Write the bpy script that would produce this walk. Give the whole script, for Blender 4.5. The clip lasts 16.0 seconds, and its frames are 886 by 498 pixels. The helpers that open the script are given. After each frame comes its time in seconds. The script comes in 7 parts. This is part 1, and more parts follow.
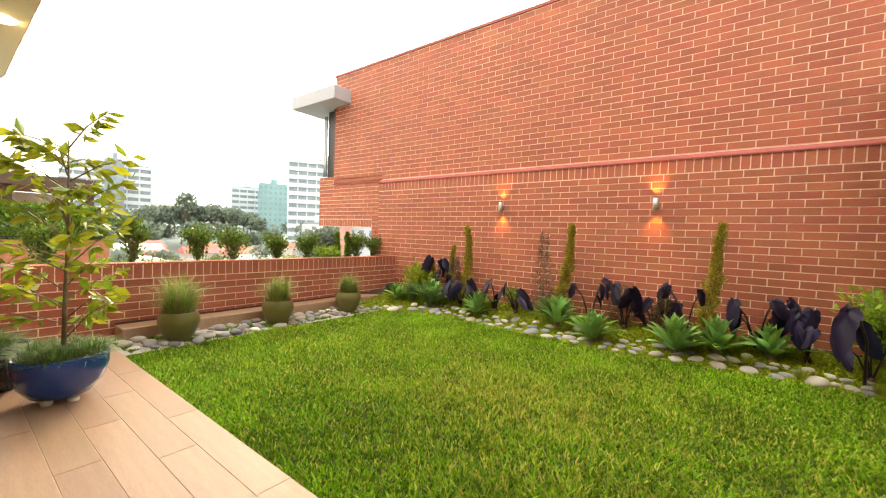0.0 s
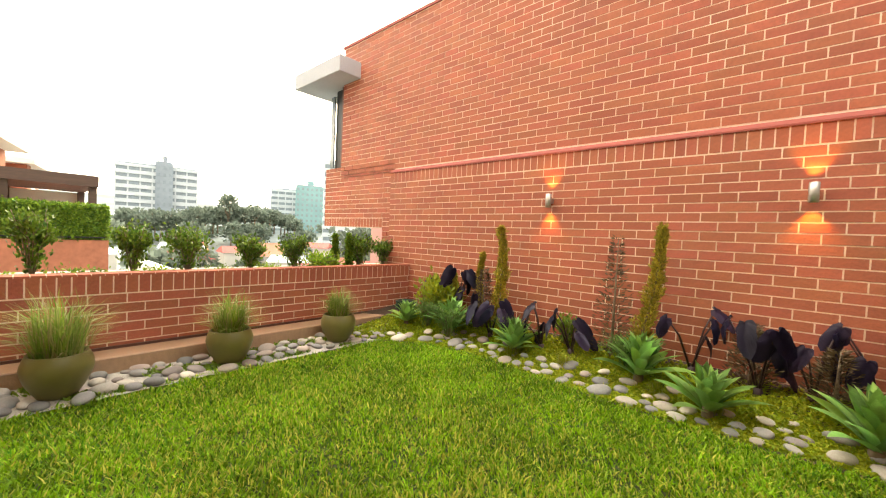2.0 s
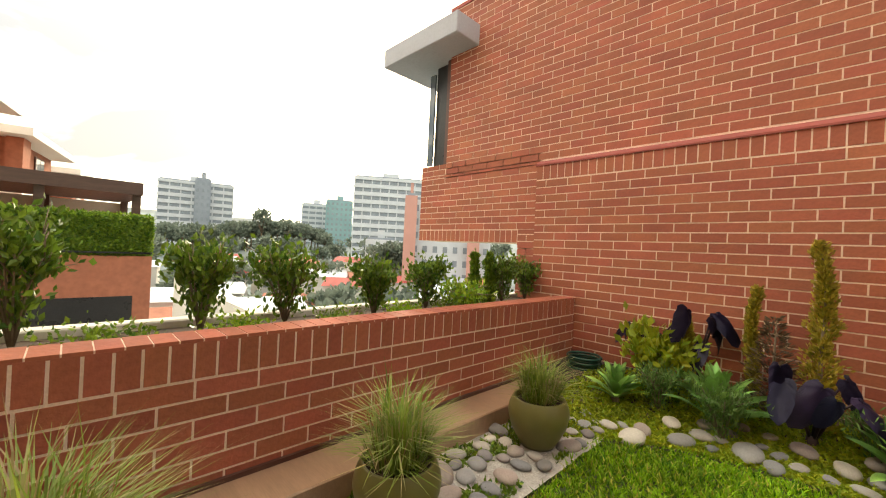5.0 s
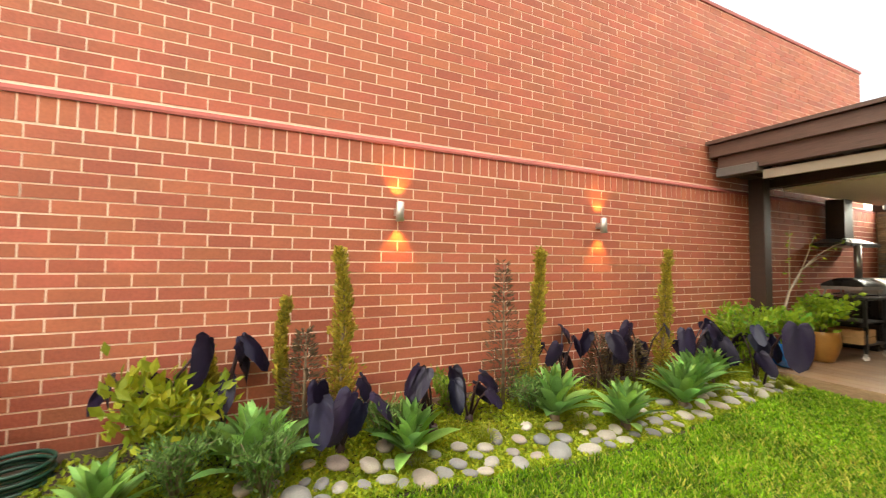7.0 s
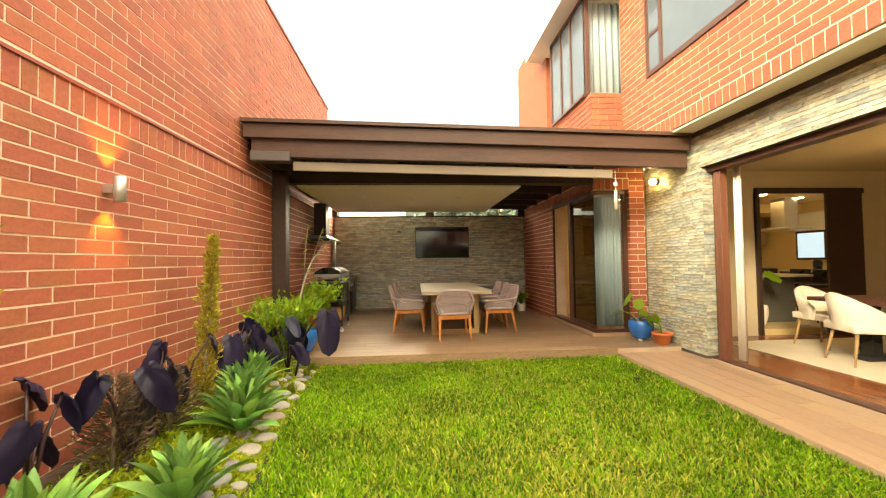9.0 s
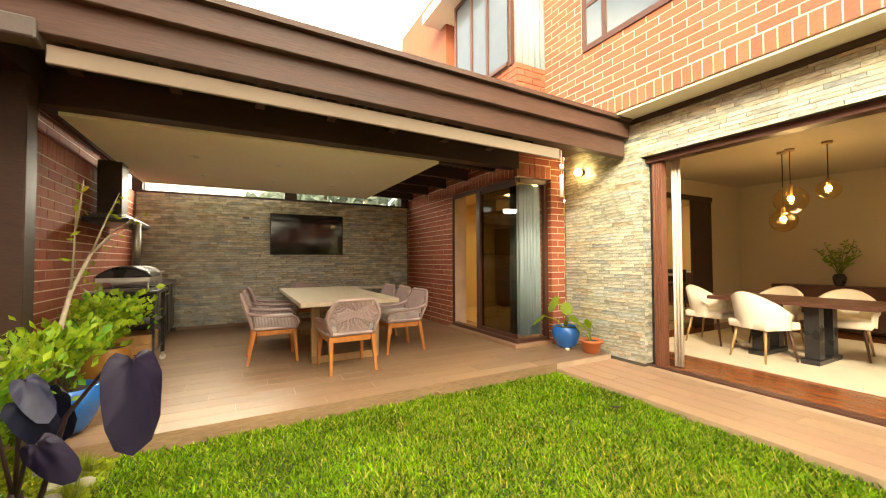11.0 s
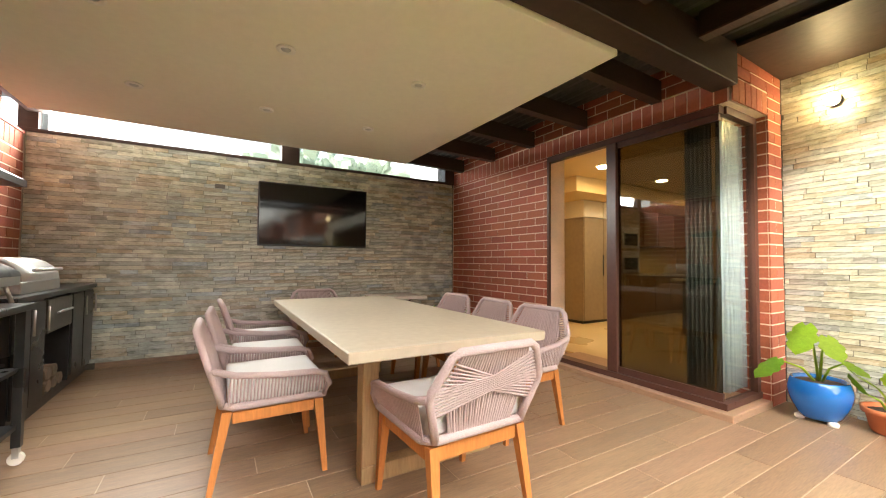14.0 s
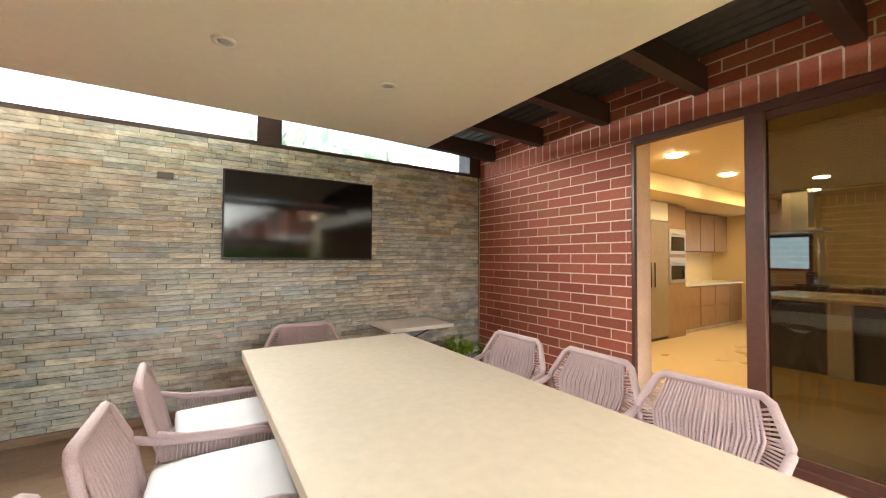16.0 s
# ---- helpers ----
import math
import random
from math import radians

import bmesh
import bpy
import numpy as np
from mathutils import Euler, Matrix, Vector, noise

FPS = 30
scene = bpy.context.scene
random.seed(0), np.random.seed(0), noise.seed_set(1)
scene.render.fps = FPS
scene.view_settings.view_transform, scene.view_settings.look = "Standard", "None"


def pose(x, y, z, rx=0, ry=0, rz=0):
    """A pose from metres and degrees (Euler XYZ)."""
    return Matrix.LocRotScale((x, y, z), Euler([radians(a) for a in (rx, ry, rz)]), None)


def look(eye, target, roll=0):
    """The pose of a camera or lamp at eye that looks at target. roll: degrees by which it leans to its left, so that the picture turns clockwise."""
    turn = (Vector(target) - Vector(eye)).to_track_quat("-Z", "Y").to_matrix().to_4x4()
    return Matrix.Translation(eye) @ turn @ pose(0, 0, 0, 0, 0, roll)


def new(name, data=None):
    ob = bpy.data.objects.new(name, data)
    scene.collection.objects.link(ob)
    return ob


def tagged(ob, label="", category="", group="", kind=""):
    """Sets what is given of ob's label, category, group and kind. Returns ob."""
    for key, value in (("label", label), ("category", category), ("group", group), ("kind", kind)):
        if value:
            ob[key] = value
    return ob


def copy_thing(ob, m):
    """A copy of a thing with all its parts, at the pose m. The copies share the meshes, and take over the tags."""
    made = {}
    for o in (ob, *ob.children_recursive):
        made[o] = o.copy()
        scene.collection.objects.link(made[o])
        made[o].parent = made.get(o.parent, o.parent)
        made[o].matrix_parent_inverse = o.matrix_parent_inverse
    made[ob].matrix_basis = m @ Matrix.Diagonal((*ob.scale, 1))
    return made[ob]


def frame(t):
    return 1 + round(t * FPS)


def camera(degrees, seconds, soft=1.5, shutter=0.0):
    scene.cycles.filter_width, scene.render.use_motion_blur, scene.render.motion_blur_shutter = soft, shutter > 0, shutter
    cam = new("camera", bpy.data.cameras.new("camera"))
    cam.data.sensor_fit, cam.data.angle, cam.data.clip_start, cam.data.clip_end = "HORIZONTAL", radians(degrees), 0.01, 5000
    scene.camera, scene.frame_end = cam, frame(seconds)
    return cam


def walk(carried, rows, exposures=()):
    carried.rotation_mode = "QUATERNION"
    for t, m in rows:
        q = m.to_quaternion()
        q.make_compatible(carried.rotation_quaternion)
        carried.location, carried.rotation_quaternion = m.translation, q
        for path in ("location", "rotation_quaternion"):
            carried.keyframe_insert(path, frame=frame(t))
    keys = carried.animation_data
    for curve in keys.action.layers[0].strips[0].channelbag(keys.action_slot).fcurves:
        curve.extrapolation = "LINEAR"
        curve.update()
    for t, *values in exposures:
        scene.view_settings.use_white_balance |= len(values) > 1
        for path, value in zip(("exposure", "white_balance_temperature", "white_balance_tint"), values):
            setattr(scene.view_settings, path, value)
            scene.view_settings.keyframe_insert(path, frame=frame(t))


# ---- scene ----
cam = camera(98.4, 16.0, soft=1.1, shutter=0.1)
PATH = [
    (0, (-0.239, -0.264, 1.236), (-1.441, 1.333, 1.17), 2.1),
    (0.5, (-0.438, 0.21, 1.233), (-1.753, 1.716, 1.173), 2.3),
    (1, (-0.606, 0.615, 1.241), (-1.948, 2.097, 1.184), 2.3),
    (1.5, (-0.838, 0.938, 1.252), (-2.174, 2.426, 1.191), 2.4),
    (2, (-1.249, 1.246, 1.269), (-2.582, 2.735, 1.206), 2.6),
    (2.5, (-1.708, 1.412, 1.276), (-3.066, 2.879, 1.216), 2.6),
    (3, (-2.215, 1.491, 1.285), (-3.7, 2.828, 1.22), 2.5),
    (3.2, (-2.406, 1.477, 1.278), (-3.949, 2.748, 1.212), 2.6),
    (5.3, (-4.15, 1.557, 1.237), (-5.506, 3.027, 1.284), 2.9),
    (5.5, (-4.24, 1.638, 1.225), (-5.381, 3.279, 1.306), 2.7),
    (6, (-4.359, 1.915, 1.29), (-4.912, 3.834, 1.394), 1.5),
    (6.5, (-4.429, 2.24, 1.294), (-4.384, 4.236, 1.412), 0.8),
    (7, (-4.532, 2.541, 1.329), (-3.705, 4.36, 1.41), 0.5),
    (7.5, (-4.485, 2.936, 1.274), (-3.063, 4.338, 1.376), -0.2),
    (8, (-4.361, 3.249, 1.287), (-2.541, 4.075, 1.372), -0.7),
    (8.5, (-4.122, 3.516, 1.292), (-2.145, 3.806, 1.36), -1.0),
    (9, (-3.826, 3.732, 1.271), (-1.833, 3.582, 1.332), -0.8),
    (9.5, (-3.446, 3.937, 1.3), (-1.518, 3.409, 1.339), -0.8),
    (9.7, (-3.26, 4.01, 1.303), (-1.365, 3.372, 1.34), -0.8),
    (11.8, (-1.191, 4.225, 1.199), (0.555, 3.252, 1.257), 0.1),
    (12, (-0.999, 4.223, 1.195), (0.743, 3.243, 1.255), 0.2),
    (12.5, (-0.507, 4.175, 1.169), (1.234, 3.193, 1.234), 0.3),
    (13, (-0.02, 4.161, 1.167), (1.716, 3.171, 1.231), 0.3),
    (13.5, (0.433, 4.133, 1.146), (2.164, 3.134, 1.217), 0.5),
    (14, (0.867, 4.111, 1.156), (2.591, 3.099, 1.223), 0.5),
    (14.5, (1.257, 4.048, 1.191), (2.962, 3.005, 1.255), 0.4),
    (15, (1.613, 3.97, 1.229), (3.303, 2.903, 1.296), 0.5),
    (15.5, (1.914, 3.931, 1.325), (3.592, 2.843, 1.385), 0.3),
    (16, (2.256, 3.863, 1.359), (3.942, 2.789, 1.411), 0.4),
]
EXPOSURES = ((0, 2.02, 7400, 4), (3.2, 2.02, 7900, 4), (5.3, 1.25, 7700, 5), (6.0, 1.5, 7800, 5), (7.0, 2.15, 7200, 3), (8.0, 2.28, 7500, 1), (9.0, 2.36, 8700, 2), (9.7, 2.42, 8700, 3), (12.0, 2.8, 7500, 5), (13.5, 3.15, 6400, 5), (14.5, 3.45, 6500, 5), (16, 3.8, 6050, 4))
walk(cam, [(t, look(eye, target, roll)) for t, eye, target, roll in PATH], EXPOSURES)

# ---- world, sun, lights ----
world = bpy.data.worlds.new("world")
scene.world = world
world.use_nodes = True
wn, wl = world.node_tree.nodes, world.node_tree.links
wn.clear()
w_out = wn.new("ShaderNodeOutputWorld")
w_bg = wn.new("ShaderNodeBackground")
w_sky = wn.new("ShaderNodeTexSky")
w_sky.sky_type, w_sky.sun_disc = "NISHITA", False
SUN_ELEV, SUN_AZ = radians(24), radians(138)
w_sky.sun_elevation, w_sky.sun_rotation = SUN_ELEV, radians(90) - SUN_AZ
w_sky.air_density, w_sky.dust_density, w_sky.ozone_density = 1.0, 6.0, 1.0
w_coord = wn.new("ShaderNodeTexCoord")
w_map = wn.new("ShaderNodeMapping")
w_map.inputs["Scale"].default_value = (1.0, 1.0, 2.6)
w_noise = wn.new("ShaderNodeTexNoise")
w_noise.inputs["Scale"].default_value, w_noise.inputs["Detail"].default_value, w_noise.inputs["Distortion"].default_value = 1.9, 7.0, 0.5
w_ramp = wn.new("ShaderNodeValToRGB")
w_ramp.color_ramp.elements[0].position, w_ramp.color_ramp.elements[0].color = 0.47, (1.7, 1.8, 2.05, 1)
w_ramp.color_ramp.elements[1].position, w_ramp.color_ramp.elements[1].color = 0.70, (14.5, 13.6, 12.0, 1)
w_mix = wn.new("ShaderNodeMix")
w_mix.data_type = "RGBA"
w_mix.inputs[0].default_value = 0.86
wl.new(w_coord.outputs["Generated"], w_map.inputs["Vector"])
wl.new(w_map.outputs["Vector"], w_noise.inputs["Vector"])
wl.new(w_noise.outputs["Fac"], w_ramp.inputs["Fac"])
wl.new(w_sky.outputs["Color"], w_mix.inputs[6])
wl.new(w_ramp.outputs["Color"], w_mix.inputs[7])
w_sep = wn.new("ShaderNodeSeparateXYZ")
w_grad = wn.new("ShaderNodeMapRange")
for key, v in (("From Min", 0.28), ("From Max", 1.0), ("To Min", 1.1), ("To Max", 2.4)):
    w_grad.inputs[key].default_value = v
w_mul = wn.new("ShaderNodeVectorMath")
w_mul.operation = "SCALE"
wl.new(w_coord.outputs["Generated"], w_sep.inputs[0])
wl.new(w_sep.outputs["Z"], w_grad.inputs["Value"])
wl.new(w_mix.outputs[2], w_mul.inputs[0])
wl.new(w_grad.outputs["Result"], w_mul.inputs["Scale"])
wl.new(w_mul.outputs[0], w_bg.inputs["Color"])
w_bg.inputs["Strength"].default_value = 0.15
wl.new(w_bg.outputs["Background"], w_out.inputs["Surface"])

sun_data = bpy.data.lights.new("sun", "SUN")
sun_data.energy, sun_data.angle, sun_data.color = 1.3, radians(14), (1.0, 0.9, 0.74)
sun = new("sun", sun_data)
sun.matrix_world = look((0, 0, 30), Vector((0, 0, 30)) - Vector((math.cos(SUN_AZ) * math.cos(SUN_ELEV), math.sin(SUN_AZ) * math.cos(SUN_ELEV), math.sin(SUN_ELEV))))


def lamp(name, kind, place, watts, colour, size=0.1, target=None, angle=90):
    data = bpy.data.lights.new(name, kind)
    data.energy, data.color = watts, colour
    if kind == "AREA":
        data.size = size
    else:
        data.shadow_soft_size = size
    if kind == "SPOT":
        data.spot_size, data.spot_blend = radians(angle), 0.6
    ob = new(name, data)
    ob.matrix_world = look(place, target) if target else pose(*place)
    return ob


WARM = (1.0, 0.66, 0.30)


# ---- materials ----
def material(name, colour, rough=0.6, vary=0.18, grain=30.0, blotch=2.0, bump=0.15, metal=0.0, piece=0.0, hue=0.0, stretch=(1, 1, 1), spec=0.4, colour2=None, coat=0.0):
    """Noise at two scales on a base colour; piece: how far single pieces differ."""
    m = bpy.data.materials.new(name)
    m.use_nodes = True
    n, l = m.node_tree.nodes, m.node_tree.links
    b = n["Principled BSDF"]
    b.inputs["Roughness"].default_value, b.inputs["Metallic"].default_value = rough, metal
    b.inputs["Specular IOR Level"].default_value = spec
    b.inputs["Coat Weight"].default_value = coat
    co = n.new("ShaderNodeTexCoord")
    mp = n.new("ShaderNodeMapping")
    mp.inputs["Scale"].default_value = stretch
    l.new(co.outputs["Object"], mp.inputs["Vector"])
    fine, big = n.new("ShaderNodeTexNoise"), n.new("ShaderNodeTexNoise")
    fine.inputs["Scale"].default_value, fine.inputs["Detail"].default_value = grain, 6
    big.inputs["Scale"].default_value, big.inputs["Detail"].default_value = blotch, 3
    l.new(mp.outputs["Vector"], fine.inputs["Vector"])
    l.new(mp.outputs["Vector"], big.inputs["Vector"])
    mixn = n.new("ShaderNodeMath")
    mixn.operation = "ADD"
    l.new(fine.outputs["Fac"], mixn.inputs[0])
    l.new(big.outputs["Fac"], mixn.inputs[1])
    ramp = n.new("ShaderNodeMapRange")
    ramp.inputs["From Min"].default_value, ramp.inputs["From Max"].default_value = 0.7, 1.3
    ramp.inputs["To Min"].default_value, ramp.inputs["To Max"].default_value = 1 - vary, 1 + vary
    l.new(mixn.outputs[0], ramp.inputs["Value"])
    hsv = n.new("ShaderNodeHueSaturation")
    hsv.inputs["Color"].default_value = (*colour, 1)
    value = ramp.outputs["Result"]
    if piece or colour2:
        info, geo = n.new("ShaderNodeObjectInfo"), n.new("ShaderNodeNewGeometry")
        add = n.new("ShaderNodeMath")
        add.operation = "ADD"
        fr = n.new("ShaderNodeMath")
        fr.operation = "FRACT"
        l.new(info.outputs["Random"], add.inputs[0])
        l.new(geo.outputs["Random Per Island"], add.inputs[1])
        l.new(add.outputs[0], fr.inputs[0])
        pr = n.new("ShaderNodeMapRange")
        pr.inputs["To Min"].default_value, pr.inputs["To Max"].default_value = 1 - piece, 1 + piece
        l.new(fr.outputs[0], pr.inputs["Value"])
        mul = n.new("ShaderNodeMath")
        mul.operation = "MULTIPLY"
        l.new(value, mul.inputs[0])
        l.new(pr.outputs["Result"], mul.inputs[1])
        value = mul.outputs[0]
        scr = n.new("ShaderNodeMath")
        scr.operation = "MULTIPLY"
        scr.inputs[1].default_value = 7.31
        l.new(fr.outputs[0], scr.inputs[0])
        fr2 = n.new("ShaderNodeMath")
        fr2.operation = "FRACT"
        l.new(scr.outputs[0], fr2.inputs[0])
        if hue:
            hr = n.new("ShaderNodeMapRange")
            hr.inputs["To Min"].default_value, hr.inputs["To Max"].default_value = 0.5 - hue, 0.5 + hue
            l.new(fr2.outputs[0], hr.inputs["Value"])
            l.new(hr.outputs["Result"], hsv.inputs["Hue"])
        if colour2:
            cr = n.new("ShaderNodeValToRGB")
            cr.color_ramp.interpolation = "LINEAR"
            stops = [colour] + list(colour2)
            for i, c in enumerate(stops):
                e = cr.color_ramp.elements[i] if i < 2 else cr.color_ramp.elements.new(1.0)
                e.color = (*c, 1)
            for i, e in enumerate(cr.color_ramp.elements):
                e.position = i / (len(stops) - 1)
            l.new(fr2.outputs[0], cr.inputs["Fac"])
            l.new(cr.outputs["Color"], hsv.inputs["Color"])
    l.new(value, hsv.inputs["Value"])
    l.new(hsv.outputs["Color"], b.inputs["Base Color"])
    if bump:
        bp = n.new("ShaderNodeBump")
        bp.inputs["Strength"].default_value, bp.inputs["Distance"].default_value = bump, 0.01
        l.new(fine.outputs["Fac"], bp.inputs["Height"])
        l.new(bp.outputs["Normal"], b.inputs["Normal"])
        rr = n.new("ShaderNodeMapRange")
        rr.inputs["To Min"].default_value, rr.inputs["To Max"].default_value = max(0.02, rough - 0.12), min(1, rough + 0.12)
        l.new(big.outputs["Fac"], rr.inputs["Value"])
        l.new(rr.outputs["Result"], b.inputs["Roughness"])
    return m


def leaf_material(name, colour, colour2=(), rough=0.45, through_light=0.35, piece=0.25, spec=0.35, vary=0.15, blotch=6):
    m = material(name, colour, rough, vary, 40, blotch, 0.05, 0, piece, 0.02, spec=spec, colour2=colour2 or None)
    n, l = m.node_tree.nodes, m.node_tree.links
    b, out = n["Principled BSDF"], n["Material Output"]
    tr, mx = n.new("ShaderNodeBsdfTranslucent"), n.new("ShaderNodeMixShader")
    src = b.inputs["Base Color"].links[0].from_socket
    l.new(src, tr.inputs["Color"])
    mx.inputs[0].default_value = through_light
    l.new(b.outputs[0], mx.inputs[1])
    l.new(tr.outputs[0], mx.inputs[2])
    l.new(mx.outputs[0], out.inputs["Surface"])
    return m


def glass_material(name, tint=(0.92, 0.95, 0.95), gloss=1.0):
    m = bpy.data.materials.new(name)
    m.use_nodes = True
    n, l = m.node_tree.nodes, m.node_tree.links
    n.remove(n["Principled BSDF"])
    t, g, mx, f = n.new("ShaderNodeBsdfTransparent"), n.new("ShaderNodeBsdfGlossy"), n.new("ShaderNodeMixShader"), n.new("ShaderNodeMapRange")
    w, p = n.new("ShaderNodeLayerWeight"), n.new("ShaderNodeMath")
    p.operation, p.inputs[1].default_value = "POWER", 3.5
    l.new(w.outputs["Facing"], p.inputs[0])
    l.new(p.outputs[0], f.inputs["Value"])
    t.inputs["Color"].default_value = (*tint, 1)
    g.inputs["Roughness"].default_value = 0.01
    f.inputs["To Min"].default_value, f.inputs["To Max"].default_value = 0.045 * gloss, 0.75
    l.new(f.outputs[0], mx.inputs[0])
    l.new(t.outputs[0], mx.inputs[1])
    l.new(g.outputs[0], mx.inputs[2])
    l.new(mx.outputs[0], n["Material Output"].inputs["Surface"])
    return m


def glow(name, colour, strength):
    m = bpy.data.materials.new(name)
    m.use_nodes = True
    b = m.node_tree.nodes["Principled BSDF"]
    b.inputs["Base Color"].default_value = (*colour, 1)
    b.inputs["Emission Color"].default_value, b.inputs["Emission Strength"].default_value = (*colour, 1), strength
    return m


M_BRICK = material("fired_red_brick", (0.335, 0.098, 0.056), 0.75, 0.18, 45, 3, 0.35, 0, 0.14, 0.006)
M_MORTAR = material("pale_mortar", (0.76, 0.59, 0.47), 0.9, 0.12, 60, 4, 0.3)
M_CAP = material("red_cap_tile", (0.29, 0.072, 0.060), 0.75, 0.12, 30, 2, 0.15)
M_SLATE = material("ledger_slate", (0.43, 0.43, 0.33), 0.27, 0.26, 26, 6, 0.8, 0, 0.26, 0.0, (1, 1, 2.5), 0.85,
                   ((0.40, 0.43, 0.38), (0.48, 0.46, 0.34), (0.34, 0.39, 0.40), (0.41, 0.35, 0.24), (0.51, 0.50, 0.40), (0.32, 0.34, 0.29)))
M_SLATE_BACK = material("slate_joint", (0.09, 0.085, 0.07), 0.9, 0.2, 30, 3, 0.2)
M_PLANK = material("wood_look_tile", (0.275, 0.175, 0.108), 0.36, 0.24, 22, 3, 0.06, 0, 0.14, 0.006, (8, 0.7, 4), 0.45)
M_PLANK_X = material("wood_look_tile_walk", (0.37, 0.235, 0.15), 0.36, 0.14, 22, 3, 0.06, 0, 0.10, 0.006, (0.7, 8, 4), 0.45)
M_GROUT = material("tile_grout", (0.46, 0.33, 0.23), 0.85, 0.1, 60, 5, 0.1)
M_GROUT_DECK = material("terrace_grout", (0.52, 0.40, 0.29), 0.85, 0.1, 60, 5, 0.1)
M_DARKWOOD = material("dark_stained_timber", (0.040, 0.022, 0.016), 0.5, 0.25, 18, 2, 0.2, stretch=(1, 1, 6))
M_FASCIA = material("brown_timber_fascia", (0.085, 0.047, 0.036), 0.5, 0.22, 14, 2, 0.2, stretch=(6, 0.6, 6))
M_FRAME = material("brown_window_frame", (0.085, 0.036, 0.026), 0.4, 0.15, 30, 3, 0.05)
M_DECKING = material("corrugated_roof_metal", (0.075, 0.065, 0.055), 0.5, 0.2, 20, 2, 0.05, 0.3)
M_WHITE = material("white_plaster", (0.80, 0.77, 0.70), 0.8, 0.04, 30, 1, 0.05)
M_CEIL = material("ceiling_paint", (0.82, 0.77, 0.64), 0.75, 0.03, 20, 0.8, 0.02)
M_BEIGE = material("beige_wall_paint", (0.50, 0.42, 0.30), 0.8, 0.04, 30, 1, 0.04)
M_SCREEN = material("awning_fabric", (0.26, 0.22, 0.175), 0.8, 0.06, 200, 2, 0.1)
M_CONCRETE = material("canopy_concrete", (0.40, 0.41, 0.45), 0.8, 0.08, 30, 2, 0.1)
M_SOIL = material("dark_soil", (0.055, 0.036, 0.024), 0.95, 0.4, 30, 5, 1.0)
M_LAWN_SOIL = material("lawn_thatch", (0.05, 0.07, 0.015), 0.95, 0.3, 60, 4, 0.6)
M_GRASS = leaf_material("lawn_grass", (0.085, 0.235, 0.010), ((0.20, 0.40, 0.014), (0.30, 0.47, 0.030), (0.045, 0.140, 0.007)), 0.55, 0.5, 0.40, 0.18, 0.5, 1.6)
M_GRASSDRY = leaf_material("lawn_grass_yellowed", (0.42, 0.46, 0.05), ((0.58, 0.55, 0.12), (0.22, 0.36, 0.02)), 0.6, 0.5, 0.3, 0.15)
M_GRAVEL = material("fine_gravel", (0.42, 0.39, 0.35), 0.9, 0.4, 90, 6, 1.0)
M_STONE = material("river_stone", (0.20, 0.20, 0.20), 0.6, 0.14, 25, 8, 0.15, 0, 0.2, 0.0, spec=0.3,
                   colour2=((0.40, 0.36, 0.31), (0.15, 0.155, 0.165), (0.56, 0.52, 0.45), (0.28, 0.22, 0.195), (0.19, 0.19, 0.20), (0.26, 0.25, 0.24)))
M_MOSS = leaf_material("yellow_groundcover", (0.38, 0.43, 0.03), ((0.20, 0.31, 0.02), (0.48, 0.49, 0.04)), 0.6, 0.3)
M_AGAVE = leaf_material("agave_leaf", (0.20, 0.43, 0.12), ((0.28, 0.50, 0.17), (0.42, 0.56, 0.14)), 0.45, 0.3, 0.2)
M_EAR = leaf_material("black_taro_leaf", (0.020, 0.019, 0.056), ((0.030, 0.020, 0.058), (0.014, 0.014, 0.040)), 0.42, 0.06, 0.25, 0.3)
M_EARSTEM = material("black_taro_stem", (0.035, 0.016, 0.020), 0.45, 0.2, 20, 4, 0.05)
M_GOLD = leaf_material("golden_conifer", (0.42, 0.34, 0.045), ((0.20, 0.22, 0.025), (0.56, 0.45, 0.07), (0.30, 0.20, 0.04)), 0.6, 0.3)
M_BROWNLEAF = leaf_material("brown_spiky_leaf", (0.09, 0.055, 0.035), ((0.13, 0.10, 0.05), (0.06, 0.04, 0.03)), 0.6, 0.15)
M_GREEN = leaf_material("shrub_leaf", (0.11, 0.22, 0.022), ((0.22, 0.32, 0.035), (0.06, 0.13, 0.018)), 0.42, 0.3, 0.3)
M_PLANTER = leaf_material("planter_shrub_leaf", (0.075, 0.15, 0.020), ((0.15, 0.24, 0.030), (0.045, 0.095, 0.015)), 0.35, 0.3, 0.35)
M_LIME = leaf_material("lime_leaf", (0.22, 0.40, 0.035), ((0.32, 0.46, 0.035), (0.14, 0.30, 0.03)), 0.4, 0.4, 0.2)
M_YELLOW = leaf_material("yellow_green_leaf", (0.30, 0.34, 0.03), ((0.20, 0.30, 0.03), (0.42, 0.38, 0.03)), 0.4, 0.4, 0.2)
M_ROSEMARY = leaf_material("needle_shrub", (0.11, 0.21, 0.05), ((0.15, 0.27, 0.07), (0.08, 0.15, 0.035)), 0.6, 0.2)
M_FGRASS = leaf_material("fountain_grass", (0.22, 0.32, 0.05), ((0.14, 0.24, 0.035), (0.40, 0.40, 0.13)), 0.55, 0.35)
M_DRYGRASS = leaf_material("dry_grass", (0.42, 0.34, 0.17), ((0.34, 0.30, 0.14),), 0.7, 0.3)
M_BARK = material("bark", (0.20, 0.15, 0.105), 0.85, 0.3, 25, 5, 0.6)
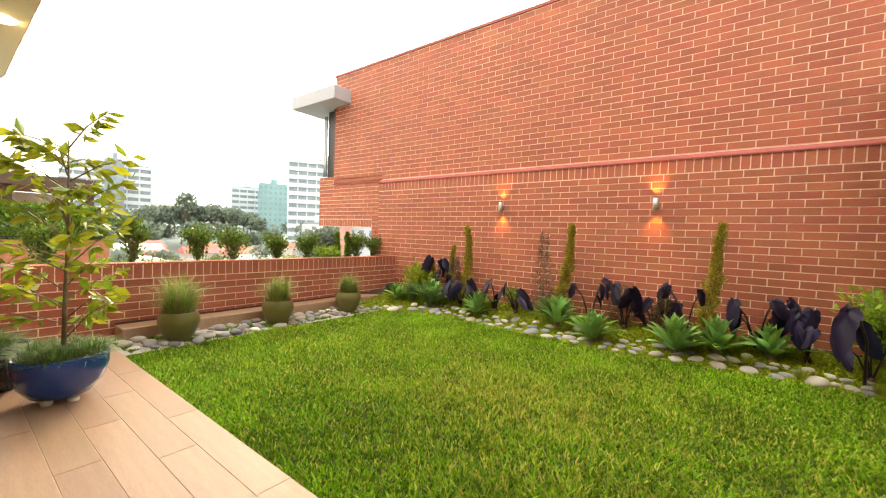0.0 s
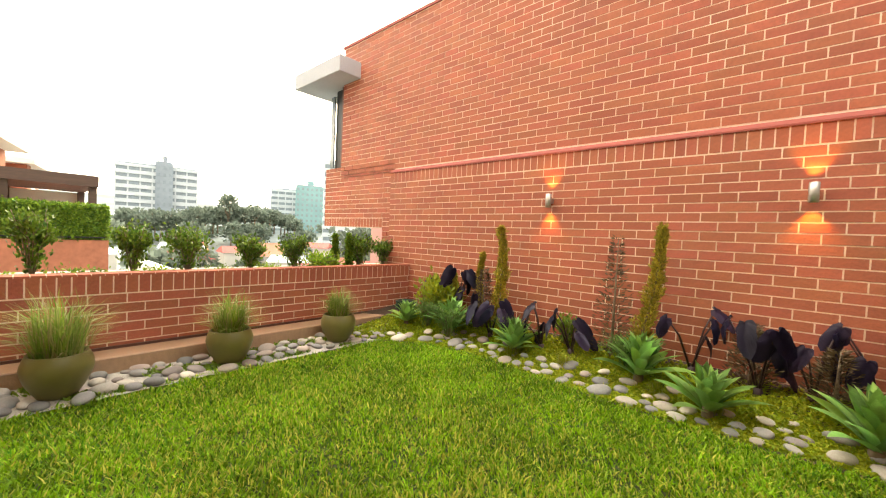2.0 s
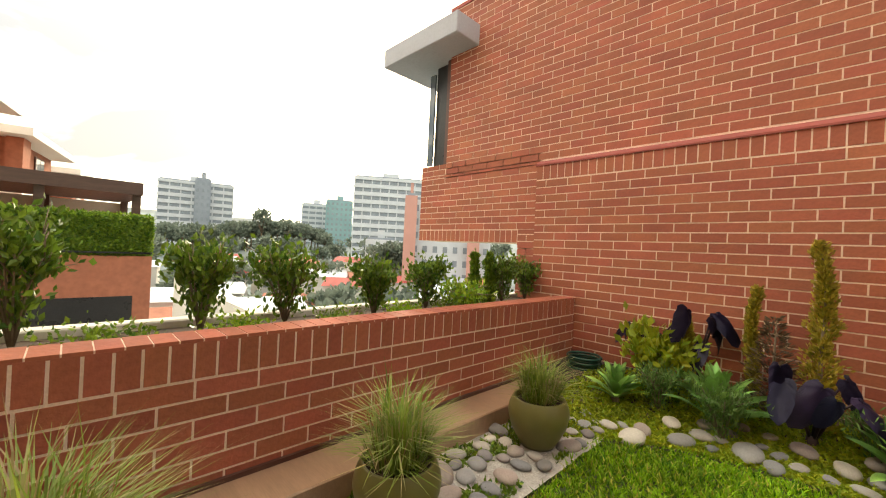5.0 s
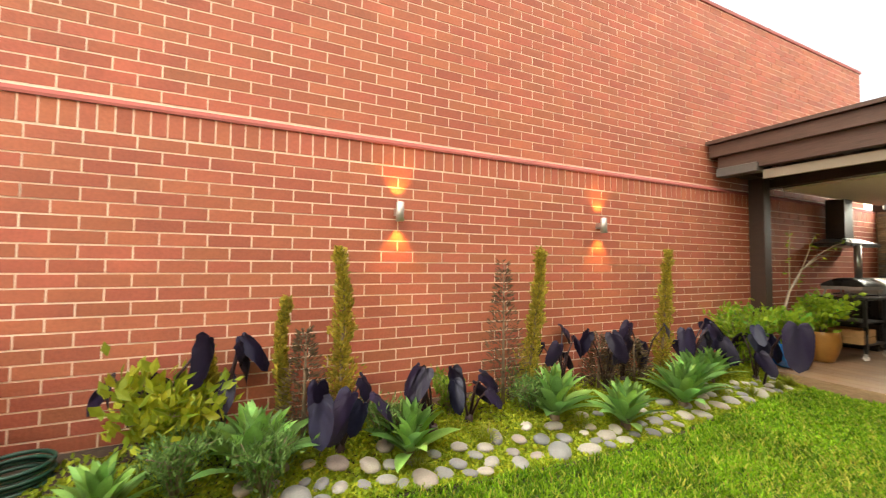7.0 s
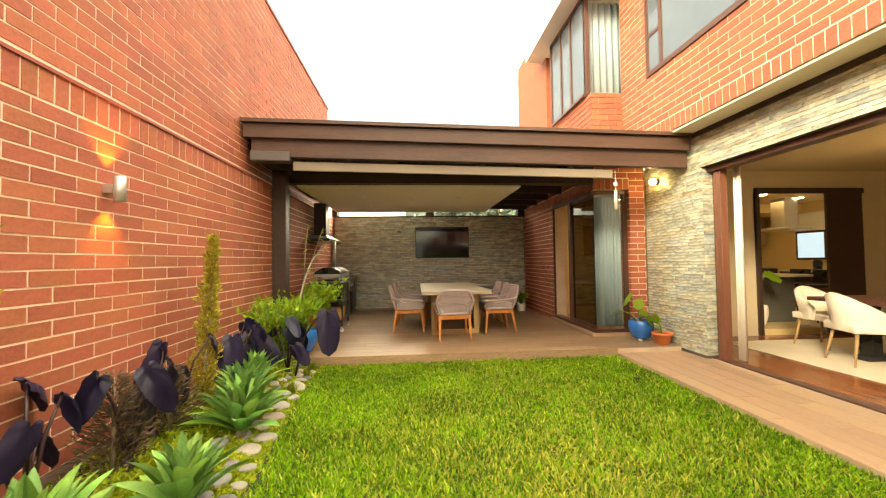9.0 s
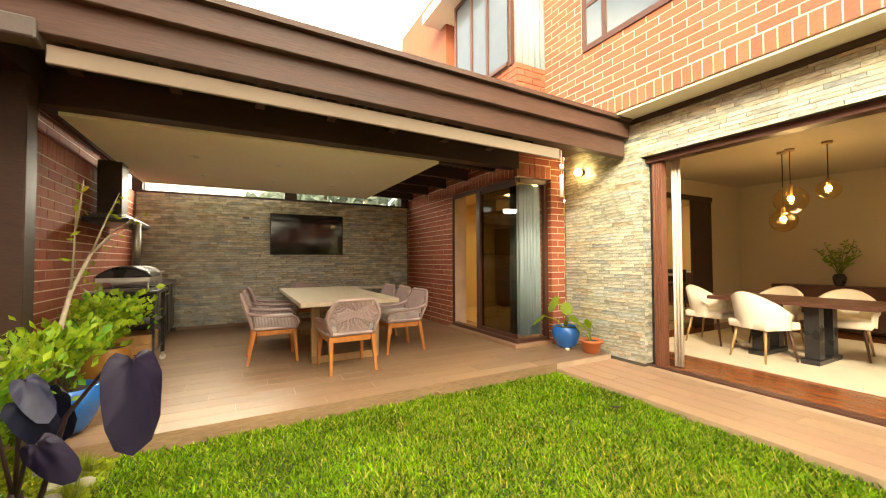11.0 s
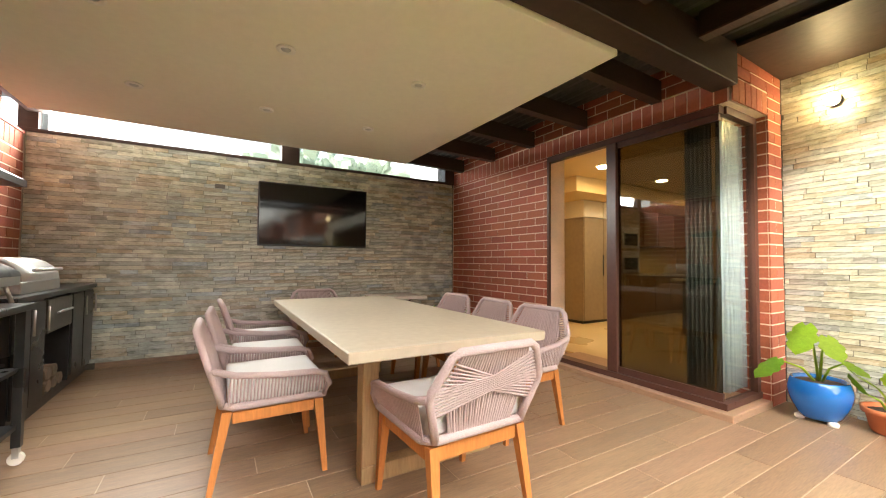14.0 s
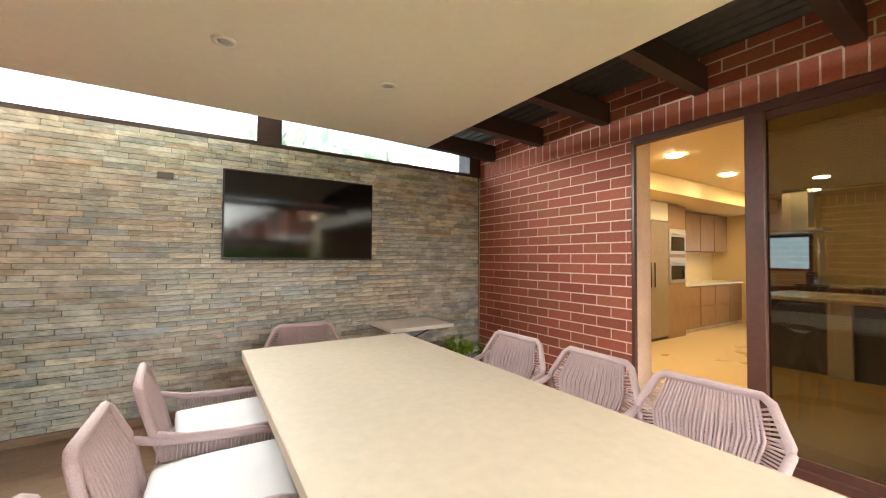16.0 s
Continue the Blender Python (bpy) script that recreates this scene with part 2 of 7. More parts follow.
M_PALEBARK = material("pale_bark", (0.38, 0.32, 0.25), 0.8, 0.25, 25, 5, 0.4)
M_OLIVE = material("olive_glazed_pot", (0.155, 0.14, 0.045), 0.4, 0.12, 8, 3, 0.05)
M_BLUE = material("cobalt_glazed_pot", (0.006, 0.05, 0.27), 0.16, 0.2, 8, 3, 0.03, coat=0.5)
M_BLUE2 = material("bright_blue_pot", (0.012, 0.13, 0.45), 0.18, 0.12, 8, 3, 0.03, coat=0.5)
M_TERRA = material("terracotta", (0.50, 0.15, 0.055), 0.7, 0.1, 20, 3, 0.1)
M_OCHRE = material("ochre_glazed_pot", (0.27, 0.13, 0.03), 0.35, 0.15, 10, 3, 0.05)
M_STEEL = material("brushed_steel", (0.55, 0.54, 0.52), 0.42, 0.06, 60, 3, 0.02, 0.95, stretch=(1, 1, 12))
M_LAMPSTEEL = material("satin_lamp_steel", (0.46, 0.44, 0.42), 0.4, 0.1, 60, 3, 0.02, 0.6, stretch=(1, 1, 12))
M_BLACK = material("black_metal", (0.03, 0.03, 0.031), 0.3, 0.2, 30, 3, 0.04, 0.3)
M_BLACKGLOSS = material("black_screen", (0.006, 0.006, 0.007), 0.07, 0.05, 10, 2, 0.0)
M_TABLETOP = material("cast_concrete_top", (0.44, 0.375, 0.28), 0.55, 0.07, 22, 1.6, 0.04)
M_OAK = material("weathered_oak", (0.36, 0.23, 0.11), 0.6, 0.2, 16, 3, 0.2, stretch=(5, 5, 0.7))
M_TEAK = material("teak", (0.46, 0.175, 0.045), 0.5, 0.18, 16, 3, 0.12, stretch=(6, 6, 0.8))
M_ROPE = material("mauve_rope", (0.45, 0.35, 0.345), 0.85, 0.12, 160, 4, 0.5)
M_CUSHION = material("pale_cushion", (0.60, 0.585, 0.58), 0.9, 0.07, 220, 4, 0.25)
M_CLOTH = material("off_white_upholstery", (0.68, 0.62, 0.53), 0.9, 0.06, 150, 3, 0.2)
M_CURTAIN = material("grey_blue_curtain", (0.44, 0.53, 0.58), 0.9, 0.1, 80, 3, 0.1)
cn, cl = M_CURTAIN.node_tree.nodes, M_CURTAIN.node_tree.links
c_mix, c_clear = cn.new("ShaderNodeMixShader"), cn.new("ShaderNodeBsdfTransparent")
c_mix.inputs[0].default_value = 0.12
cl.new(cn["Principled BSDF"].outputs[0], c_mix.inputs[1])
cl.new(c_clear.outputs[0], c_mix.inputs[2])
cl.new(c_mix.outputs[0], cn["Material Output"].inputs["Surface"])
M_LINEN = material("white_curtain", (0.74, 0.70, 0.62), 0.9, 0.06, 80, 3, 0.1)
M_REDWOOD = material("polished_redwood_floor", (0.24, 0.075, 0.025), 0.2, 0.22, 14, 2, 0.03, stretch=(0.7, 8, 1), spec=0.5)
M_RUG = material("cream_rug", (0.66, 0.58, 0.45), 0.95, 0.08, 120, 3, 0.4)
M_CABINET = material("taupe_cabinet", (0.27, 0.205, 0.135), 0.45, 0.08, 14, 2, 0.03)
M_CABWOOD = material("kitchen_veneer", (0.28, 0.17, 0.085), 0.45, 0.15, 14, 3, 0.04, stretch=(1, 5, 1))
M_KFLOOR = material("kitchen_floor", (0.60, 0.46, 0.25), 0.3, 0.05, 10, 1, 0.02)
M_KWALL = material("kitchen_wall_cream", (0.74, 0.57, 0.29), 0.7, 0.03, 20, 1, 0.02)
M_MARBLE = material("pale_worktop", (0.70, 0.66, 0.58), 0.25, 0.1, 6, 2, 0.0)
M_CARDBOARD = material("raw_wood_crate", (0.42, 0.25, 0.11), 0.75, 0.15, 20, 3, 0.1)
M_GLASS = glass_material("window_glass")
M_TINT = glass_material("tinted_glass", (0.40, 0.385, 0.33), 1.3)
M_PENDANT = glass_material("amber_glass", (0.95, 0.84, 0.62))
M_SKYGLASS = material("sky_reflecting_glass", (0.10, 0.13, 0.16), 0.04, 0.1, 3, 0.6, 0.0, spec=1.0)
# aerial haze is mixed into this base colour
M_HAZE = material("haze_tinted_ground", (0.15, 0.185, 0.19), 0.95, 0.4, 0.05, 0.01, 0.0)
M_LAMP_WARM = glow("warm_lamp_glow", (1.0, 0.72, 0.36), 14)
M_DOWNLIGHT = glow("kitchen_downlight", (1.0, 0.86, 0.6), 9)
# pane emission stands in for daylight outside the far kitchen window
M_DAYPANE = glow("glowing_day_window", (0.36, 0.52, 0.74), 0.3)


# ---- builders ----
def box(bm, x0, y0, z0, x1, y1, z1, bevel=0.0, segments=1):
    vs = [bm.verts.new(p) for p in ((x0, y0, z0), (x1, y0, z0), (x1, y1, z0), (x0, y1, z0), (x0, y0, z1), (x1, y0, z1), (x1, y1, z1), (x0, y1, z1))]
    fs = [bm.faces.new([vs[i] for i in f]) for f in ((0, 3, 2, 1), (4, 5, 6, 7), (0, 1, 5, 4), (1, 2, 6, 5), (2, 3, 7, 6), (3, 0, 4, 7))]
    if bevel:
        es = {e for f in fs for e in f.edges}
        bmesh.ops.bevel(bm, geom=list(es), offset=bevel, segments=segments, affect="EDGES", profile=0.7)
    return bm


def boxed(*a, **k):
    return box(bmesh.new(), *a, **k)


def tube(bm, points, radii, sides=8, cap=True):
    """A round bar along points."""
    pts = [Vector(p) for p in points]
    if not isinstance(radii, (list, tuple)):
        radii = [radii] * len(pts)
    rings, up = [], Vector((0.13, 0.07, 1)).normalized()
    for i, p in enumerate(pts):
        d = (pts[min(i + 1, len(pts) - 1)] - pts[max(i - 1, 0)]).normalized()
        a = d.cross(up)
        a = a.normalized() if a.length > 1e-3 else Vector((1, 0, 0))
        b = d.cross(a).normalized()
        rings.append([bm.verts.new(p + (a * math.cos(2 * math.pi * k / sides) + b * math.sin(2 * math.pi * k / sides)) * radii[i]) for k in range(sides)])
    for r0, r1 in zip(rings, rings[1:]):
        for k in range(sides):
            f = bm.faces.new((r0[k], r0[(k + 1) % sides], r1[(k + 1) % sides], r1[k]))
            f.smooth = True
    if cap:
        bm.faces.new(rings[0][::-1])
        bm.faces.new(rings[-1])
    return bm


def lathe(bm, profile, sides=28, centre=(0, 0, 0)):
    """Turns a profile of (radius, height)."""
    rings = []
    for r, z in profile:
        rings.append([bm.verts.new((centre[0] + r * math.cos(2 * math.pi * k / sides), centre[1] + r * math.sin(2 * math.pi * k / sides), centre[2] + z)) for k in range(sides)])
    for r0, r1 in zip(rings, rings[1:]):
        for k in range(sides):
            f = bm.faces.new((r0[k], r0[(k + 1) % sides], r1[(k + 1) % sides], r1[k]))
            f.smooth = True
    bm.faces.new(rings[0][::-1])
    bm.faces.new(rings[-1])
    return bm


def mesh_of(name, bm, mat):
    bmesh.ops.recalc_face_normals(bm, faces=bm.faces)
    me = bpy.data.meshes.new(name)
    bm.to_mesh(me)
    bm.free()
    me.materials.append(mat)
    return me


def part(name, bm, mat, parent=None, label="", at=None):
    ob = new(name, mesh_of(name, bm, mat))
    if parent:
        ob.parent = parent
    if at is not None:
        ob.matrix_basis = at
    if label:
        ob["label"] = label
    return ob


def share(name, me, parent, at, label=""):
    ob = new(name, me)
    ob.parent, ob.matrix_basis = parent, at
    if label:
        ob["label"] = label
    return ob


def thing(name, label, category, at=None, group=""):
    ob = new(name)
    ob.empty_display_size = 0.1
    if at is not None:
        ob.matrix_basis = at
    return tagged(ob, label, category, group)


def structure(name, bm, mat, label="", category=""):
    return tagged(part(name, bm, mat), label or name.replace("_", " "), category, kind="structure")


def soup(name, verts, faces, mat, parent=None, smooth=False):
    """One mesh from numpy arrays of corners and quads or triangles."""
    me = bpy.data.meshes.new(name)
    verts, faces = np.asarray(verts, dtype=np.float32), np.asarray(faces, dtype=np.int32)
    k = faces.shape[1]
    me.vertices.add(len(verts))
    me.vertices.foreach_set("co", verts.ravel())
    me.loops.add(faces.size)
    me.loops.foreach_set("vertex_index", faces.ravel())
    me.polygons.add(len(faces))
    me.polygons.foreach_set("loop_start", np.arange(0, faces.size, k, dtype=np.int32))
    me.polygons.foreach_set("loop_total", np.full(len(faces), k, dtype=np.int32))
    me.polygons.foreach_set("use_smooth", np.full(len(faces), smooth, dtype=bool))
    me.update(calc_edges=True)
    me.validate()
    me.materials.append(mat)
    ob = new(name, me)
    if parent:
        ob.parent = parent
    return ob


def leaves(name, places, ways, size, mat, parent, rng, slim=0.45, fold=0.2):
    """Many small folded leaves: two triangles' width on either side of a midrib."""
    n = len(places)
    p, d = np.asarray(places, float), np.asarray(ways, float)
    d /= np.linalg.norm(d, axis=1, keepdims=True) + 1e-9
    r = rng.normal(size=(n, 3))
    s = np.cross(d, r)
    s /= np.linalg.norm(s, axis=1, keepdims=True) + 1e-9
    u = np.cross(s, d)
    L = (size * rng.uniform(0.65, 1.25, n))[:, None]
    W = L * slim * 0.5
    v = np.stack([p, p + d * L * 0.5 + s * W + u * W * fold, p + d * L, p + d * L * 0.5 - s * W + u * W * fold], 1)
    f = np.arange(n * 4).reshape(n, 4)
    tri = np.concatenate([f[:, [0, 1, 2]], f[:, [0, 2, 3]]])
    return soup(name, v.reshape(-1, 3), tri, mat, parent)


def blades(name, roots, tips, width, mat, parent=None, bend=None):
    """Grass blades: two quads narrowing to the tip, bowed by bend."""
    n = len(roots)
    a, c = np.asarray(roots, float), np.asarray(tips, float)
    mid = (a + c) / 2 + (bend if bend is not None else 0)
    d = c - a
    s = np.cross(d, np.array([0, 0, 1.0])) + 1e-6
    s /= np.linalg.norm(s, axis=1, keepdims=True)
    w = np.asarray(width).reshape(-1, 1)
    v = np.stack([a - s * w, a + s * w, mid + s * w * 0.7, mid - s * w * 0.7, c], 1).reshape(-1, 3)
    i = np.arange(n)[:, None] * 5
    tri = np.concatenate([i + [0, 1, 2], i + [0, 2, 3], i + [3, 2, 4]])
    return soup(name, v, tri, mat, parent)


# ---- courses of brick and slate ----
BRICK_L, BRICK_H, JOINT = 0.29, 0.095, 0.012


def lay(pieces, origin, u, n, depth, name, mat, parent, near=None, limit=300, rng=None):
    """Lays pieces (u0, u1, z0, z1) on a wall's face: those within near as parts, the rest in one mesh. n points out of the wall."""
    o, u, n = Vector(origin), Vector(u), Vector(n)
    rest, count, shared = [], 0, {}
    for u0, u1, z0, z1 in pieces:
        c = ((u0 + u1) / 2, (z0 + z1) / 2)
        if near and count < limit and near[0] <= c[0] <= near[1] and near[2] <= c[1] <= near[3]:
            key = (round(u1 - u0, 2), round(z1 - z0, 2))
            if key not in shared:
                w, h = (u1 - u0) / 2, (z1 - z0) / 2
                shared[key] = mesh_of(name, boxed(-w, -depth, -h, w, 0, h, bevel=0.0), mat)
            m = Matrix((u.to_4d(), (-n).to_4d(), Vector((0, 0, 1, 0)), Vector((0, 0, 0, 1)))).transposed()
            for k in range(3):
                m[3][k] = 0
            m.translation = o + u * c[0] + Vector((0, 0, c[1])) + n * rng.uniform(-0.001, 0.002)
            m = m @ Matrix.Translation((0, depth, 0))
            share(name, shared[key], parent, m)
            count += 1
        else:
            rest.append((u0, u1, z0, z1))
    if rest:
        r = np.array(rest)
        k = len(r)
        off = rng.uniform(-0.001, 0.002, k)
        ou, on, oo = np.array(u), np.array(n), np.array(o)

        def corner(ui, zi, dn):
            return oo + r[:, ui, None] * ou + np.outer(r[:, zi], [0, 0, 1]) + (off + dn)[:, None] * on
        v = np.stack([corner(0, 2, 0), corner(1, 2, 0), corner(1, 3, 0), corner(0, 3, 0), corner(0, 2, -depth), corner(1, 2, -depth), corner(1, 3, -depth), corner(0, 3, -depth)], 1).reshape(-1, 3)
        i = np.arange(k)[:, None] * 8
        f = np.concatenate([i + q for q in ([0, 1, 2, 3], [4, 5, 1, 0], [5, 6, 2, 1], [6, 7, 3, 2], [7, 4, 0, 3])])
        if (u.cross(Vector((0, 0, 1)))).dot(n) < 0:
            f = f[:, ::-1]
        ob = soup(name + "_courses", v, f, mat, parent)
        ob["kind"] = "stuff"


def courses(u0, u1, z0, z1, holes=(), rng=None, length=BRICK_L, height=BRICK_H, joint=JOINT, ragged=0.0):
    out, z, row = [], z0, 0
    while z < z1 - 0.02:
        top = min(z + height - joint, z1)
        x = u0 - (length / 2 if row % 2 else 0)
        if ragged:
            x = u0 - rng.uniform(0, length)
        while x < u1 - 0.01:
            L = length * (rng.uniform(1 - ragged, 1 + ragged) if ragged else 1)
            spans = [(max(x, u0), min(x + L - joint, u1))]
            for h0, h1, k0, k1 in holes:
                if k0 < (z + top) / 2 < k1:
                    cut = []
                    for a, b in spans:
                        if b <= h0 or a >= h1:
                            cut.append((a, b))
                        else:
                            cut += [(a, h0)] if a < h0 else []
                            cut += [(h1, b)] if b > h1 else []
                    spans = cut
            out += [(a, b, z, top) for a, b in spans if b - a > 0.012]
            x += L
        z += height
        row += 1
    return out


def soldiers(u0, u1, z0, z1, pitch=0.098, joint=JOINT):
    k = max(1, round((u1 - u0) / pitch))
    w = (u1 - u0) / k
    return [(u0 + i * w, u0 + (i + 1) * w - joint, z0, z1 - joint) for i in range(k)]


def slate(u0, u1, z0, z1, rng, holes=()):
    return courses(u0, u1, z0, z1, holes, rng, length=0.26, height=0.0445, joint=0.004, ragged=0.55)


RNG = np.random.default_rng(7)


# ---- the large structure ----
WALL_Y, UPPER_Y = 5.80, 5.90
HOUSE_Y, FLOOR2_Y, KITCH_Y = -0.10, 0.25, 0.78
LAWN_Z, WALK_Z = -0.13, -0.07

ground = structure("ground", boxed(-1500, -1500, -13.2, 1500, 1500, -12.0), M_HAZE, "valley floor reaching the horizon, green and grey tinted with haze", "ground")
structure("podium", boxed(-8.6, -9.0, -12.0, 9.0, 9.0, -0.34), M_CONCRETE, "concrete podium under the roof garden", "podium")
structure("garden_bed", boxed(-6.08, 0.87, -0.34, 1.44, 5.8, -0.2), M_SOIL, "dark soil below lawn and planting", "soil")

# party wall: lower face proud of the upper one
wall = structure("wall_party", boxed(-6.68, WALL_Y + 0.003, -0.3, 6.5, 6.10, 2.40), M_MORTAR, "tall red brick party wall with pale mortar joints", "wall")
part("upper_wall", boxed(-8.46, UPPER_Y + 0.003, 2.405, 6.02, 6.55, 5.16), M_MORTAR, wall, "upper brick face set back behind a red cap")
part("overhanging_wall", boxed(-9.05, UPPER_Y + 0.003, 1.40, -6.685, 6.55, 2.66), M_MORTAR, wall)
part("corner_pier", boxed(-7.0, UPPER_Y + 0.02, -0.3, -6.685, 6.10, 1.396), M_MORTAR, wall)
bm = bmesh.new()
vs = [bm.verts.new(p) for x in (-6.70, 6.2) for p in ((x, WALL_Y - 0.012, 2.385), (x, WALL_Y - 0.012, 2.405), (x, UPPER_Y + 0.012, 2.475), (x, UPPER_Y + 0.012, 2.385))]
for q in ((0, 1, 2, 3), (7, 6, 5, 4), (0, 4, 5, 1), (1, 5, 6, 2), (2, 6, 7, 3), (3, 7, 4, 0)):
    bm.faces.new([vs[i] for i in q])
part("cap_moulding", bm, M_CAP, wall, "sloping red tile cap")
part("parapet_cap", boxed(-8.5, UPPER_Y - 0.02, 5.16, 6.05, 6.58, 5.21), M_CAP, wall)
part("window_recess", boxed(-8.9, 6.02, 2.66, -8.46, 6.5, 4.40), M_BLACK, wall)
part("window_pane", boxed(-9.02, 5.97, 2.70, -8.9, 6.0, 4.28), M_SKYGLASS, wall)
part("window_frame", boxed(-8.56, 5.93, 2.665, -8.46, 5.99, 4.40), M_FRAME, wall)
canopy = structure("neighbour_canopy", boxed(-9.65, 5.40, 4.41, -7.87, 6.9, 4.73, bevel=0.012), M_CONCRETE, "thin pale concrete canopy slab projecting from the brick wall", "canopy")

M_CURB = material("curb_paint", (0.55, 0.52, 0.46), 0.85, 0.15, 20, 2, 0.1)
# planter wall
planter = structure("wall_planter", boxed(-6.28, -7.0, -0.3, -6.08 - 0.003, 5.79, 0.765), M_MORTAR, "low red brick planter wall", "wall")
structure("planter_soil", boxed(-6.95, -7.0, 0.0, -6.285, 6.3, 0.66), M_SOIL, "dark planter soil", "soil")
structure("planter_back_curb", boxed(-7.08, -7.0, -3.0, -6.955, 6.3, 0.71, bevel=0.01), M_CURB, "white painted curb behind the planter", "curb")
structure("kerb", boxed(-6.075, 1.02, -0.3, -5.76, 5.4, 0.035, bevel=0.008), M_PLANK_X, "brown tiled kerb along the planter wall", "kerb")
# thin dark strip drawn for the shadow line where kerb meets wall
structure("kerb_skirting", boxed(-6.079, 1.02, 0.036, -6.058, 5.4, 0.062), M_FRAME, "dark brown strip standing for the shadow line along the planter wall", "skirting")

# lawn sheet, walkway and deck bases
structure("lawn_soil", boxed(-5.76, 0.88, -0.2, 1.43, 5.79, LAWN_Z), M_LAWN_SOIL, "soil under the lawn", "soil")
walk_base = structure("pavement_walk", boxed(-6.08, -0.32, -0.33, 1.44, 0.865, WALK_Z - 0.0025), M_GROUT, "light brown wood-look tiled walkway", "pavement")
deck = structure("floor_deck", boxed(1.44, -0.08, -0.33, 6.2, 5.79, -0.0025), M_GROUT_DECK, "brown wood-look tiled terrace floor", "floor")
part("riser", boxed(1.436, 0.87, -0.3, 1.4395, 5.79, -0.002), M_PLANK, deck, "tiled step riser")

# back slate wall with clerestory
back = structure("wall_back", boxed(6.226, 0.6, -0.3, 6.5, 5.79, 2.42), M_SLATE_BACK, "stacked slate wall behind the terrace", "wall")
part("clerestory_beam", boxed(6.2, 0.6, 2.42, 6.45, 6.1, 2.455), M_DARKWOOD, back, "dark timber rail under the high windows")
part("clerestory_head", boxed(6.2, 0.6, 2.80, 6.45, 6.1, 3.0), M_DARKWOOD, back)
for y0, y1 in ((3.21, 3.43), (0.6, 0.95), (5.70, 5.85)):
    part("mullion", boxed(6.2, y0, 2.456, 6.45, y1, 2.799), M_DARKWOOD, back)
for y0, y1 in ((0.951, 3.209), (3.431, 5.699)):
    win = part("clerestory_pane", boxed(6.3, y0, 2.456, 6.306, y1, 2.799), M_GLASS, back)
    win.visible_shadow = False
part("wall_skirting", boxed(6.195, 0.8, 0.0, 6.21, 5.2, 0.06), M_PLANK, back)

# kitchen wing of brick, with its corner door
DOOR_X0, DOOR_X1, DOOR_Z0, DOOR_Z1 = 2.32, 4.13, 0.05, 2.40
kitchen = structure("wall_kitchen", boxed(DOOR_X1, KITCH_Y - 0.30, -0.3, 6.225, KITCH_Y - 0.003, 2.98), M_MORTAR, "red brick kitchen wall beside the sliding door", "wall")
part("lintel_wall", boxed(DOOR_X0 - 0.07, KITCH_Y - 0.30, DOOR_Z1 + 0.005, DOOR_X1 - 0.002, KITCH_Y - 0.003, 2.98), M_MORTAR, kitchen)
part("return_lintel", boxed(DOOR_X0 - 0.097, 0.18, DOOR_Z1 + 0.006, DOOR_X0 + 0.15, KITCH_Y - 0.302, 2.98), M_MORTAR, kitchen)
part("pier", boxed(2.223, -0.08, -0.3, 2.50, 0.177, 2.98), M_MORTAR, kitchen)
part("door_curb", boxed(2.22, 0.19, -0.2, 4.16, 0.86, 0.048, bevel=0.006), M_PLANK_X, kitchen, "low tiled curb under the sliding door")

# house front clad in slate, with the wide living-room opening
house = structure("wall_house", boxed(0.996, -0.34, -0.3, 2.236, HOUSE_Y - 0.010, 2.98), M_SLATE_BACK, "house wall clad in stacked slate", "wall")
part("slate_lintel", boxed(-6.08, -0.34, 2.47, 0.994, HOUSE_Y - 0.010, 2.98), M_SLATE_BACK, house)
part("far_jamb", boxed(-6.6, -0.34, -0.3, -5.2, HOUSE_Y - 0.005, 2.46), M_BEIGE, house)
upper = structure("wall_upper_floor", boxed(-7.4, -0.3, 2.99, 2.24, FLOOR2_Y - 0.003, 6.2), M_MORTAR, "red brick upper floor of the house", "wall")
part("soffit", boxed(-7.4, -0.34, 2.96, 2.2, FLOOR2_Y - 0.02, 2.986), M_CEIL, upper, "pale plastered soffit under the upper floor")
part("soffit_trim", boxed(-7.4, HOUSE_Y - 0.01, 2.90, 1.1, HOUSE_Y + 0.03, 2.958), M_DARKWOOD, upper)
bay = structure("bay_window", boxed(2.25, -0.3, 2.985, 6.6, 0.765, 4.02), M_MORTAR, "brick bay of the upper floor with a tall corner window", "bay window")
part("far_wall", boxed(4.35, -0.3, 4.03, 6.6, 0.765, 6.6), M_BRICK, bay, "brick end wall of the bay")
part("bay_roof", boxed(1.9, -1.2, 5.75, 4.6, 1.15, 5.93), M_WHITE, bay, "white projecting eave")

M_AWNBOX = material("grey_brown_metal", (0.10, 0.09, 0.085), 0.45, 0.1)
# terrace roof: fascia boards, beams, rafters, metal deck, floating ceiling
roof = structure("roof_terrace", boxed(1.05, -0.05, 3.045, 6.6, 5.88, 3.09), M_FASCIA, "dark timber terrace roof", "roof")
part("fascia_upper", boxed(1.10, -0.06, 2.86, 1.165, 5.86, 3.04, bevel=0.006), M_FASCIA, roof)
part("fascia_lower", boxed(1.17, -0.06, 2.635, 1.28, 5.79, 2.90, bevel=0.006), M_FASCIA, roof)
part("cross_beam", boxed(2.18, 0.80, 2.50, 2.36, 5.79, 2.80, bevel=0.006), M_DARKWOOD, roof)
part("wall_beam", boxed(1.29, 5.60, 2.62, 6.2, 5.785, 2.80), M_DARKWOOD, roof)
part("awning_box", boxed(1.13, 5.30, 2.575, 1.30, 5.79, 2.70, bevel=0.01), M_AWNBOX, roof, "dark metal end box of the awning")
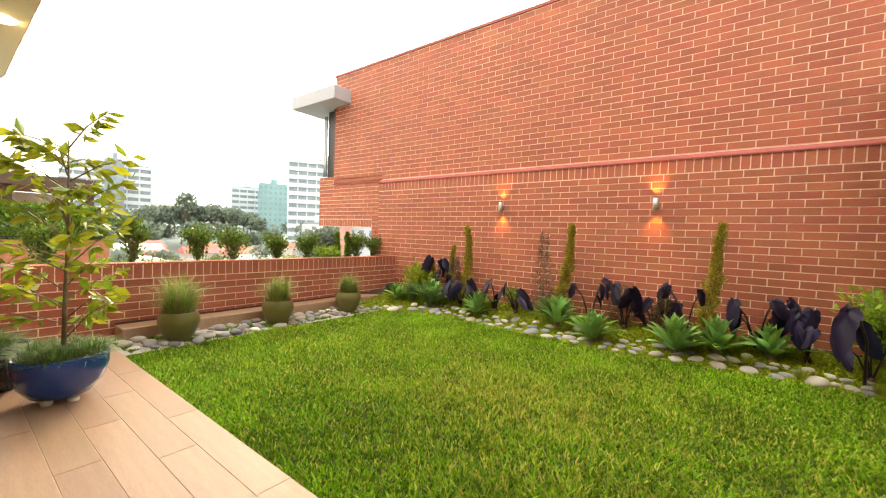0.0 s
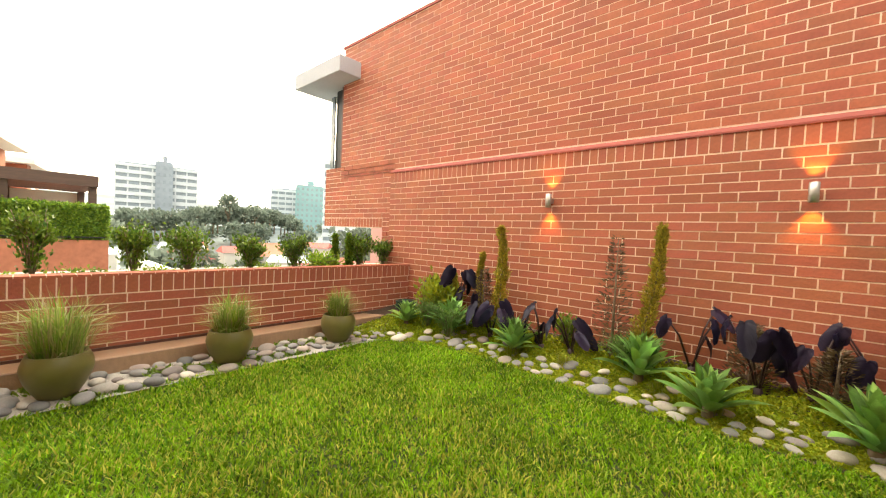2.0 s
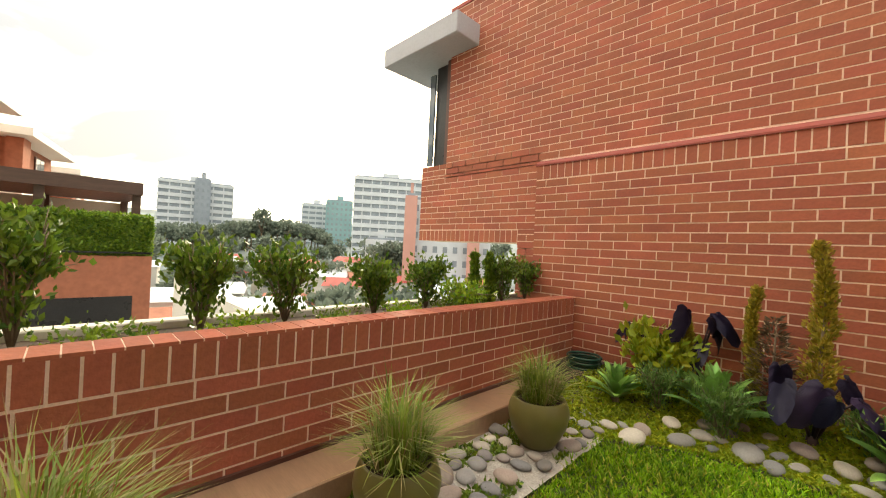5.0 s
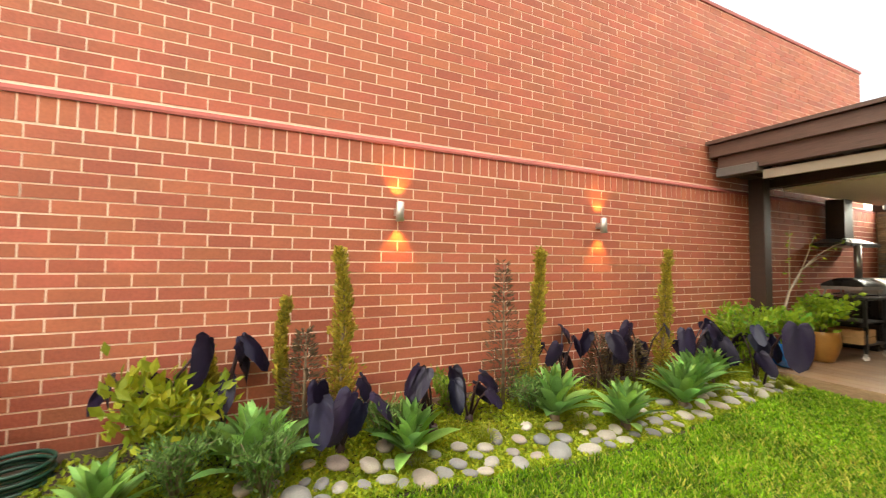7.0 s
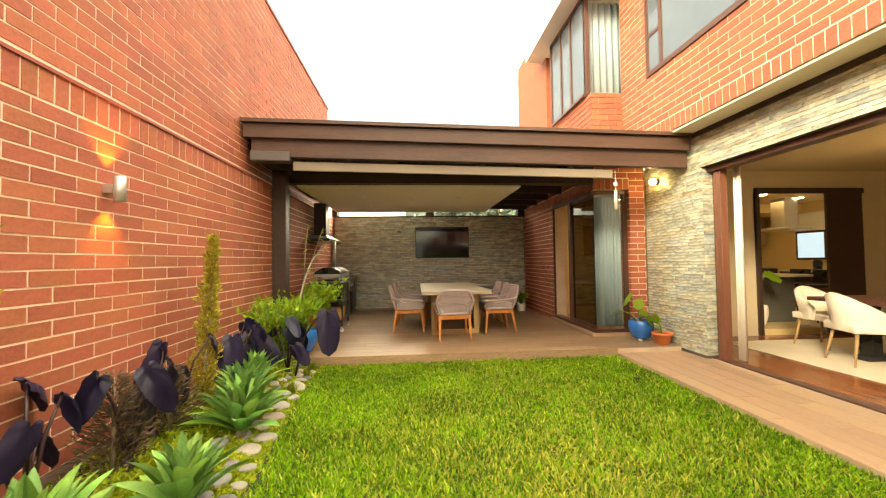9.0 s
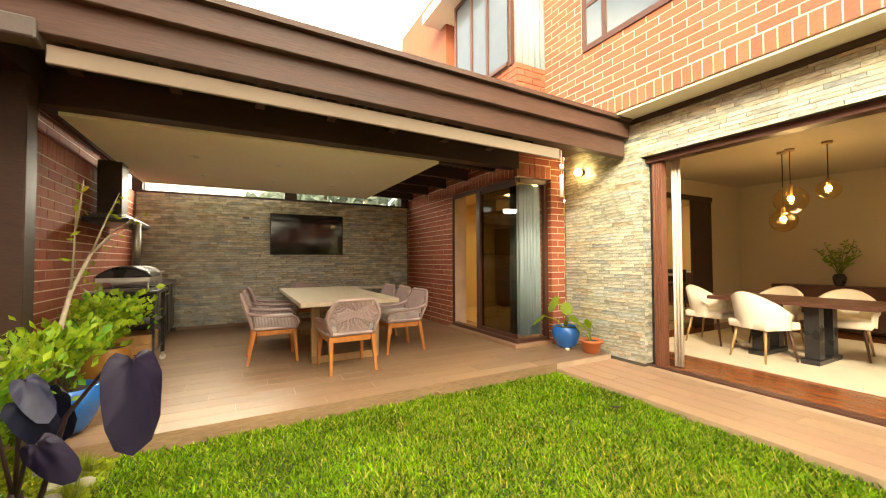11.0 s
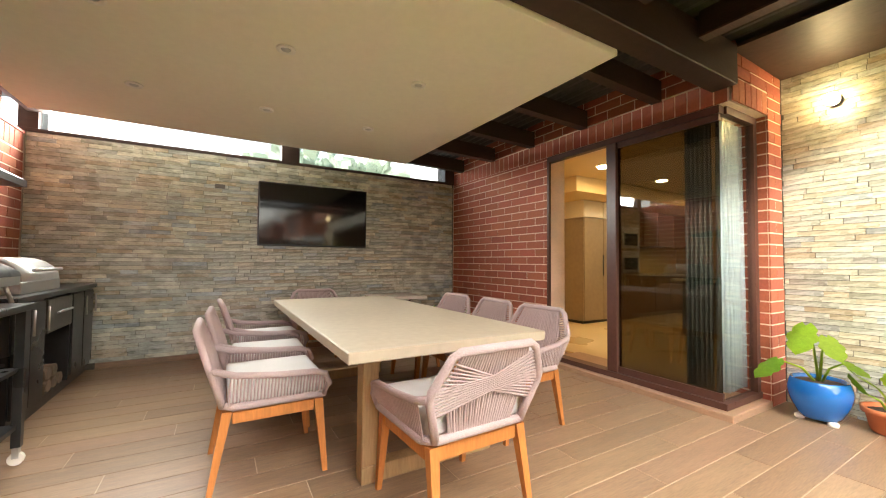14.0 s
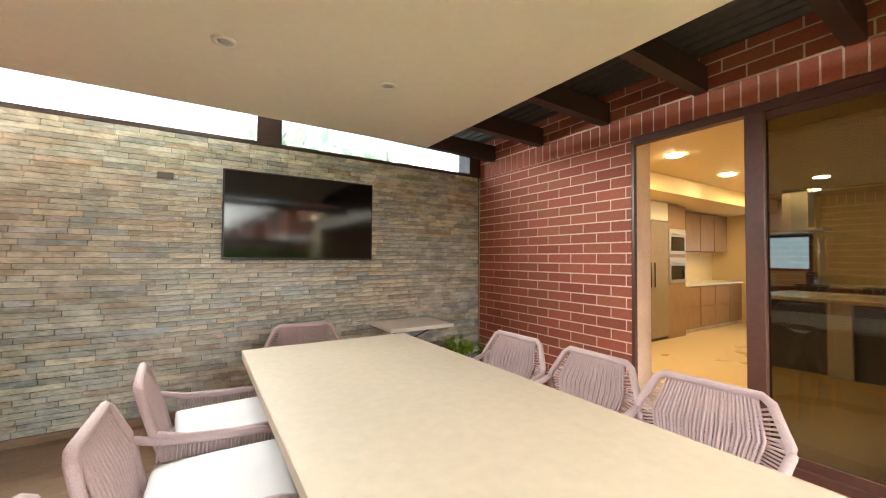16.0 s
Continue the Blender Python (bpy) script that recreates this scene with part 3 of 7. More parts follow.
part("awning_strip", boxed(1.24, 0.98, 2.48, 1.27, 5.29, 2.60, bevel=0.006), M_SCREEN, roof, "rolled beige awning edge")
for i in range(7):
    y = 1.3 + i * 0.68
    raft = part("rafter", boxed(1.30, y, 2.78, 2.175, y + 0.06, 2.95), M_DARKWOOD, roof)
    part("batten", boxed(1.30, y - 0.012, 2.765, 2.175, y + 0.072, 2.779), M_FASCIA, raft, "paler strip along the rafter")
for i in range(5):
    x = 2.75 + i * 0.78
    raft = part("rafter", boxed(x, 0.80, 2.68, x + 0.09, 5.58, 2.86), M_DARKWOOD, roof)
bm = bmesh.new()
prev = None
for i in range(200):
    y = 0.5 + i * 0.0265
    z = 2.955 + (0.028 if i % 4 in (1, 2) else 0)
    pair = (bm.verts.new((1.2, y, z)), bm.verts.new((6.4, y, z)))
    if prev:
        bm.faces.new((prev[0], prev[1], pair[1], pair[0]))
    prev = pair
part("metal_deck", bm, M_DECKING, roof, "corrugated metal roof sheet")
part("eave_boards", boxed(1.285, -0.085, 2.885, 2.215, 0.80, 2.91), M_DARKWOOD, roof, "dark boards closing the roof against the slate wall")
# the roof falls gently towards the house
for ob in (roof, *roof.children_recursive):
    if ob.name.split(".")[0] not in ("cross_beam", "wall_beam"):
        for v in ob.data.vertices:
            v.co.z += 0.021 * (v.co.y - 5.8)
ceiling = structure("ceiling", boxed(2.365, 1.96, 2.47, 5.55, 5.58, 2.53, bevel=0.004), M_CEIL, "pale floating ceiling panel over the table", "ceiling")
column = structure("column", boxed(1.90, 5.60, -0.01, 2.08, 5.795, 2.62, bevel=0.008), M_DARKWOOD, "dark timber post against the brick wall", "post")


# ---- living room and kitchen shells ----
structure("floor_living", boxed(-6.0, -5.1, -0.3, 2.2, -0.325, -0.055), M_REDWOOD, "polished red-brown timber floor", "floor")
structure("wall_living_back", boxed(-6.0, -5.25, -0.3, 2.2, -5.1, 2.80), M_BEIGE, "plain beige wall of the dining room", "wall")
structure("ceiling_living", boxed(-6.0, -5.1, 2.72, 2.2, -0.345, 2.9), M_BEIGE, "plain ceiling of the dining room", "ceiling")
structure("wall_living_side", boxed(-6.15, -5.1, -0.3, -6.0, -0.345, 2.8), M_BEIGE, "plain side wall of the dining room", "wall")
part_wall = structure("wall_partition", boxed(2.2, -5.25, -0.3, 2.32, -3.90, 2.72), M_BEIGE, "beige partition between dining room and kitchen", "wall")
part("partition_front", boxed(2.2, -2.05, -0.3, 2.32, -0.345, 2.72), M_BEIGE, part_wall)
part("partition_head", boxed(2.2, -3.90, 2.35, 2.32, -2.05, 2.72), M_BEIGE, part_wall)
door_i = structure("door_1", boxed(2.16, -3.95, -0.05, 2.195, -3.28, 2.33), M_DARKWOOD, "dark sliding door pushed open between the rooms", "door")
part("door_head", boxed(2.15, -3.98, 2.33, 2.198, -2.0, 2.42), M_DARKWOOD, door_i)
part("door_jamb", boxed(2.15, -2.06, -0.05, 2.198, -1.99, 2.329), M_DARKWOOD, door_i)
structure("floor_kitchen", boxed(2.325, -6.2, -0.3, 6.4, 0.19, 0.02), M_KFLOOR, "cream polished kitchen floor", "floor")
structure("wall_kitchen_far", boxed(2.32, -6.35, -0.3, 6.4, -6.2, 2.75), M_KWALL, "cream far wall of the kitchen", "wall")
structure("wall_kitchen_side", boxed(6.4, -6.35, -0.3, 6.55, 0.47, 2.75), M_KWALL, "cream side wall of the kitchen", "wall")
structure("ceiling_kitchen", boxed(2.325, -6.2, 2.62, 6.4, 0.47, 2.75), M_KWALL, "cream kitchen ceiling", "ceiling")
structure("ceiling_drop", boxed(5.2, -6.2, 2.36, 6.4, -1.0, 2.61), M_KWALL, "lowered ceiling edge over the cabinets", "ceiling")
structure("roof_house", boxed(-7.4, -9.0, 6.2, 2.3, 0.2, 6.35), M_WHITE, "flat house roof", "roof")
structure("wall_house_rear", boxed(-7.4, -9.0, -0.3, 9.0, -8.8, 6.2), M_BEIGE, "plain rear wall of the house", "wall")

# lights that the rooms show
for i, (x, y) in enumerate(((4.6, -0.9), (4.7, -2.6), (4.0, -3.9), (4.4, -5.2))):
    dl = tagged(part("downlight", lathe(bmesh.new(), ((0.085, 0.0), (0.09, -0.012), (0.06, -0.02), (0.02, -0.021)), 20), M_DOWNLIGHT, at=pose(x, y, 2.619)), "round recessed kitchen downlight, lit", "downlight", "kitchen downlights")
lamp("kitchen_light", "AREA", (4.3, -1.2, 2.55), 4.2, WARM, 1.2, (4.3, -1.2, 0))
lamp("kitchen_light_far", "AREA", (4.3, -4.2, 2.55), 4.0, WARM, 1.4, (4.3, -4.2, 0))
lamp("dining_light", "POINT", (0.3, -2.4, 1.80), 2.6, WARM, 0.12)


# added area lamp in the wide high window, boosting the sky's light on the terrace
sky_fill = lamp("clerestory_daylight", "AREA", (6.27, 4.565, 2.628), 25, (1.0, 0.97, 0.91), 2.2, (5.0, 4.565, 2.628))
sky_fill.data.shape, sky_fill.data.size_y = "RECTANGLE", 0.32

# ---- sliding door of the kitchen ----
def sliding_door():
    d = structure("door_2", boxed(DOOR_X0, 0.70, 2.34, DOOR_X1, 0.775, 2.40), M_FRAME, "brown framed corner sliding door, one leaf pushed open", "sliding door")
    part("sill", boxed(DOOR_X0 - 0.03, 0.66, 0.05, DOOR_X1, 0.785, 0.10), M_FRAME, d)
    part("jamb", boxed(DOOR_X1 - 0.025, 0.735, 0.10, DOOR_X1, 0.775, 2.34), M_FRAME, d)
    part("post", boxed(3.22, 0.69, 0.10, 3.33, 0.775, 2.34, bevel=0.006), M_FRAME, d)
    part("return_sill", boxed(DOOR_X0 - 0.03, 0.17, 0.05, DOOR_X0 + 0.04, 0.658, 0.10), M_FRAME, d)
    part("return_head", boxed(DOOR_X0 - 0.02, 0.17, 2.34, DOOR_X0 + 0.04, 0.698, 2.40), M_FRAME, d)
    part("return_jamb", boxed(DOOR_X0 - 0.02, 0.17, 0.10, DOOR_X0 + 0.04, 0.24, 2.34), M_FRAME, d)
    leaf = part("leaf", boxed(2.34, 0.73, 0.11, 3.22, 0.737, 2.34), M_TINT, d, "dark tinted glass leaf")
    leaf.visible_shadow = False
    for a in ((2.335, 0.72, 2.29, 3.22, 0.75, 2.34), (2.335, 0.72, 0.10, 3.22, 0.75, 0.16)):
        part("rail", boxed(*a), M_FRAME, leaf)
    pane = part("return_pane", boxed(2.325, 0.24, 0.11, 2.331, 0.72, 2.34), M_GLASS, d)
    pane.visible_shadow = False
    return d


def curtain(name, label, x0, y0, x1, y1, z0, z1, mat, waves=9, depth=0.035, category="curtain"):
    """A hanging cloth with folds between two points of the plan."""
    bm, n = bmesh.new(), waves * 8
    d = Vector((x1 - x0, y1 - y0, 0))
    side = Vector((-d.y, d.x, 0)).normalized()
    rows = []
    for z, k in ((z0, 1.15), ((z0 + z1) / 2, 1.0), (z1, 0.75)):
        rows.append([bm.verts.new(Vector((x0, y0, z)) + d * (i / n) + side * depth * k * (math.sin(2 * math.pi * i / 8) + 0.3 * math.sin(1.7 * i))) for i in range(n + 1)])
    for a, b in zip(rows, rows[1:]):
        for i in range(n):
            bm.faces.new((a[i], a[i + 1], b[i + 1], b[i])).smooth = True
    ob = part(name, bm, mat)
    mod = ob.modifiers.new("thickness", "SOLIDIFY")
    mod.thickness = 0.004
    return tagged(ob, label, category)


sliding_door()
curtain("curtain", "grey-blue curtain gathered behind the corner glass", 2.40, 0.26, 2.40, 0.62, 0.13, 2.33, M_CURTAIN, 6, 0.03)
curtain("curtain", "grey-blue curtain gathered behind the corner glass", 2.47, 0.58, 2.68, 0.58, 0.13, 2.33, M_CURTAIN, 6, 0.025)

M_STILE = material("red_brown_door_timber", (0.17, 0.065, 0.04), 0.4, 0.2, 20, 3, 0.05, stretch=(4, 4, 0.6))
# living-room opening: stacked folding leaves, white curtain, track
fold = structure("door_3", boxed(-5.2, -0.33, 2.40, 0.99, -0.18, 2.468), M_FRAME, "wide folding door pushed open, leaves stacked at the slate pier", "folding door")
part("track", boxed(-5.2, -0.325, -0.09, 0.99, -0.20, -0.052), M_FRAME, fold)
part("screen_leaf", boxed(0.93, -0.30, -0.05, 0.985, -0.26, 2.40), M_BLACK, fold)
for i in range(4):
    part("leaf_stile", boxed(0.81 + i * 0.03, -0.32, -0.05, 0.836 + i * 0.03, -0.22, 2.40, bevel=0.004), M_STILE, fold)
curtain("curtain", "white linen curtain gathered at the opening", 0.69, -0.40, 0.80, -0.40, -0.04, 2.6, M_LINEN, 3, 0.03)


# ---- upper windows ----
def upper_windows():
    w = structure("window_1", boxed(-0.2, 0.24, 3.93, 1.53, 0.27, 4.0), M_FRAME, "wide upper window in a brown frame reflecting the sky", "window")
    part("head", boxed(-0.2, 0.24, 5.5, 1.53, 0.27, 5.57), M_FRAME, w)
    for x in (-0.2, 1.16, 1.47):
        part("stile", boxed(x, 0.24, 4.0, x + 0.06, 0.27, 5.5), M_FRAME, w)
    part("pane", boxed(-0.14, 0.245, 4.0, 1.47, 0.251, 5.5), M_SKYGLASS, w)
    part("transom", boxed(1.22, 0.238, 4.5, 1.47, 0.262, 4.55), M_FRAME, w)
    b = structure("window_2", boxed(2.40, 0.80, 4.03, 3.90, 0.84, 4.08), M_FRAME, "tall corner window of the bay with a curtain behind", "window")
    part("head", boxed(2.3, 0.80, 5.68, 3.90, 0.84, 5.745), M_FRAME, b)
    for x in (2.86, 3.32, 3.84):
        part("stile", boxed(x, 0.80, 4.08, x + 0.06, 0.84, 5.68), M_FRAME, b)
    part("pane", boxed(2.4, 0.812, 4.08, 3.84, 0.818, 5.68), M_SKYGLASS, b)
    part("return_pane", boxed(2.36, -0.28, 4.03, 2.366, 0.80, 5.70), M_GLASS, b).visible_shadow = False
    part("return_stile", boxed(2.34, 0.74, 4.03, 2.40, 0.799, 5.70), M_FRAME, b)
    part("room_wall", boxed(3.0, -0.28, 4.03, 3.06, 0.79, 5.74), M_BEIGE, b)
    curtain("curtain", "grey curtain drawn behind the bay's corner window", 2.46, -0.2, 2.46, 0.74, 4.05, 5.70, M_CURTAIN, 8, 0.03)


upper_windows()


# ---- lawn ----
def lawn_edge(x):
    """The lawn's border towards the planting."""
    return 4.86 + 0.10 * math.sin(x * 1.1 + 0.6) - 0.55 * max(0.0, (-3.9 - x) / 1.3) ** 2


def in_lawn(x, y):
    return y < lawn_edge(x) and x > -5.18 + 0.06 * math.sin(y * 2.3)


def grass_lawn():
    rng = np.random.default_rng(11)
    n = 230000
    x, y = rng.uniform(-5.2, 1.43, n), rng.uniform(0.875, 5.0, n)
    edge = 4.86 + 0.10 * np.sin(x * 1.1 + 0.6) - 0.55 * np.maximum(0, (-3.9 - x) / 1.3) ** 2
    keep = (y < edge) & (x > -5.18 + 0.06 * np.sin(y * 2.3))
    x, y = x[keep], y[keep]
    n = len(x)
    patch = np.sin(x * 2.1 + 1.3 * np.sin(y * 1.7)) * np.sin(y * 2.6 + 0.8)
    tuftiness = np.sin(x * 23 + 3 * np.sin(y * 19)) * np.sin(y * 27 + 2 * np.sin(x * 17))
    h = rng.uniform(0.018, 0.050, n) * (1 + 0.18 * patch + 0.42 * tuftiness)
    a = rng.uniform(0, 2 * np.pi, n)
    lean = rng.uniform(0.2, 1.4, n) * h
    roots = np.stack([x, y, np.full(n, LAWN_Z - 0.004)], 1)
    tips = roots + np.stack([np.cos(a) * lean, np.sin(a) * lean, h], 1)
    bend = np.stack([0 * a, 0 * a, h * 0.18], 1)
    worn = np.exp(-(((x + 1.6) / 2.6) ** 2 + ((y - 2.7) / 1.2) ** 2)) * (0.75 + 0.5 * patch)
    dry = rng.uniform(0, 1, n) < 0.12 + 0.50 * np.clip(worn, 0, 1)
    wide = rng.uniform(0.0034, 0.0078, n)
    tagged(blades("lawn_yellowed", roots[dry], tips[dry], wide[dry], M_GRASSDRY, None, bend[dry]), "yellowed blades scattered through the lawn", "grass", kind="stuff")
    ob = blades("lawn", roots[~dry], tips[~dry], wide[~dry], M_GRASS, None, bend[~dry])
    return tagged(ob, "thick bright green mown lawn", "grass", kind="stuff")


# ---- stones ----
def stone_mesh(seed):
    rng = np.random.default_rng(seed)
    bm = bmesh.new()
    bmesh.ops.create_icosphere(bm, subdivisions=3, radius=1.0)
    ax, ay, az = 1.0, rng.uniform(0.66, 0.85), rng.uniform(0.36, 0.5)
    off = Vector(rng.uniform(0, 50, 3))
    for v in bm.verts:
        k = 1 + 0.12 * noise.noise(v.co * 0.9 + off) + 0.03 * noise.noise(v.co * 3 + off)
        v.co = Vector((v.co.x * ax * k, v.co.y * ay * k, v.co.z * az * k))
    for f in bm.faces:
        f.smooth = True
    return mesh_of("river_stone", bm, M_STONE)


def stone_border():
    rng = np.random.default_rng(21)
    shapes = [stone_mesh(s) for s in range(7)]
    bm = bmesh.new()
    # gravel strip by the planter wall, a low uneven sheet
    cells = {}
    nx, ny = 10, 70
    for i in range(nx + 1):
        for j in range(ny + 1):
            x, y = -5.76 + i * 0.062, 0.885 + j * 0.0645
            cells[i, j] = bm.verts.new((x, y, LAWN_Z + 0.02 + 0.018 * noise.noise(Vector((x * 6, y * 6, 3)))))
    for i in range(nx):
        for j in range(ny):
            bm.faces.new((cells[i, j], cells[i + 1, j], cells[i + 1, j + 1], cells[i, j + 1])).smooth = True
    border = tagged(part("stone_border", bm, M_GRAVEL), "strip of gravel and rounded grey river stones round the lawn", "stones", kind="structure")
    spots = []

    def drop(x, y, r, z):
        if all((x - a) ** 2 + (y - b) ** 2 > (0.82 * (r + c)) ** 2 for a, b, c in spots):
            spots.append((x, y, r))
            k = r * rng.uniform(0.95, 1.08)
            m = pose(x, y, z, rng.uniform(-9, 9), rng.uniform(-9, 9), rng.uniform(0, 360)) @ Matrix.Diagonal((k, k, k, 1))
            share("river_stone", shapes[int(rng.integers(7))], border, m)
    pots = ((-5.42, 1.47), (-5.42, 2.71), (-5.42, 3.98))
    for _ in range(900):
        x, y = rng.uniform(-5.72, -5.2), rng.uniform(0.95, 5.1)
        r = rng.uniform(0.05, 0.115)
        if all((x - a) ** 2 + (y - b) ** 2 > (0.16 + r * 0.6) ** 2 for a, b in pots) and len(spots) < 120:
            drop(x, y, r, LAWN_Z + 0.035)
    for _ in range(2600):
        x = rng.uniform(-5.2, 1.25)
        d = abs(rng.normal(0, 0.12))
        y = lawn_edge(x) + 0.05 + d
        if y < 5.42 and len(spots) < 270:
            drop(x, y, rng.uniform(0.055, 0.12) * (1.0 if d < 0.2 else 0.8), bed_z(x, y) + 0.012)
    return border


def bed_z(x, y):
    e = lawn_edge(x)
    t = min(1.0, max(0.0, (y - e) / max(0.2, 5.78 - e)))
    return LAWN_Z + 0.01 + 0.23 * t * t * (3 - 2 * t) + 0.012 * noise.noise(Vector((x * 3, y * 3, 0)))


def planting_bed():
    bm, grid = bmesh.new(), {}
    nx, ny = 90, 16
    for i in range(nx + 1):
        x = -6.06 + i * (7.48 / nx)
        for j in range(ny + 1):
            e = lawn_edge(x) - 0.04
            y = e + (5.795 - e) * j / ny
            grid[i, j] = bm.verts.new((x, y, bed_z(x, y)))
    for i in range(nx):
        for j in range(ny):
            bm.faces.new((grid[i, j], grid[i + 1, j], grid[i + 1, j + 1], grid[i, j + 1])).smooth = True
    bed = tagged(part("planting_bed", bm, M_SOIL), "mounded dark soil bed along the brick wall", "soil", kind="structure")
    rng = np.random.default_rng(31)
    n = 90000
    x = rng.uniform(-5.7, 1.4, n)
    k = np.array([noise.noise(Vector((a * 1.6, 4.2, 0.3))) for a in x[:: 20]])
    k = np.repeat(k, 20)[:n]
    e = np.array([lawn_edge(a) for a in x])
    y = e + rng.beta(1.1, 1.8, n) * (5.72 - e)
    keep = rng.uniform(0, 1, n) < 0.75 + 0.9 * k
    x, y = x[keep], y[keep]
    z = np.array([bed_z(a, b) for a, b in zip(x, y)]) - 0.004
    a = rng.uniform(0, 2 * np.pi, len(x))
    p = np.stack([x, y, z], 1)
    d = np.stack([np.cos(a), np.sin(a), rng.uniform(0.3, 1.6, len(x))], 1)
    tagged(leaves("groundcover", p, d, 0.042, M_MOSS, None, rng, 0.6), "low yellow-green groundcover between the stones", "groundcover", kind="stuff")
    n = 9000
    x, y = rng.uniform(-5.74, -5.2, n), rng.uniform(0.95, 5.2, n)
    keep = np.array([noise.noise(Vector((b * 2.0, a * 4.0, 8))) for a, b in zip(x, y)]) > 0.02
    x, y = x[keep], y[keep]
    a = rng.uniform(0, 2 * np.pi, len(x))
    p = np.stack([x, y, np.full(len(x), LAWN_Z + 0.015)], 1)
    d = np.stack([np.cos(a), np.sin(a), rng.uniform(0.4, 1.8, len(x))], 1)
    tagged(leaves("groundcover", p, d, 0.045, M_GREEN, None, rng, 0.5), "small green weeds among the gravel", "groundcover", kind="stuff")


# ---- plants ----
def agave_leaf(seed):
    """A thick pointed leaf along +y, folded along its midrib and curving down at the end."""
    rng = np.random.default_rng(seed)
    bm, rows = bmesh.new(), []
    n = 9
    for i in range(n + 1):
        t = i / n
        w = 0.134 * (0.60 + 1.30 * t - 0.35 * t * t) * (1 - t ** 2.4) ** 0.95 + 0.001
        z = 0.10 * math.sin(t * 2.2) - 0.07 * t ** 2.6
        f = 0.30 * w
        rows.append([bm.verts.new((s * w, t, z + abs(s) * f - (0.03 if k else 0) * (1 - t))) for k, s in ((0, -1), (0, -0.5), (0, 0), (0, 0.5), (0, 1))])
    for a, b in zip(rows, rows[1:]):
        for k in range(4):
            bm.faces.new((a[k], a[k + 1], b[k + 1], b[k])).smooth = True
    bmesh.ops.solidify(bm, geom=list(bm.faces), thickness=0.014)
    return mesh_of("leaf", bm, M_AGAVE)


AGAVE = [agave_leaf(s) for s in range(2)]


def agave(x, y, size, seed, tilt=0.0):
    rng = np.random.default_rng(seed)
    z = bed_z(x, y)
    a = thing("agave", "broad green fox-tail agave rosette with pointed leaves", "agave", pose(x, y, z), "agaves along the brick wall")
    part("stem", tube(bmesh.new(), ((0, 0, -0.06), (0, 0, size * 0.35)), (size * 0.12, size * 0.08)), M_BARK, a)
    n = 40
    for i in range(n):
        t = i / (n - 1)
        el = 14 + 68 * t ** 0.85 + rng.uniform(-8, 8)
        az = i * 137.5 + rng.uniform(-14, 14)
        L = size * (0.98 - 0.30 * t) * rng.uniform(0.88, 1.1)
        m = pose(0, 0, size * (0.10 + 0.26 * t), 0, 0, az) @ pose(0, size * 0.04, 0, el, rng.uniform(-10, 10), 0) @ Matrix.Diagonal((L, L, L, 1))
        share("leaf", AGAVE[i % 2], a, m)
    return a


def ear_leaf():
    """A hanging heart-shaped leaf; the stalk meets it at the origin, the tip points to +y."""
    bm = bmesh.new()
    outline = []
    for i in range(25):
        t = i / 24
        ang = math.pi * (2 * t - 1)
        r = 0.50 + 0.16 * math.cos(ang) + 0.62 * max(0, math.cos(ang)) ** 5 - 0.34 * max(0, -math.cos(ang)) ** 9
        outline.append((r * 0.74 * math.sin(ang), r * math.cos(ang) + 0.10))
    c = bm.verts.new((0, 0, 0))
    mid = [bm.verts.new((x * 0.5, y * 0.5, 0.05 + 0.02 * math.cos(8 * i))) for i, (x, y) in enumerate(outline[:-1])]
    rim = [bm.verts.new((x, y, -0.02 - 0.55 * x * x - 0.22 * max(0, y) ** 2 + 0.045 * math.sin(i * 1.9))) for i, (x, y) in enumerate(outline[:-1])]
    k = len(mid)
    for i in range(k):
        j = (i + 1) % k
        bm.faces.new((c, mid[i], mid[j])).smooth = True
        bm.faces.new((mid[i], rim[i], rim[j], mid[j])).smooth = True
    bmesh.ops.solidify(bm, geom=list(bm.faces), thickness=0.006)
    return mesh_of("leaf", bm, M_EAR)


EAR = ear_leaf()


def taro(x, y, seed, count=5, tall=0.5, leaf=0.24, lean=(0, -1)):
    rng = np.random.default_rng(seed)
    t = thing("black_taro", "black-leaved elephant ear with dark hanging heart leaves", "elephant ear", pose(x, y, bed_z(x, y)), "black elephant ears")
    part("corm", tube(bmesh.new(), ((0, 0, -0.05), (0, 0, 0.06)), (0.05, 0.03)), M_EARSTEM, t)
    for i in range(count + 2):
        az = rng.uniform(0, 2 * math.pi)
        h = tall * rng.uniform(0.6, 1.18)
        out = rng.uniform(0.08, 0.26) * tall / 0.5
        tip = Vector((math.cos(az) * out + lean[0] * 0.05, math.sin(az) * out * 0.7 + lean[1] * 0.05, h))
        pts = [Vector((0, 0, 0)), tip * 0.5 + Vector((0, 0, h * 0.18)), tip]
        part("stalk", tube(bmesh.new(), pts, (0.012, 0.009, 0.006), 6), M_EARSTEM, t)
        L = leaf * rng.uniform(0.6, 1.0)
        head = math.degrees(math.atan2(tip.y + lean[1] * 0.1, tip.x + lean[0] * 0.1)) - 90 + rng.uniform(-30, 30)
        m = Matrix.Translation(tip) @ pose(0, 0, 0, 0, 0, head) @ pose(0, 0, 0, -rng.uniform(38, 78), rng.uniform(-38, 38), rng.uniform(-14, 14)) @ Matrix.Diagonal((L, L, L, 1))
        share("leaf", EAR, t, m)
    return t


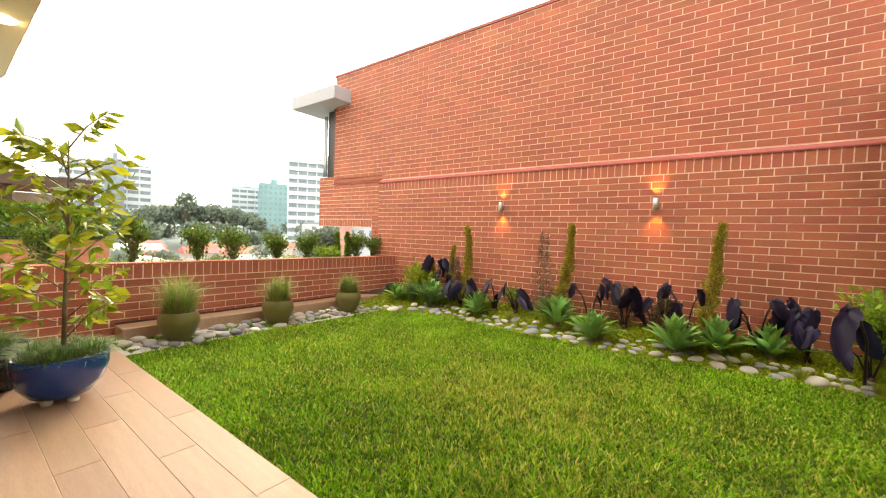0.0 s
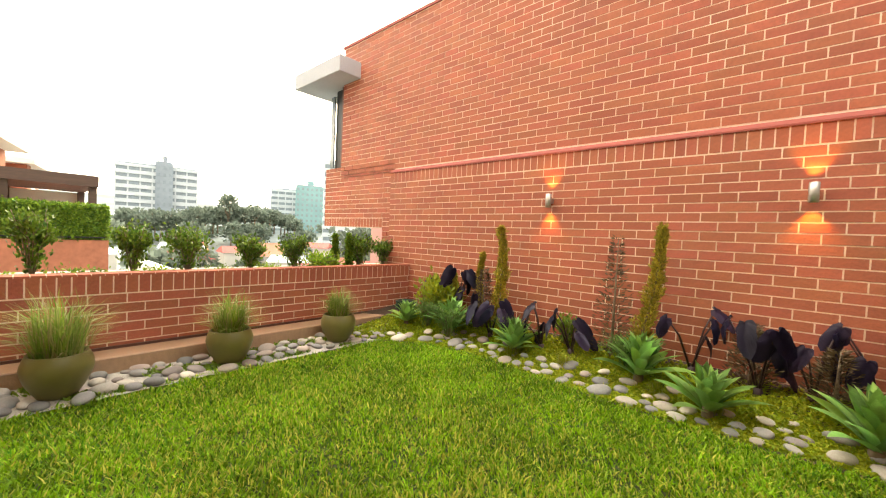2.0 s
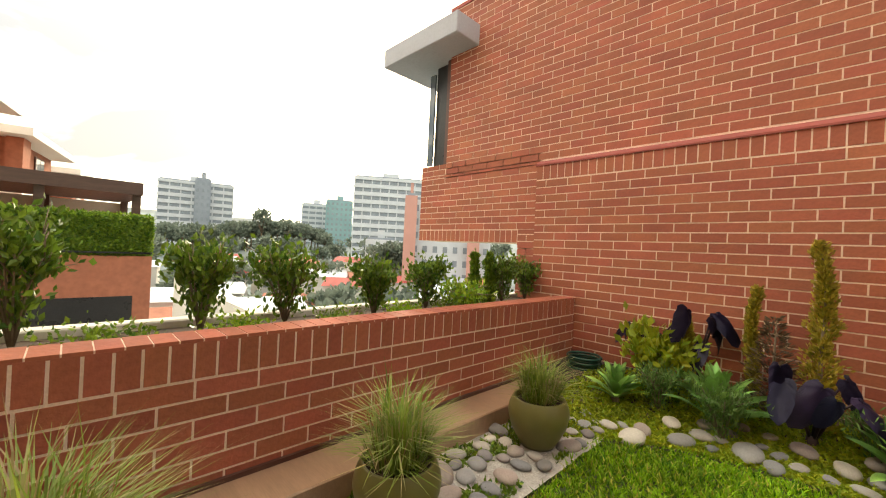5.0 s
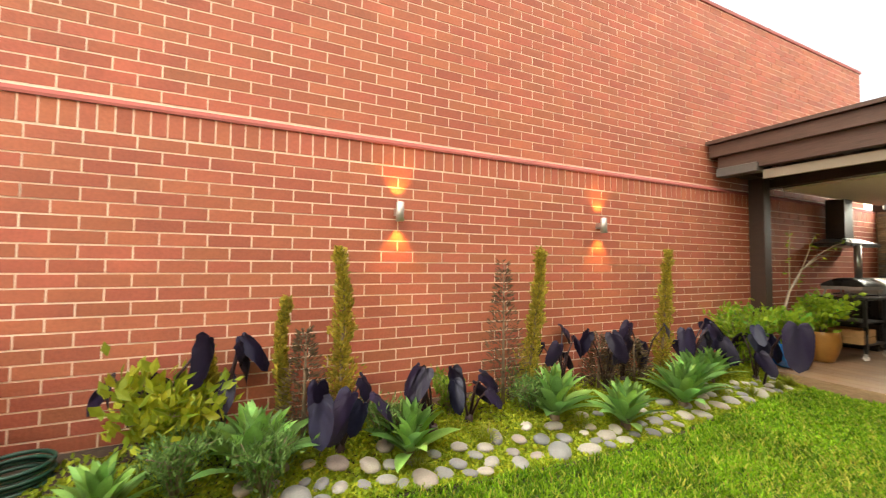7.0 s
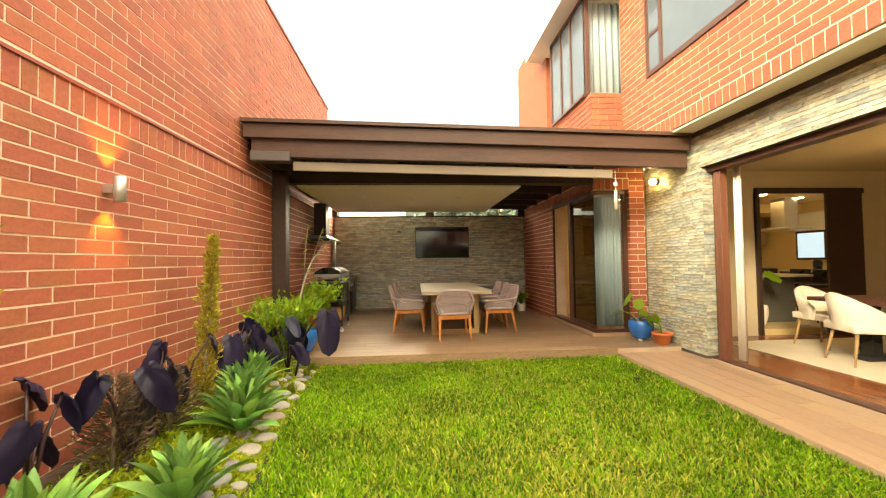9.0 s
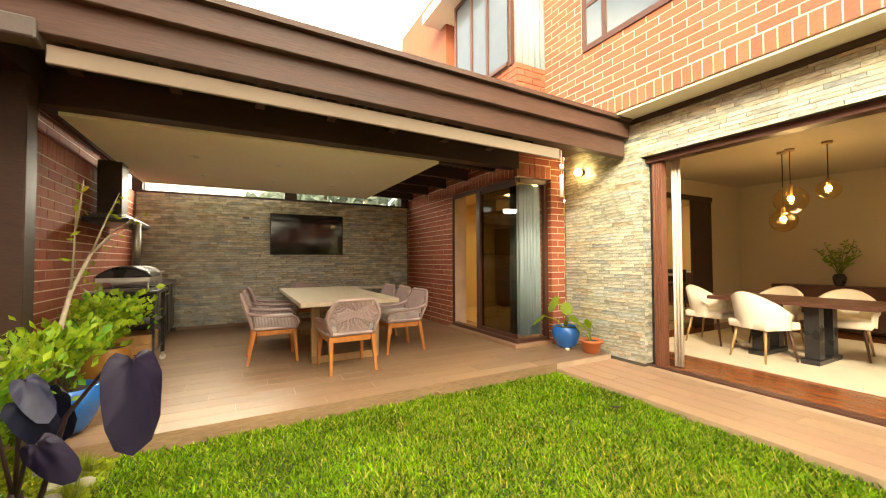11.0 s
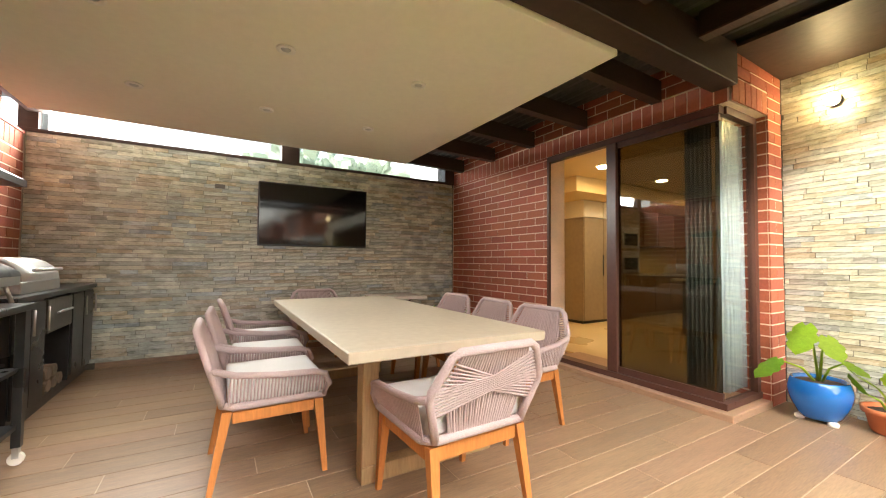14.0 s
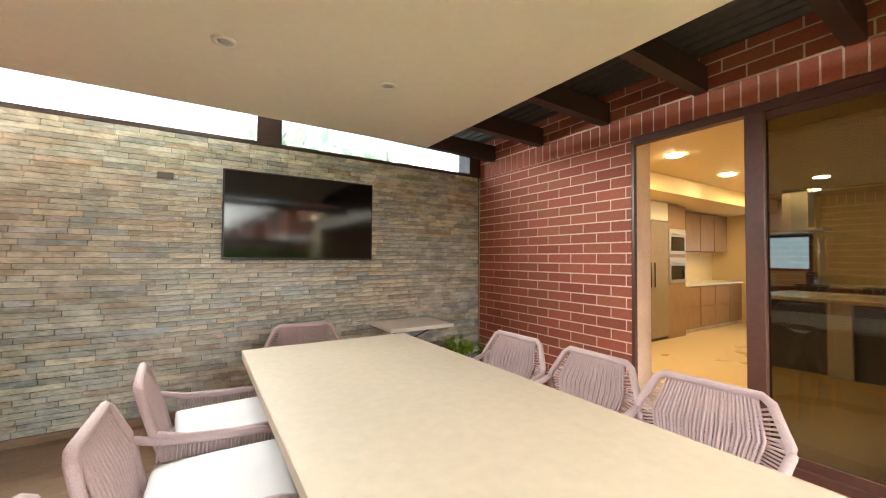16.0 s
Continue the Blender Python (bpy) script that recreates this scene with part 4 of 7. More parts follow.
def conifer(x, y, z, height, seed, mat=None, label="narrow golden-green column conifer", radius=0.150, wobble=0.03, lean=0.0):
    rng = np.random.default_rng(seed)
    c = thing("column_conifer", label, "conifer", pose(x, y, z), "column conifers")
    bend = [Vector((lean * k / 5 + wobble * math.sin(k * 1.4 + seed) * k / 5, wobble * math.cos(k + seed) * 0.5 * k / 5, height * k / 5)) for k in range(6)]
    part("trunk", tube(bmesh.new(), [Vector((0, 0, -0.05))] + bend, [0.018] + [0.016 - 0.002 * k for k in range(6)], 6), M_BARK, c)
    n = 3400
    t = rng.uniform(0.02, 1.02, n)
    k = np.clip(t * 5, 0, 4.999)
    i = k.astype(int)
    b = np.array([tuple(p) for p in bend])
    axis = b[i] * (1 - (k - i))[:, None] + b[i + 1] * (k - i)[:, None]
    a = rng.uniform(0, 2 * np.pi, n)
    bulge = 0.66 + 0.22 * np.sin(t * 31 + seed + 1.0 * np.sin(a + seed)) + 0.20 * np.sin(2 * a + t * 17 + seed)
    clump = rng.uniform(0.42, 1.45, (40, 5))[np.minimum((t * 40).astype(int), 39), (a * 0.795).astype(int) % 5]
    r = radius * clump * bulge * np.clip(1.08 - 0.92 * t, 0.14, 1) ** 0.85 * np.clip(0.55 + 3 * t, 0, 1) * rng.uniform(0.55, 1.1, n)
    p = axis + np.stack([np.cos(a) * r, np.sin(a) * r, rng.normal(0, 0.012, n)], 1)
    d = np.stack([np.cos(a), np.sin(a), rng.uniform(0.3, 2.0, n)], 1)
    leaves("crown", p + rng.normal(0, 0.010, (n, 3)), d, 0.040, mat or M_GOLD, c, rng, 0.5)
    return c


def shrub(name, label, category, x, y, z, height, spread, seed, mat, leaf=0.05, count=1200, slim=0.5, stems=7, droop=0.0, group="", trunk=0.0, bark=None, up=0.7):
    """Stems that fork from the base, with leaves set along their outer part."""
    rng = np.random.default_rng(seed)
    s = thing(name, label, category, pose(x, y, z), group)
    bm, tips = bmesh.new(), []
    base = Vector((0, 0, trunk))
    if trunk:
        tube(bm, ((0, 0, -0.04), (0.01, 0, trunk)), (0.014, 0.010), 6)
    for i in range(stems):
        az = 2 * math.pi * (i + rng.uniform(0, 0.7)) / stems
        r = spread * rng.uniform(0.35, 1.0)
        top = Vector((math.cos(az) * r, math.sin(az) * r, trunk + (height - trunk) * rng.uniform(0.62, 1.0)))
        mid = base + (top - base) * 0.5 + Vector((0, 0, (height - trunk) * 0.10))
        tube(bm, (base - Vector((0, 0, 0.03)), mid, top), (0.007, 0.005, 0.003), 5)
        tips.append((mid, top))
        tips.append((base + (mid - base) * 0.25, mid))
        for _ in range(3):
            q = mid + (top - mid) * rng.uniform(0, 0.7)
            e = q + Vector((rng.normal(0, 0.35) * spread, rng.normal(0, 0.35) * spread, rng.uniform(0.05, 0.3) * (height - trunk)))
            tube(bm, (q, (q + e) / 2 + Vector((0, 0, 0.01)), e), (0.004, 0.003, 0.002), 4)
            tips.append((q, e))
    part("woody_frame", bm, bark or M_BARK, s)
    k = rng.integers(0, len(tips), count)
    A, B = np.array([tuple(t[0]) for t in tips])[k], np.array([tuple(t[1]) for t in tips])[k]
    t = rng.uniform(0.05, 1.05, count)[:, None]
    p = A + (B - A) * t + rng.normal(0, 0.22 * spread, (count, 3)) * np.array([1, 1, 0.8])
    p[:, 2] = np.maximum(p[:, 2], 0.0)
    d = (B - A) / (np.linalg.norm(B - A, axis=1, keepdims=True) + 1e-6) * 0.6 + rng.normal(0, 0.6, (count, 3)) + np.array([0, 0, up - droop])
    leaves("foliage", p, d, leaf, mat, s, rng, slim)
    return s


def tuft(name, label, x, y, z, height, spread, count, seed, mat, dry=0.15, width=0.003, group="", parent=None):
    """Arching grass blades from one crown."""
    rng = np.random.default_rng(seed)
    t = parent or thing(name, label, "grass plant", pose(x, y, z), group)

    def spray(part_name, n, mat2, k):
        a = rng.uniform(0, 2 * np.pi, n)
        r0 = rng.uniform(0, 0.35, n) * spread
        out = rng.uniform(0.15, 1.0, n) ** 0.8 * spread * k
        h = height * rng.uniform(0.25, 1.0, n) * (1.12 - 0.55 * out / (spread * k))
        roots = np.stack([np.cos(a) * r0, np.sin(a) * r0, np.zeros(n)], 1)
        a2 = a + rng.normal(0, 0.7, n)
        tips = roots + np.stack([np.cos(a2) * out, np.sin(a2) * out, h], 1)
        bend = np.stack([-np.cos(a2) * out * 0.2, -np.sin(a2) * out * 0.2, h * 0.24], 1)
        ob = blades(part_name, roots, tips, rng.uniform(0.5, 1.2, n) * width, mat2, t, bend)
        ob["kind"] = "stuff"
        return ob
    spray("foliage", int(count * (1 - dry)), mat, 1.0)
    if dry:
        spray("dry_foliage", int(count * dry), M_DRYGRASS, 1.25)
    return t


def pot(name, label, x, y, z, profile, mat, soil_z, soil_r, group=""):
    p = thing(name, label, "plant pot", pose(x, y, z), group)
    part("body", lathe(bmesh.new(), profile, 40), mat, p)
    part("soil", lathe(bmesh.new(), ((soil_r, soil_z - 0.03), (soil_r, soil_z), (soil_r * 0.5, soil_z + 0.012)), 24), M_SOIL, p)
    return p


def round_pot(r, h, rim=0.85, foot=0.5, wall=0.02):
    """A bulging pot's profile, out and back in over the rim."""
    out = []
    for i in range(11):
        t = i / 10
        bulge = foot + (1 - foot) * math.sin(min(1, t * 1.35) * math.pi / 2) - (1 - rim) * max(0, (t - 0.72) / 0.28) ** 1.6
        out.append((r * bulge, h * t))
    top = out[-1][0]
    return out + [(top - wall * 0.3, h + 0.008), (top - wall, h), (top - wall, h * 0.82)]


grass_lawn()
planting_bed()
stone_border()

for i, (x, y, s) in enumerate(((-5.28, 5.02, 0.33), (-4.58, 5.22, 0.46), (-3.58, 5.18, 0.40), (-2.23, 5.22, 0.45), (-1.65, 4.98, 0.41), (-0.72, 5.08, 0.46), (-0.32, 5.24, 0.44), (0.17, 5.34, 0.38))):
    agave(x, y, s, 40 + i)
for i, (x, y, n, tall, leaf) in enumerate(((-5.22, 5.60, 3, 0.64, 0.24), (-4.80, 5.60, 3, 0.62, 0.24), (-4.04, 5.36, 4, 0.52, 0.25), (-3.32, 5.36, 2, 0.44, 0.23), (-2.98, 5.40, 3, 0.44, 0.23), (-1.86, 5.56, 3, 0.58, 0.22), (-1.36, 5.46, 4, 0.54, 0.23), (-1.02, 5.54, 3, 0.50, 0.22), (-0.66, 5.60, 3, 0.56, 0.20), (0.06, 5.54, 4, 0.60, 0.26), (0.48, 5.42, 3, 0.52, 0.25), (0.92, 5.26, 3, 0.60, 0.26))):
    taro(x, y, 60 + i, n, tall, leaf)
# one long leaf arching out over the stones towards the terrace edge
reach = thing("black_taro", "large black elephant ear leaf arching over the stones", "elephant ear", pose(0.86, 5.16, bed_z(0.86, 5.16)), "black elephant ears")
part("stalk", tube(bmesh.new(), ((0, 0, -0.02), (-0.03, -0.12, 0.48), (-0.14, -0.32, 0.76), (-0.22, -0.44, 0.79)), (0.015, 0.012, 0.009, 0.007), 7), M_EARSTEM, reach)
share("leaf", EAR, reach, pose(-0.22, -0.44, 0.79, 0, 0, 112) @ pose(0, 0, 0, -66) @ Matrix.Diagonal((0.34, 0.34, 0.34, 1)))
for i, (x, h, lean, fat) in enumerate(((-4.00, 1.36, -0.03, 0.125), (-2.33, 1.38, 0.20, 0.115), (-0.48, 1.42, 0.17, 0.115))):
    conifer(x, 5.50, bed_z(x, 5.50), h, 3 + i, radius=fat, lean=lean)
for x, h in ((-4.42, 0.95), (-4.88, 0.62)):
    conifer(x, 5.62, bed_z(x, 5.6), h, int(-x * 10), M_GOLD, "thin young column conifer", 0.042, 0.03)
for i, (x, h) in enumerate(((-4.28, 0.78), (-2.58, 1.26), (-1.42, 0.55), (-0.90, 0.45))):
    rng = np.random.default_rng(90 + i)
    s = thing("spiky_shrub", "brown spiky tiered shrub against the brick", "shrub", pose(x, 5.50, bed_z(x, 5.5)), "brown spiky shrubs")
    part("stem", tube(bmesh.new(), ((0, 0, -0.04), (0.01, 0, h)), (0.02, 0.004), 6), M_BARK, s)
    n = 1500
    t = rng.uniform(0.05, 1, n) ** 1.25
    a = rng.uniform(0, 2 * np.pi, n)
    tier = np.round(t * 17) / 17 + rng.normal(0, 0.012, n)
    p = np.stack([np.cos(a) * 0.02, np.sin(a) * 0.02, tier * h], 1)
    d = np.stack([np.cos(a), np.sin(a), rng.uniform(0.05, 0.9, n)], 1)
    leaves("foliage", p + d * (rng.uniform(0, 0.22, n) * np.clip(1.05 - tier, 0.06, 0.75))[:, None], d, 0.05, M_BROWNLEAF, s, rng, 0.22)
for i, (x, y, h, w, m, lab, leaf, n) in enumerate((
        (-5.05, 5.50, 0.52, 0.30, M_YELLOW, "yellow-green leafy shrub in the wall corner", 0.10, 1000),
        (-4.98, 5.16, 0.34, 0.18, M_ROSEMARY, "dense green needle-leaved bush", 0.05, 1500),
        (-4.52, 5.08, 0.40, 0.20, M_ROSEMARY, "dense green needle-leaved bush", 0.05, 1700),
        (-3.72, 5.36, 0.30, 0.20, M_ROSEMARY, "dense green needle-leaved bush", 0.05, 1200),
        (-2.36, 5.38, 0.30, 0.24, M_ROSEMARY, "dense green needle-leaved bush", 0.05, 1500),
        (-3.10, 5.55, 0.34, 0.16, M_GREEN, "small dark green shrub", 0.05, 500),
        (1.12, 5.52, 0.78, 0.34, M_LIME, "lime-green leafy shrub beside the terrace", 0.075, 1300),
        (1.25, 5.50, 0.34, 0.26, M_GREEN, "low dark green shrub", 0.06, 900))):
    shrub("bush", lab, "shrub", x, y, bed_z(x, y), h, w, 120 + i, m, leaf, n, 0.22 if m is M_ROSEMARY else 0.5, 9)
for i, (x, y) in enumerate(((-3.55, 5.10), (-2.95, 5.16), (-2.05, 5.10), (-1.60, 5.05), (-0.02, 5.12), (0.40, 5.05), (0.95, 5.05), (1.25, 5.08))):
    tuft("sedge", "small yellow-green sedge tuft by the stones", x, y, bed_z(x, y), 0.17, 0.13, 260, 140 + i, M_YELLOW, 0.1, 0.003, "sedge tufts")
# coiled green hose in the wall corner
bm = bmesh.new()
for k in range(5):
    r = 0.17 - 0.012 * (k % 2)
    tube(bm, [(-5.80 + r * math.cos(a * math.pi / 12), 5.50 + r * math.sin(a * math.pi / 12), 0.09 + 0.026 * k) for a in range(25)], 0.013, 6)
tagged(part("garden_hose", bm, material("hose_rubber", (0.01, 0.05, 0.035), 0.4, 0.1)), "coiled dark green garden hose in the wall corner", "hose")

# three olive pots with fountain grass
for i, (y, h, w) in enumerate(((1.47, 0.66, 0.44), (2.71, 0.54, 0.36), (3.98, 0.48, 0.32))):
    p = pot("olive_pot", "olive-green glazed pot on the gravel strip", -5.42, y, LAWN_Z + 0.03, round_pot(0.215, 0.33, 0.86, 0.55), M_OLIVE, 0.30, 0.165, "olive pots along the planter wall")
    tuft("fountain_grass", "arching fountain grass growing in an olive pot", -5.42, y, LAWN_Z + 0.33, h * 0.94, w, 620, 150 + i, M_FGRASS, 0.20, 0.0050, "fountain grasses")

# planter shrubs
for i, (y, h) in enumerate(((-1.2, 0.5), (-0.4, 0.62), (0.5, 0.52), (1.35, 0.6), (2.12, 0.50), (2.66, 0.47), (3.38, 0.40), (4.02, 0.42), (5.15, 0.45), (5.72, 0.42))):
    shrub("planter_shrub", "young glossy green shrub on a short stem in the planter", "shrub", -6.66 - 0.06 * (i % 2), y, 0.655, h * 1.16, 0.17 + 0.025 * (i % 3), 170 + i, M_PLANTER, 0.052, 1250, 0.55, 11, group="planter shrubs", trunk=0.03)
for i, (y, h) in enumerate(((4.72, 0.55), (4.98, 0.56))):
    conifer(-6.72, y, 0.655, h, 180 + i, M_GREEN, "small dark green column conifer in the planter", 0.06, 0.01)
shrub("planter_flower", "low leafy plant with yellow-green leaves in the planter", "plant", -6.60, 4.42, 0.655, 0.24, 0.26, 190, M_LIME, 0.05, 900, 0.55, 9)
for i in range(9):
    y = -0.8 + i * 0.62
    shrub("planter_groundcover", "low green groundcover in the planter soil", "plant", -6.50, y, 0.65, 0.09, 0.22, 195 + i, M_LIME if i % 2 else M_GREEN, 0.035, 420, 0.55, 7, group="planter groundcover")
# clipped hedge one step down, outside the curb
n = 14000
rng = np.random.default_rng(205)
p = np.stack([rng.uniform(-8.2, -7.3, n), rng.uniform(-7, 6.5, n), rng.uniform(0.0, 0.52, n)], 1)
d = rng.normal(0, 1, (n, 3)) + np.array([0, 0, 0.8])
lower = tagged(part("lower_planter", boxed(-8.4, -7.0, -3.0, -7.105, 6.5, 0.05), M_SOIL), "lower planter terrace with a clipped hedge", "planter", kind="structure")
leaves("hedge_leaves", p, d, 0.07, M_GREEN, lower, rng, 0.5)["kind"] = "stuff"


# a dry leaf on the lawn
bm = bmesh.new()
row = [bm.verts.new((0.045 * math.cos(a), 0.022 * math.sin(a), 0.008 * math.sin(2 * a))) for a in (0, 0.8, 1.6, 2.4, 3.14, 3.9, 4.7, 5.5)]
bm.faces.new(row)
bmesh.ops.solidify(bm, geom=list(bm.faces), thickness=0.002)
tagged(part("dry_leaf", bm, M_BROWNLEAF, at=pose(0.35, 1.25, LAWN_Z + 0.045, 8, 5, 30)), "brown dry leaf lying on the lawn", "leaf")


# ---- wall lamps ----
def wall_lamp(x):
    w = thing("wall_lamp", "brushed steel up-and-down wall lamp, lit orange, on the brick wall", "wall lamp", pose(x, 5.71, 1.785), "brick wall lamps")
    bm = bmesh.new()
    lathe(bm, ((0.032, -0.085), (0.036, -0.083), (0.036, 0.083), (0.032, 0.085)), 28)
    part("cylinder", bm, M_LAMPSTEEL, w)
    part("bracket", boxed(-0.03, 0.03, -0.03, 0.03, 0.088, 0.03), M_STEEL, w)
    for s in (1, -1):
        part("lens", lathe(bmesh.new(), ((0.03, 0.040 * s), (0.001, 0.042 * s)), 16), M_LAMP_WARM, w)
        lamp("wall_lamp_light", "SPOT", (x, 5.735, 1.785 + 0.10 * s), 5, (1.0, 0.40, 0.07), 0.02, (x, 5.775, 1.785 + 0.5 * s), 80)


wall_lamp(-3.505)
wall_lamp(-1.10)


# ---- dining table and rope chairs on the terrace ----
def dining_table():
    t = thing("dining_table", "long dining table with a pale cast concrete top on oak trestles", "table")
    part("tabletop", boxed(2.50, 2.455, 0.705, 5.05, 3.62, 0.76, bevel=0.005), M_TABLETOP, t)
    for x in (2.80, 4.66):
        for y in (2.62, 3.36):
            part("leg", boxed(x, y, 0.09, x + 0.09, y + 0.09, 0.703, bevel=0.004), M_OAK, t)
        part("foot_rail", boxed(x, 2.62, 0.0, x + 0.09, 3.45, 0.088, bevel=0.004), M_OAK, t)
        part("apron", boxed(x + 0.01, 2.712, 0.63, x + 0.08, 3.358, 0.70), M_OAK, t)
    return t


def rope_chair():
    """Faces +y, its base centre at the origin."""
    c = thing("rope_chair", "mauve rope-woven armchair on teak legs with a pale seat cushion", "chair", None, "rope chairs round the terrace table")

    def post(sx, y0, y1, x0, x1):
        bm = bmesh.new()
        lo = [bm.verts.new((sx * x0 + i * 0.013, y0 + j * 0.013, 0.0)) for i, j in ((-1, -1), (1, -1), (1, 1), (-1, 1))]
        hi = [bm.verts.new((sx * x1 + i * 0.023, y1 + j * 0.023, 0.40)) for i, j in ((-1, -1), (1, -1), (1, 1), (-1, 1))]
        for k in range(4):
            bm.faces.new((lo[k], lo[(k + 1) % 4], hi[(k + 1) % 4], hi[k]))
        bm.faces.new(lo[::-1])
        bm.faces.new(hi)
        part("leg", bm, M_TEAK, c)
    for sx in (-1, 1):
        post(sx, 0.265, 0.225, 0.262, 0.245)
        post(sx, -0.285, -0.215, 0.252, 0.235)
    bm = bmesh.new()
    box(bm, -0.222, 0.21, 0.335, 0.222, 0.24, 0.398, 0.004)
    box(bm, -0.212, -0.23, 0.335, 0.212, -0.20, 0.398, 0.004)
    box(bm, -0.258, -0.192, 0.337, -0.230, 0.202, 0.396, 0.004)
    box(bm, 0.230, -0.192, 0.337, 0.258, 0.202, 0.396, 0.004)
    part("seat_frame", bm, M_TEAK, c)
    bm = bmesh.new()
    box(bm, -0.255, -0.215, 0.43, 0.255, 0.262, 0.525, 0.030, 3)
    for v in bm.verts:
        if v.co.z > 0.50:
            v.co.z += 0.014 * math.cos(v.co.x * 5) * math.cos(v.co.y * 5)
    for f in bm.faces:
        f.smooth = True
    part("cushion", bm, M_CUSHION, c)

    def back_y(z):
        return -0.235 - 0.28 * (z - 0.42) - 0.06 * max(0.0, z - 0.60)

    def side_x(z):
        """Half width of the six-sided back at a height."""
        return 0.230 + 0.33 * (z - 0.42) if z < 0.63 else 0.299 - 0.50 * (z - 0.63)
    loop = [(s * side_x(z), back_y(z), z) for s, z in ((-1, 0.42), (-1, 0.52), (-1, 0.615), (-1, 0.645), (-1, 0.715), (-1, 0.780))]
    rail = [(-0.19, back_y(0.803), 0.803), (0.19, back_y(0.803), 0.803)]
    loop += rail + [(-x, y, z) for x, y, z in loop[::-1]]
    part("back_frame", tube(bmesh.new(), loop, 0.019, 8), M_ROPE, c)
    part("seat_rim", tube(bmesh.new(), [(-0.272, 0.25, 0.425), (-0.272, -0.19, 0.425), (-0.225, -0.235, 0.425), (0.225, -0.235, 0.425), (0.272, -0.19, 0.425), (0.272, 0.25, 0.425), (-0.272, 0.25, 0.425)], 0.020, 8), M_ROPE, c)
    for sx in (-1, 1):
        arm = [(sx * 0.274, 0.25, 0.425), (sx * 0.290, 0.276, 0.48), (sx * 0.300, 0.250, 0.540), (sx * 0.304, 0.19, 0.558), (sx * 0.304, 0.0, 0.566), (sx * 0.298, -0.18, 0.585), (sx * side_x(0.62), back_y(0.62), 0.62)]
        a = part("arm", tube(bmesh.new(), arm, 0.018, 8), M_ROPE, c)
        bm = bmesh.new()
        for k in range(30):
            t = k / 29
            y = 0.252 - t * 0.46
            tube(bm, ((sx * 0.274, y, 0.43), (sx * 0.301, y + 0.004, 0.530 + 0.032 * min(1, t * 5) + 0.05 * max(0, t - 0.55))), 0.0046, 5, False)
        part("arm_weave", bm, M_ROPE, a)
    bm = bmesh.new()
    for k in range(27):
        x = -0.165 + k * 0.33 / 26
        tube(bm, ((x * 0.98, -0.232, 0.43), (x * 1.30, back_y(0.64) + 0.012 + 0.004 * (k % 2), 0.64), (x * 1.04, back_y(0.80), 0.80)), 0.0072, 5, False)
    part("rope_back", bm, M_ROPE, c)
    bm = bmesh.new()
    for sx in (-1, 1):
        for k in range(9):
            hi, lo, mid = 0.630 + 0.017 * k, 0.530 + 0.015 * k, 0.612 + 0.008 * k
            tube(bm, ((sx * side_x(hi), back_y(hi), hi), (0, back_y(mid) - 0.012 - 0.004 * sx, mid), (-sx * side_x(lo), back_y(lo), lo)), 0.0052, 5, False)
    part("cross_weave", bm, M_ROPE, c, "ropes crossed behind the backrest")
    return c


dining_table()
chair = rope_chair()
chair.matrix_basis = pose(2.485, 3.11, 0.0, 0, 0, -88)
for x, y, a in ((3.32, 3.84, 180), (3.94, 3.80, 178), (4.56, 3.73, 183), (3.06, 2.26, 3), (3.68, 2.25, -2), (4.30, 2.27, 1), (5.22, 3.12, 90)):
    copy_thing(chair, pose(x, y, 0.0, 0, 0, a))


# ---- terrace fixtures ----
def television():
    t = thing("television", "large black flat television on the slate wall", "television", pose(6.21, 3.0, 1.745))
    part("panel", boxed(-0.085, -0.70, -0.405, -0.04, 0.70, 0.405, bevel=0.006), M_BLACK, t)
    part("screen", boxed(-0.089, -0.685, -0.385, -0.0855, 0.685, 0.39), M_BLACKGLOSS, t, "dark glossy screen")
    part("bracket", boxed(-0.04, -0.2, -0.15, 0.0, 0.2, 0.15), M_BLACK, t)


television()
shelf = thing("wall_shelf", "pale stone shelf board on iron brackets against the slate", "shelf", pose(6.2, 1.92, 0.635))
bm = bmesh.new()
box(bm, -0.55, -0.365, 0.0, 0.0, 0.365, 0.04, 0.012, 2)
part("board", bm, M_WHITE, shelf)
for y in (-0.2, 0.2):
    part("bracket", tube(bmesh.new(), ((0, y, -0.18), (-0.40, y, -0.004)), 0.010, 6), M_BLACK, shelf)
outlet = tagged(part("socket_plate", boxed(6.190, 4.06, 2.02, 6.202, 4.17, 2.07, bevel=0.003), M_AWNBOX), "small metal socket plate on the slate", "socket")
for x in (3.38, 4.49):
    for y in (2.86, 3.78, 4.69):
        d = thing("ceiling_spot", "small white recessed ceiling spot, unlit", "ceiling light", pose(x, y, 2.47), "terrace ceiling spots")
        part("ring", lathe(bmesh.new(), ((0.058, 0.0), (0.056, -0.010), (0.036, -0.011), (0.034, -0.001)), 24), M_WHITE, d)
        part("bulb", lathe(bmesh.new(), ((0.03, -0.001), (0.028, -0.008), (0.01, -0.012)), 16), M_STEEL, d)


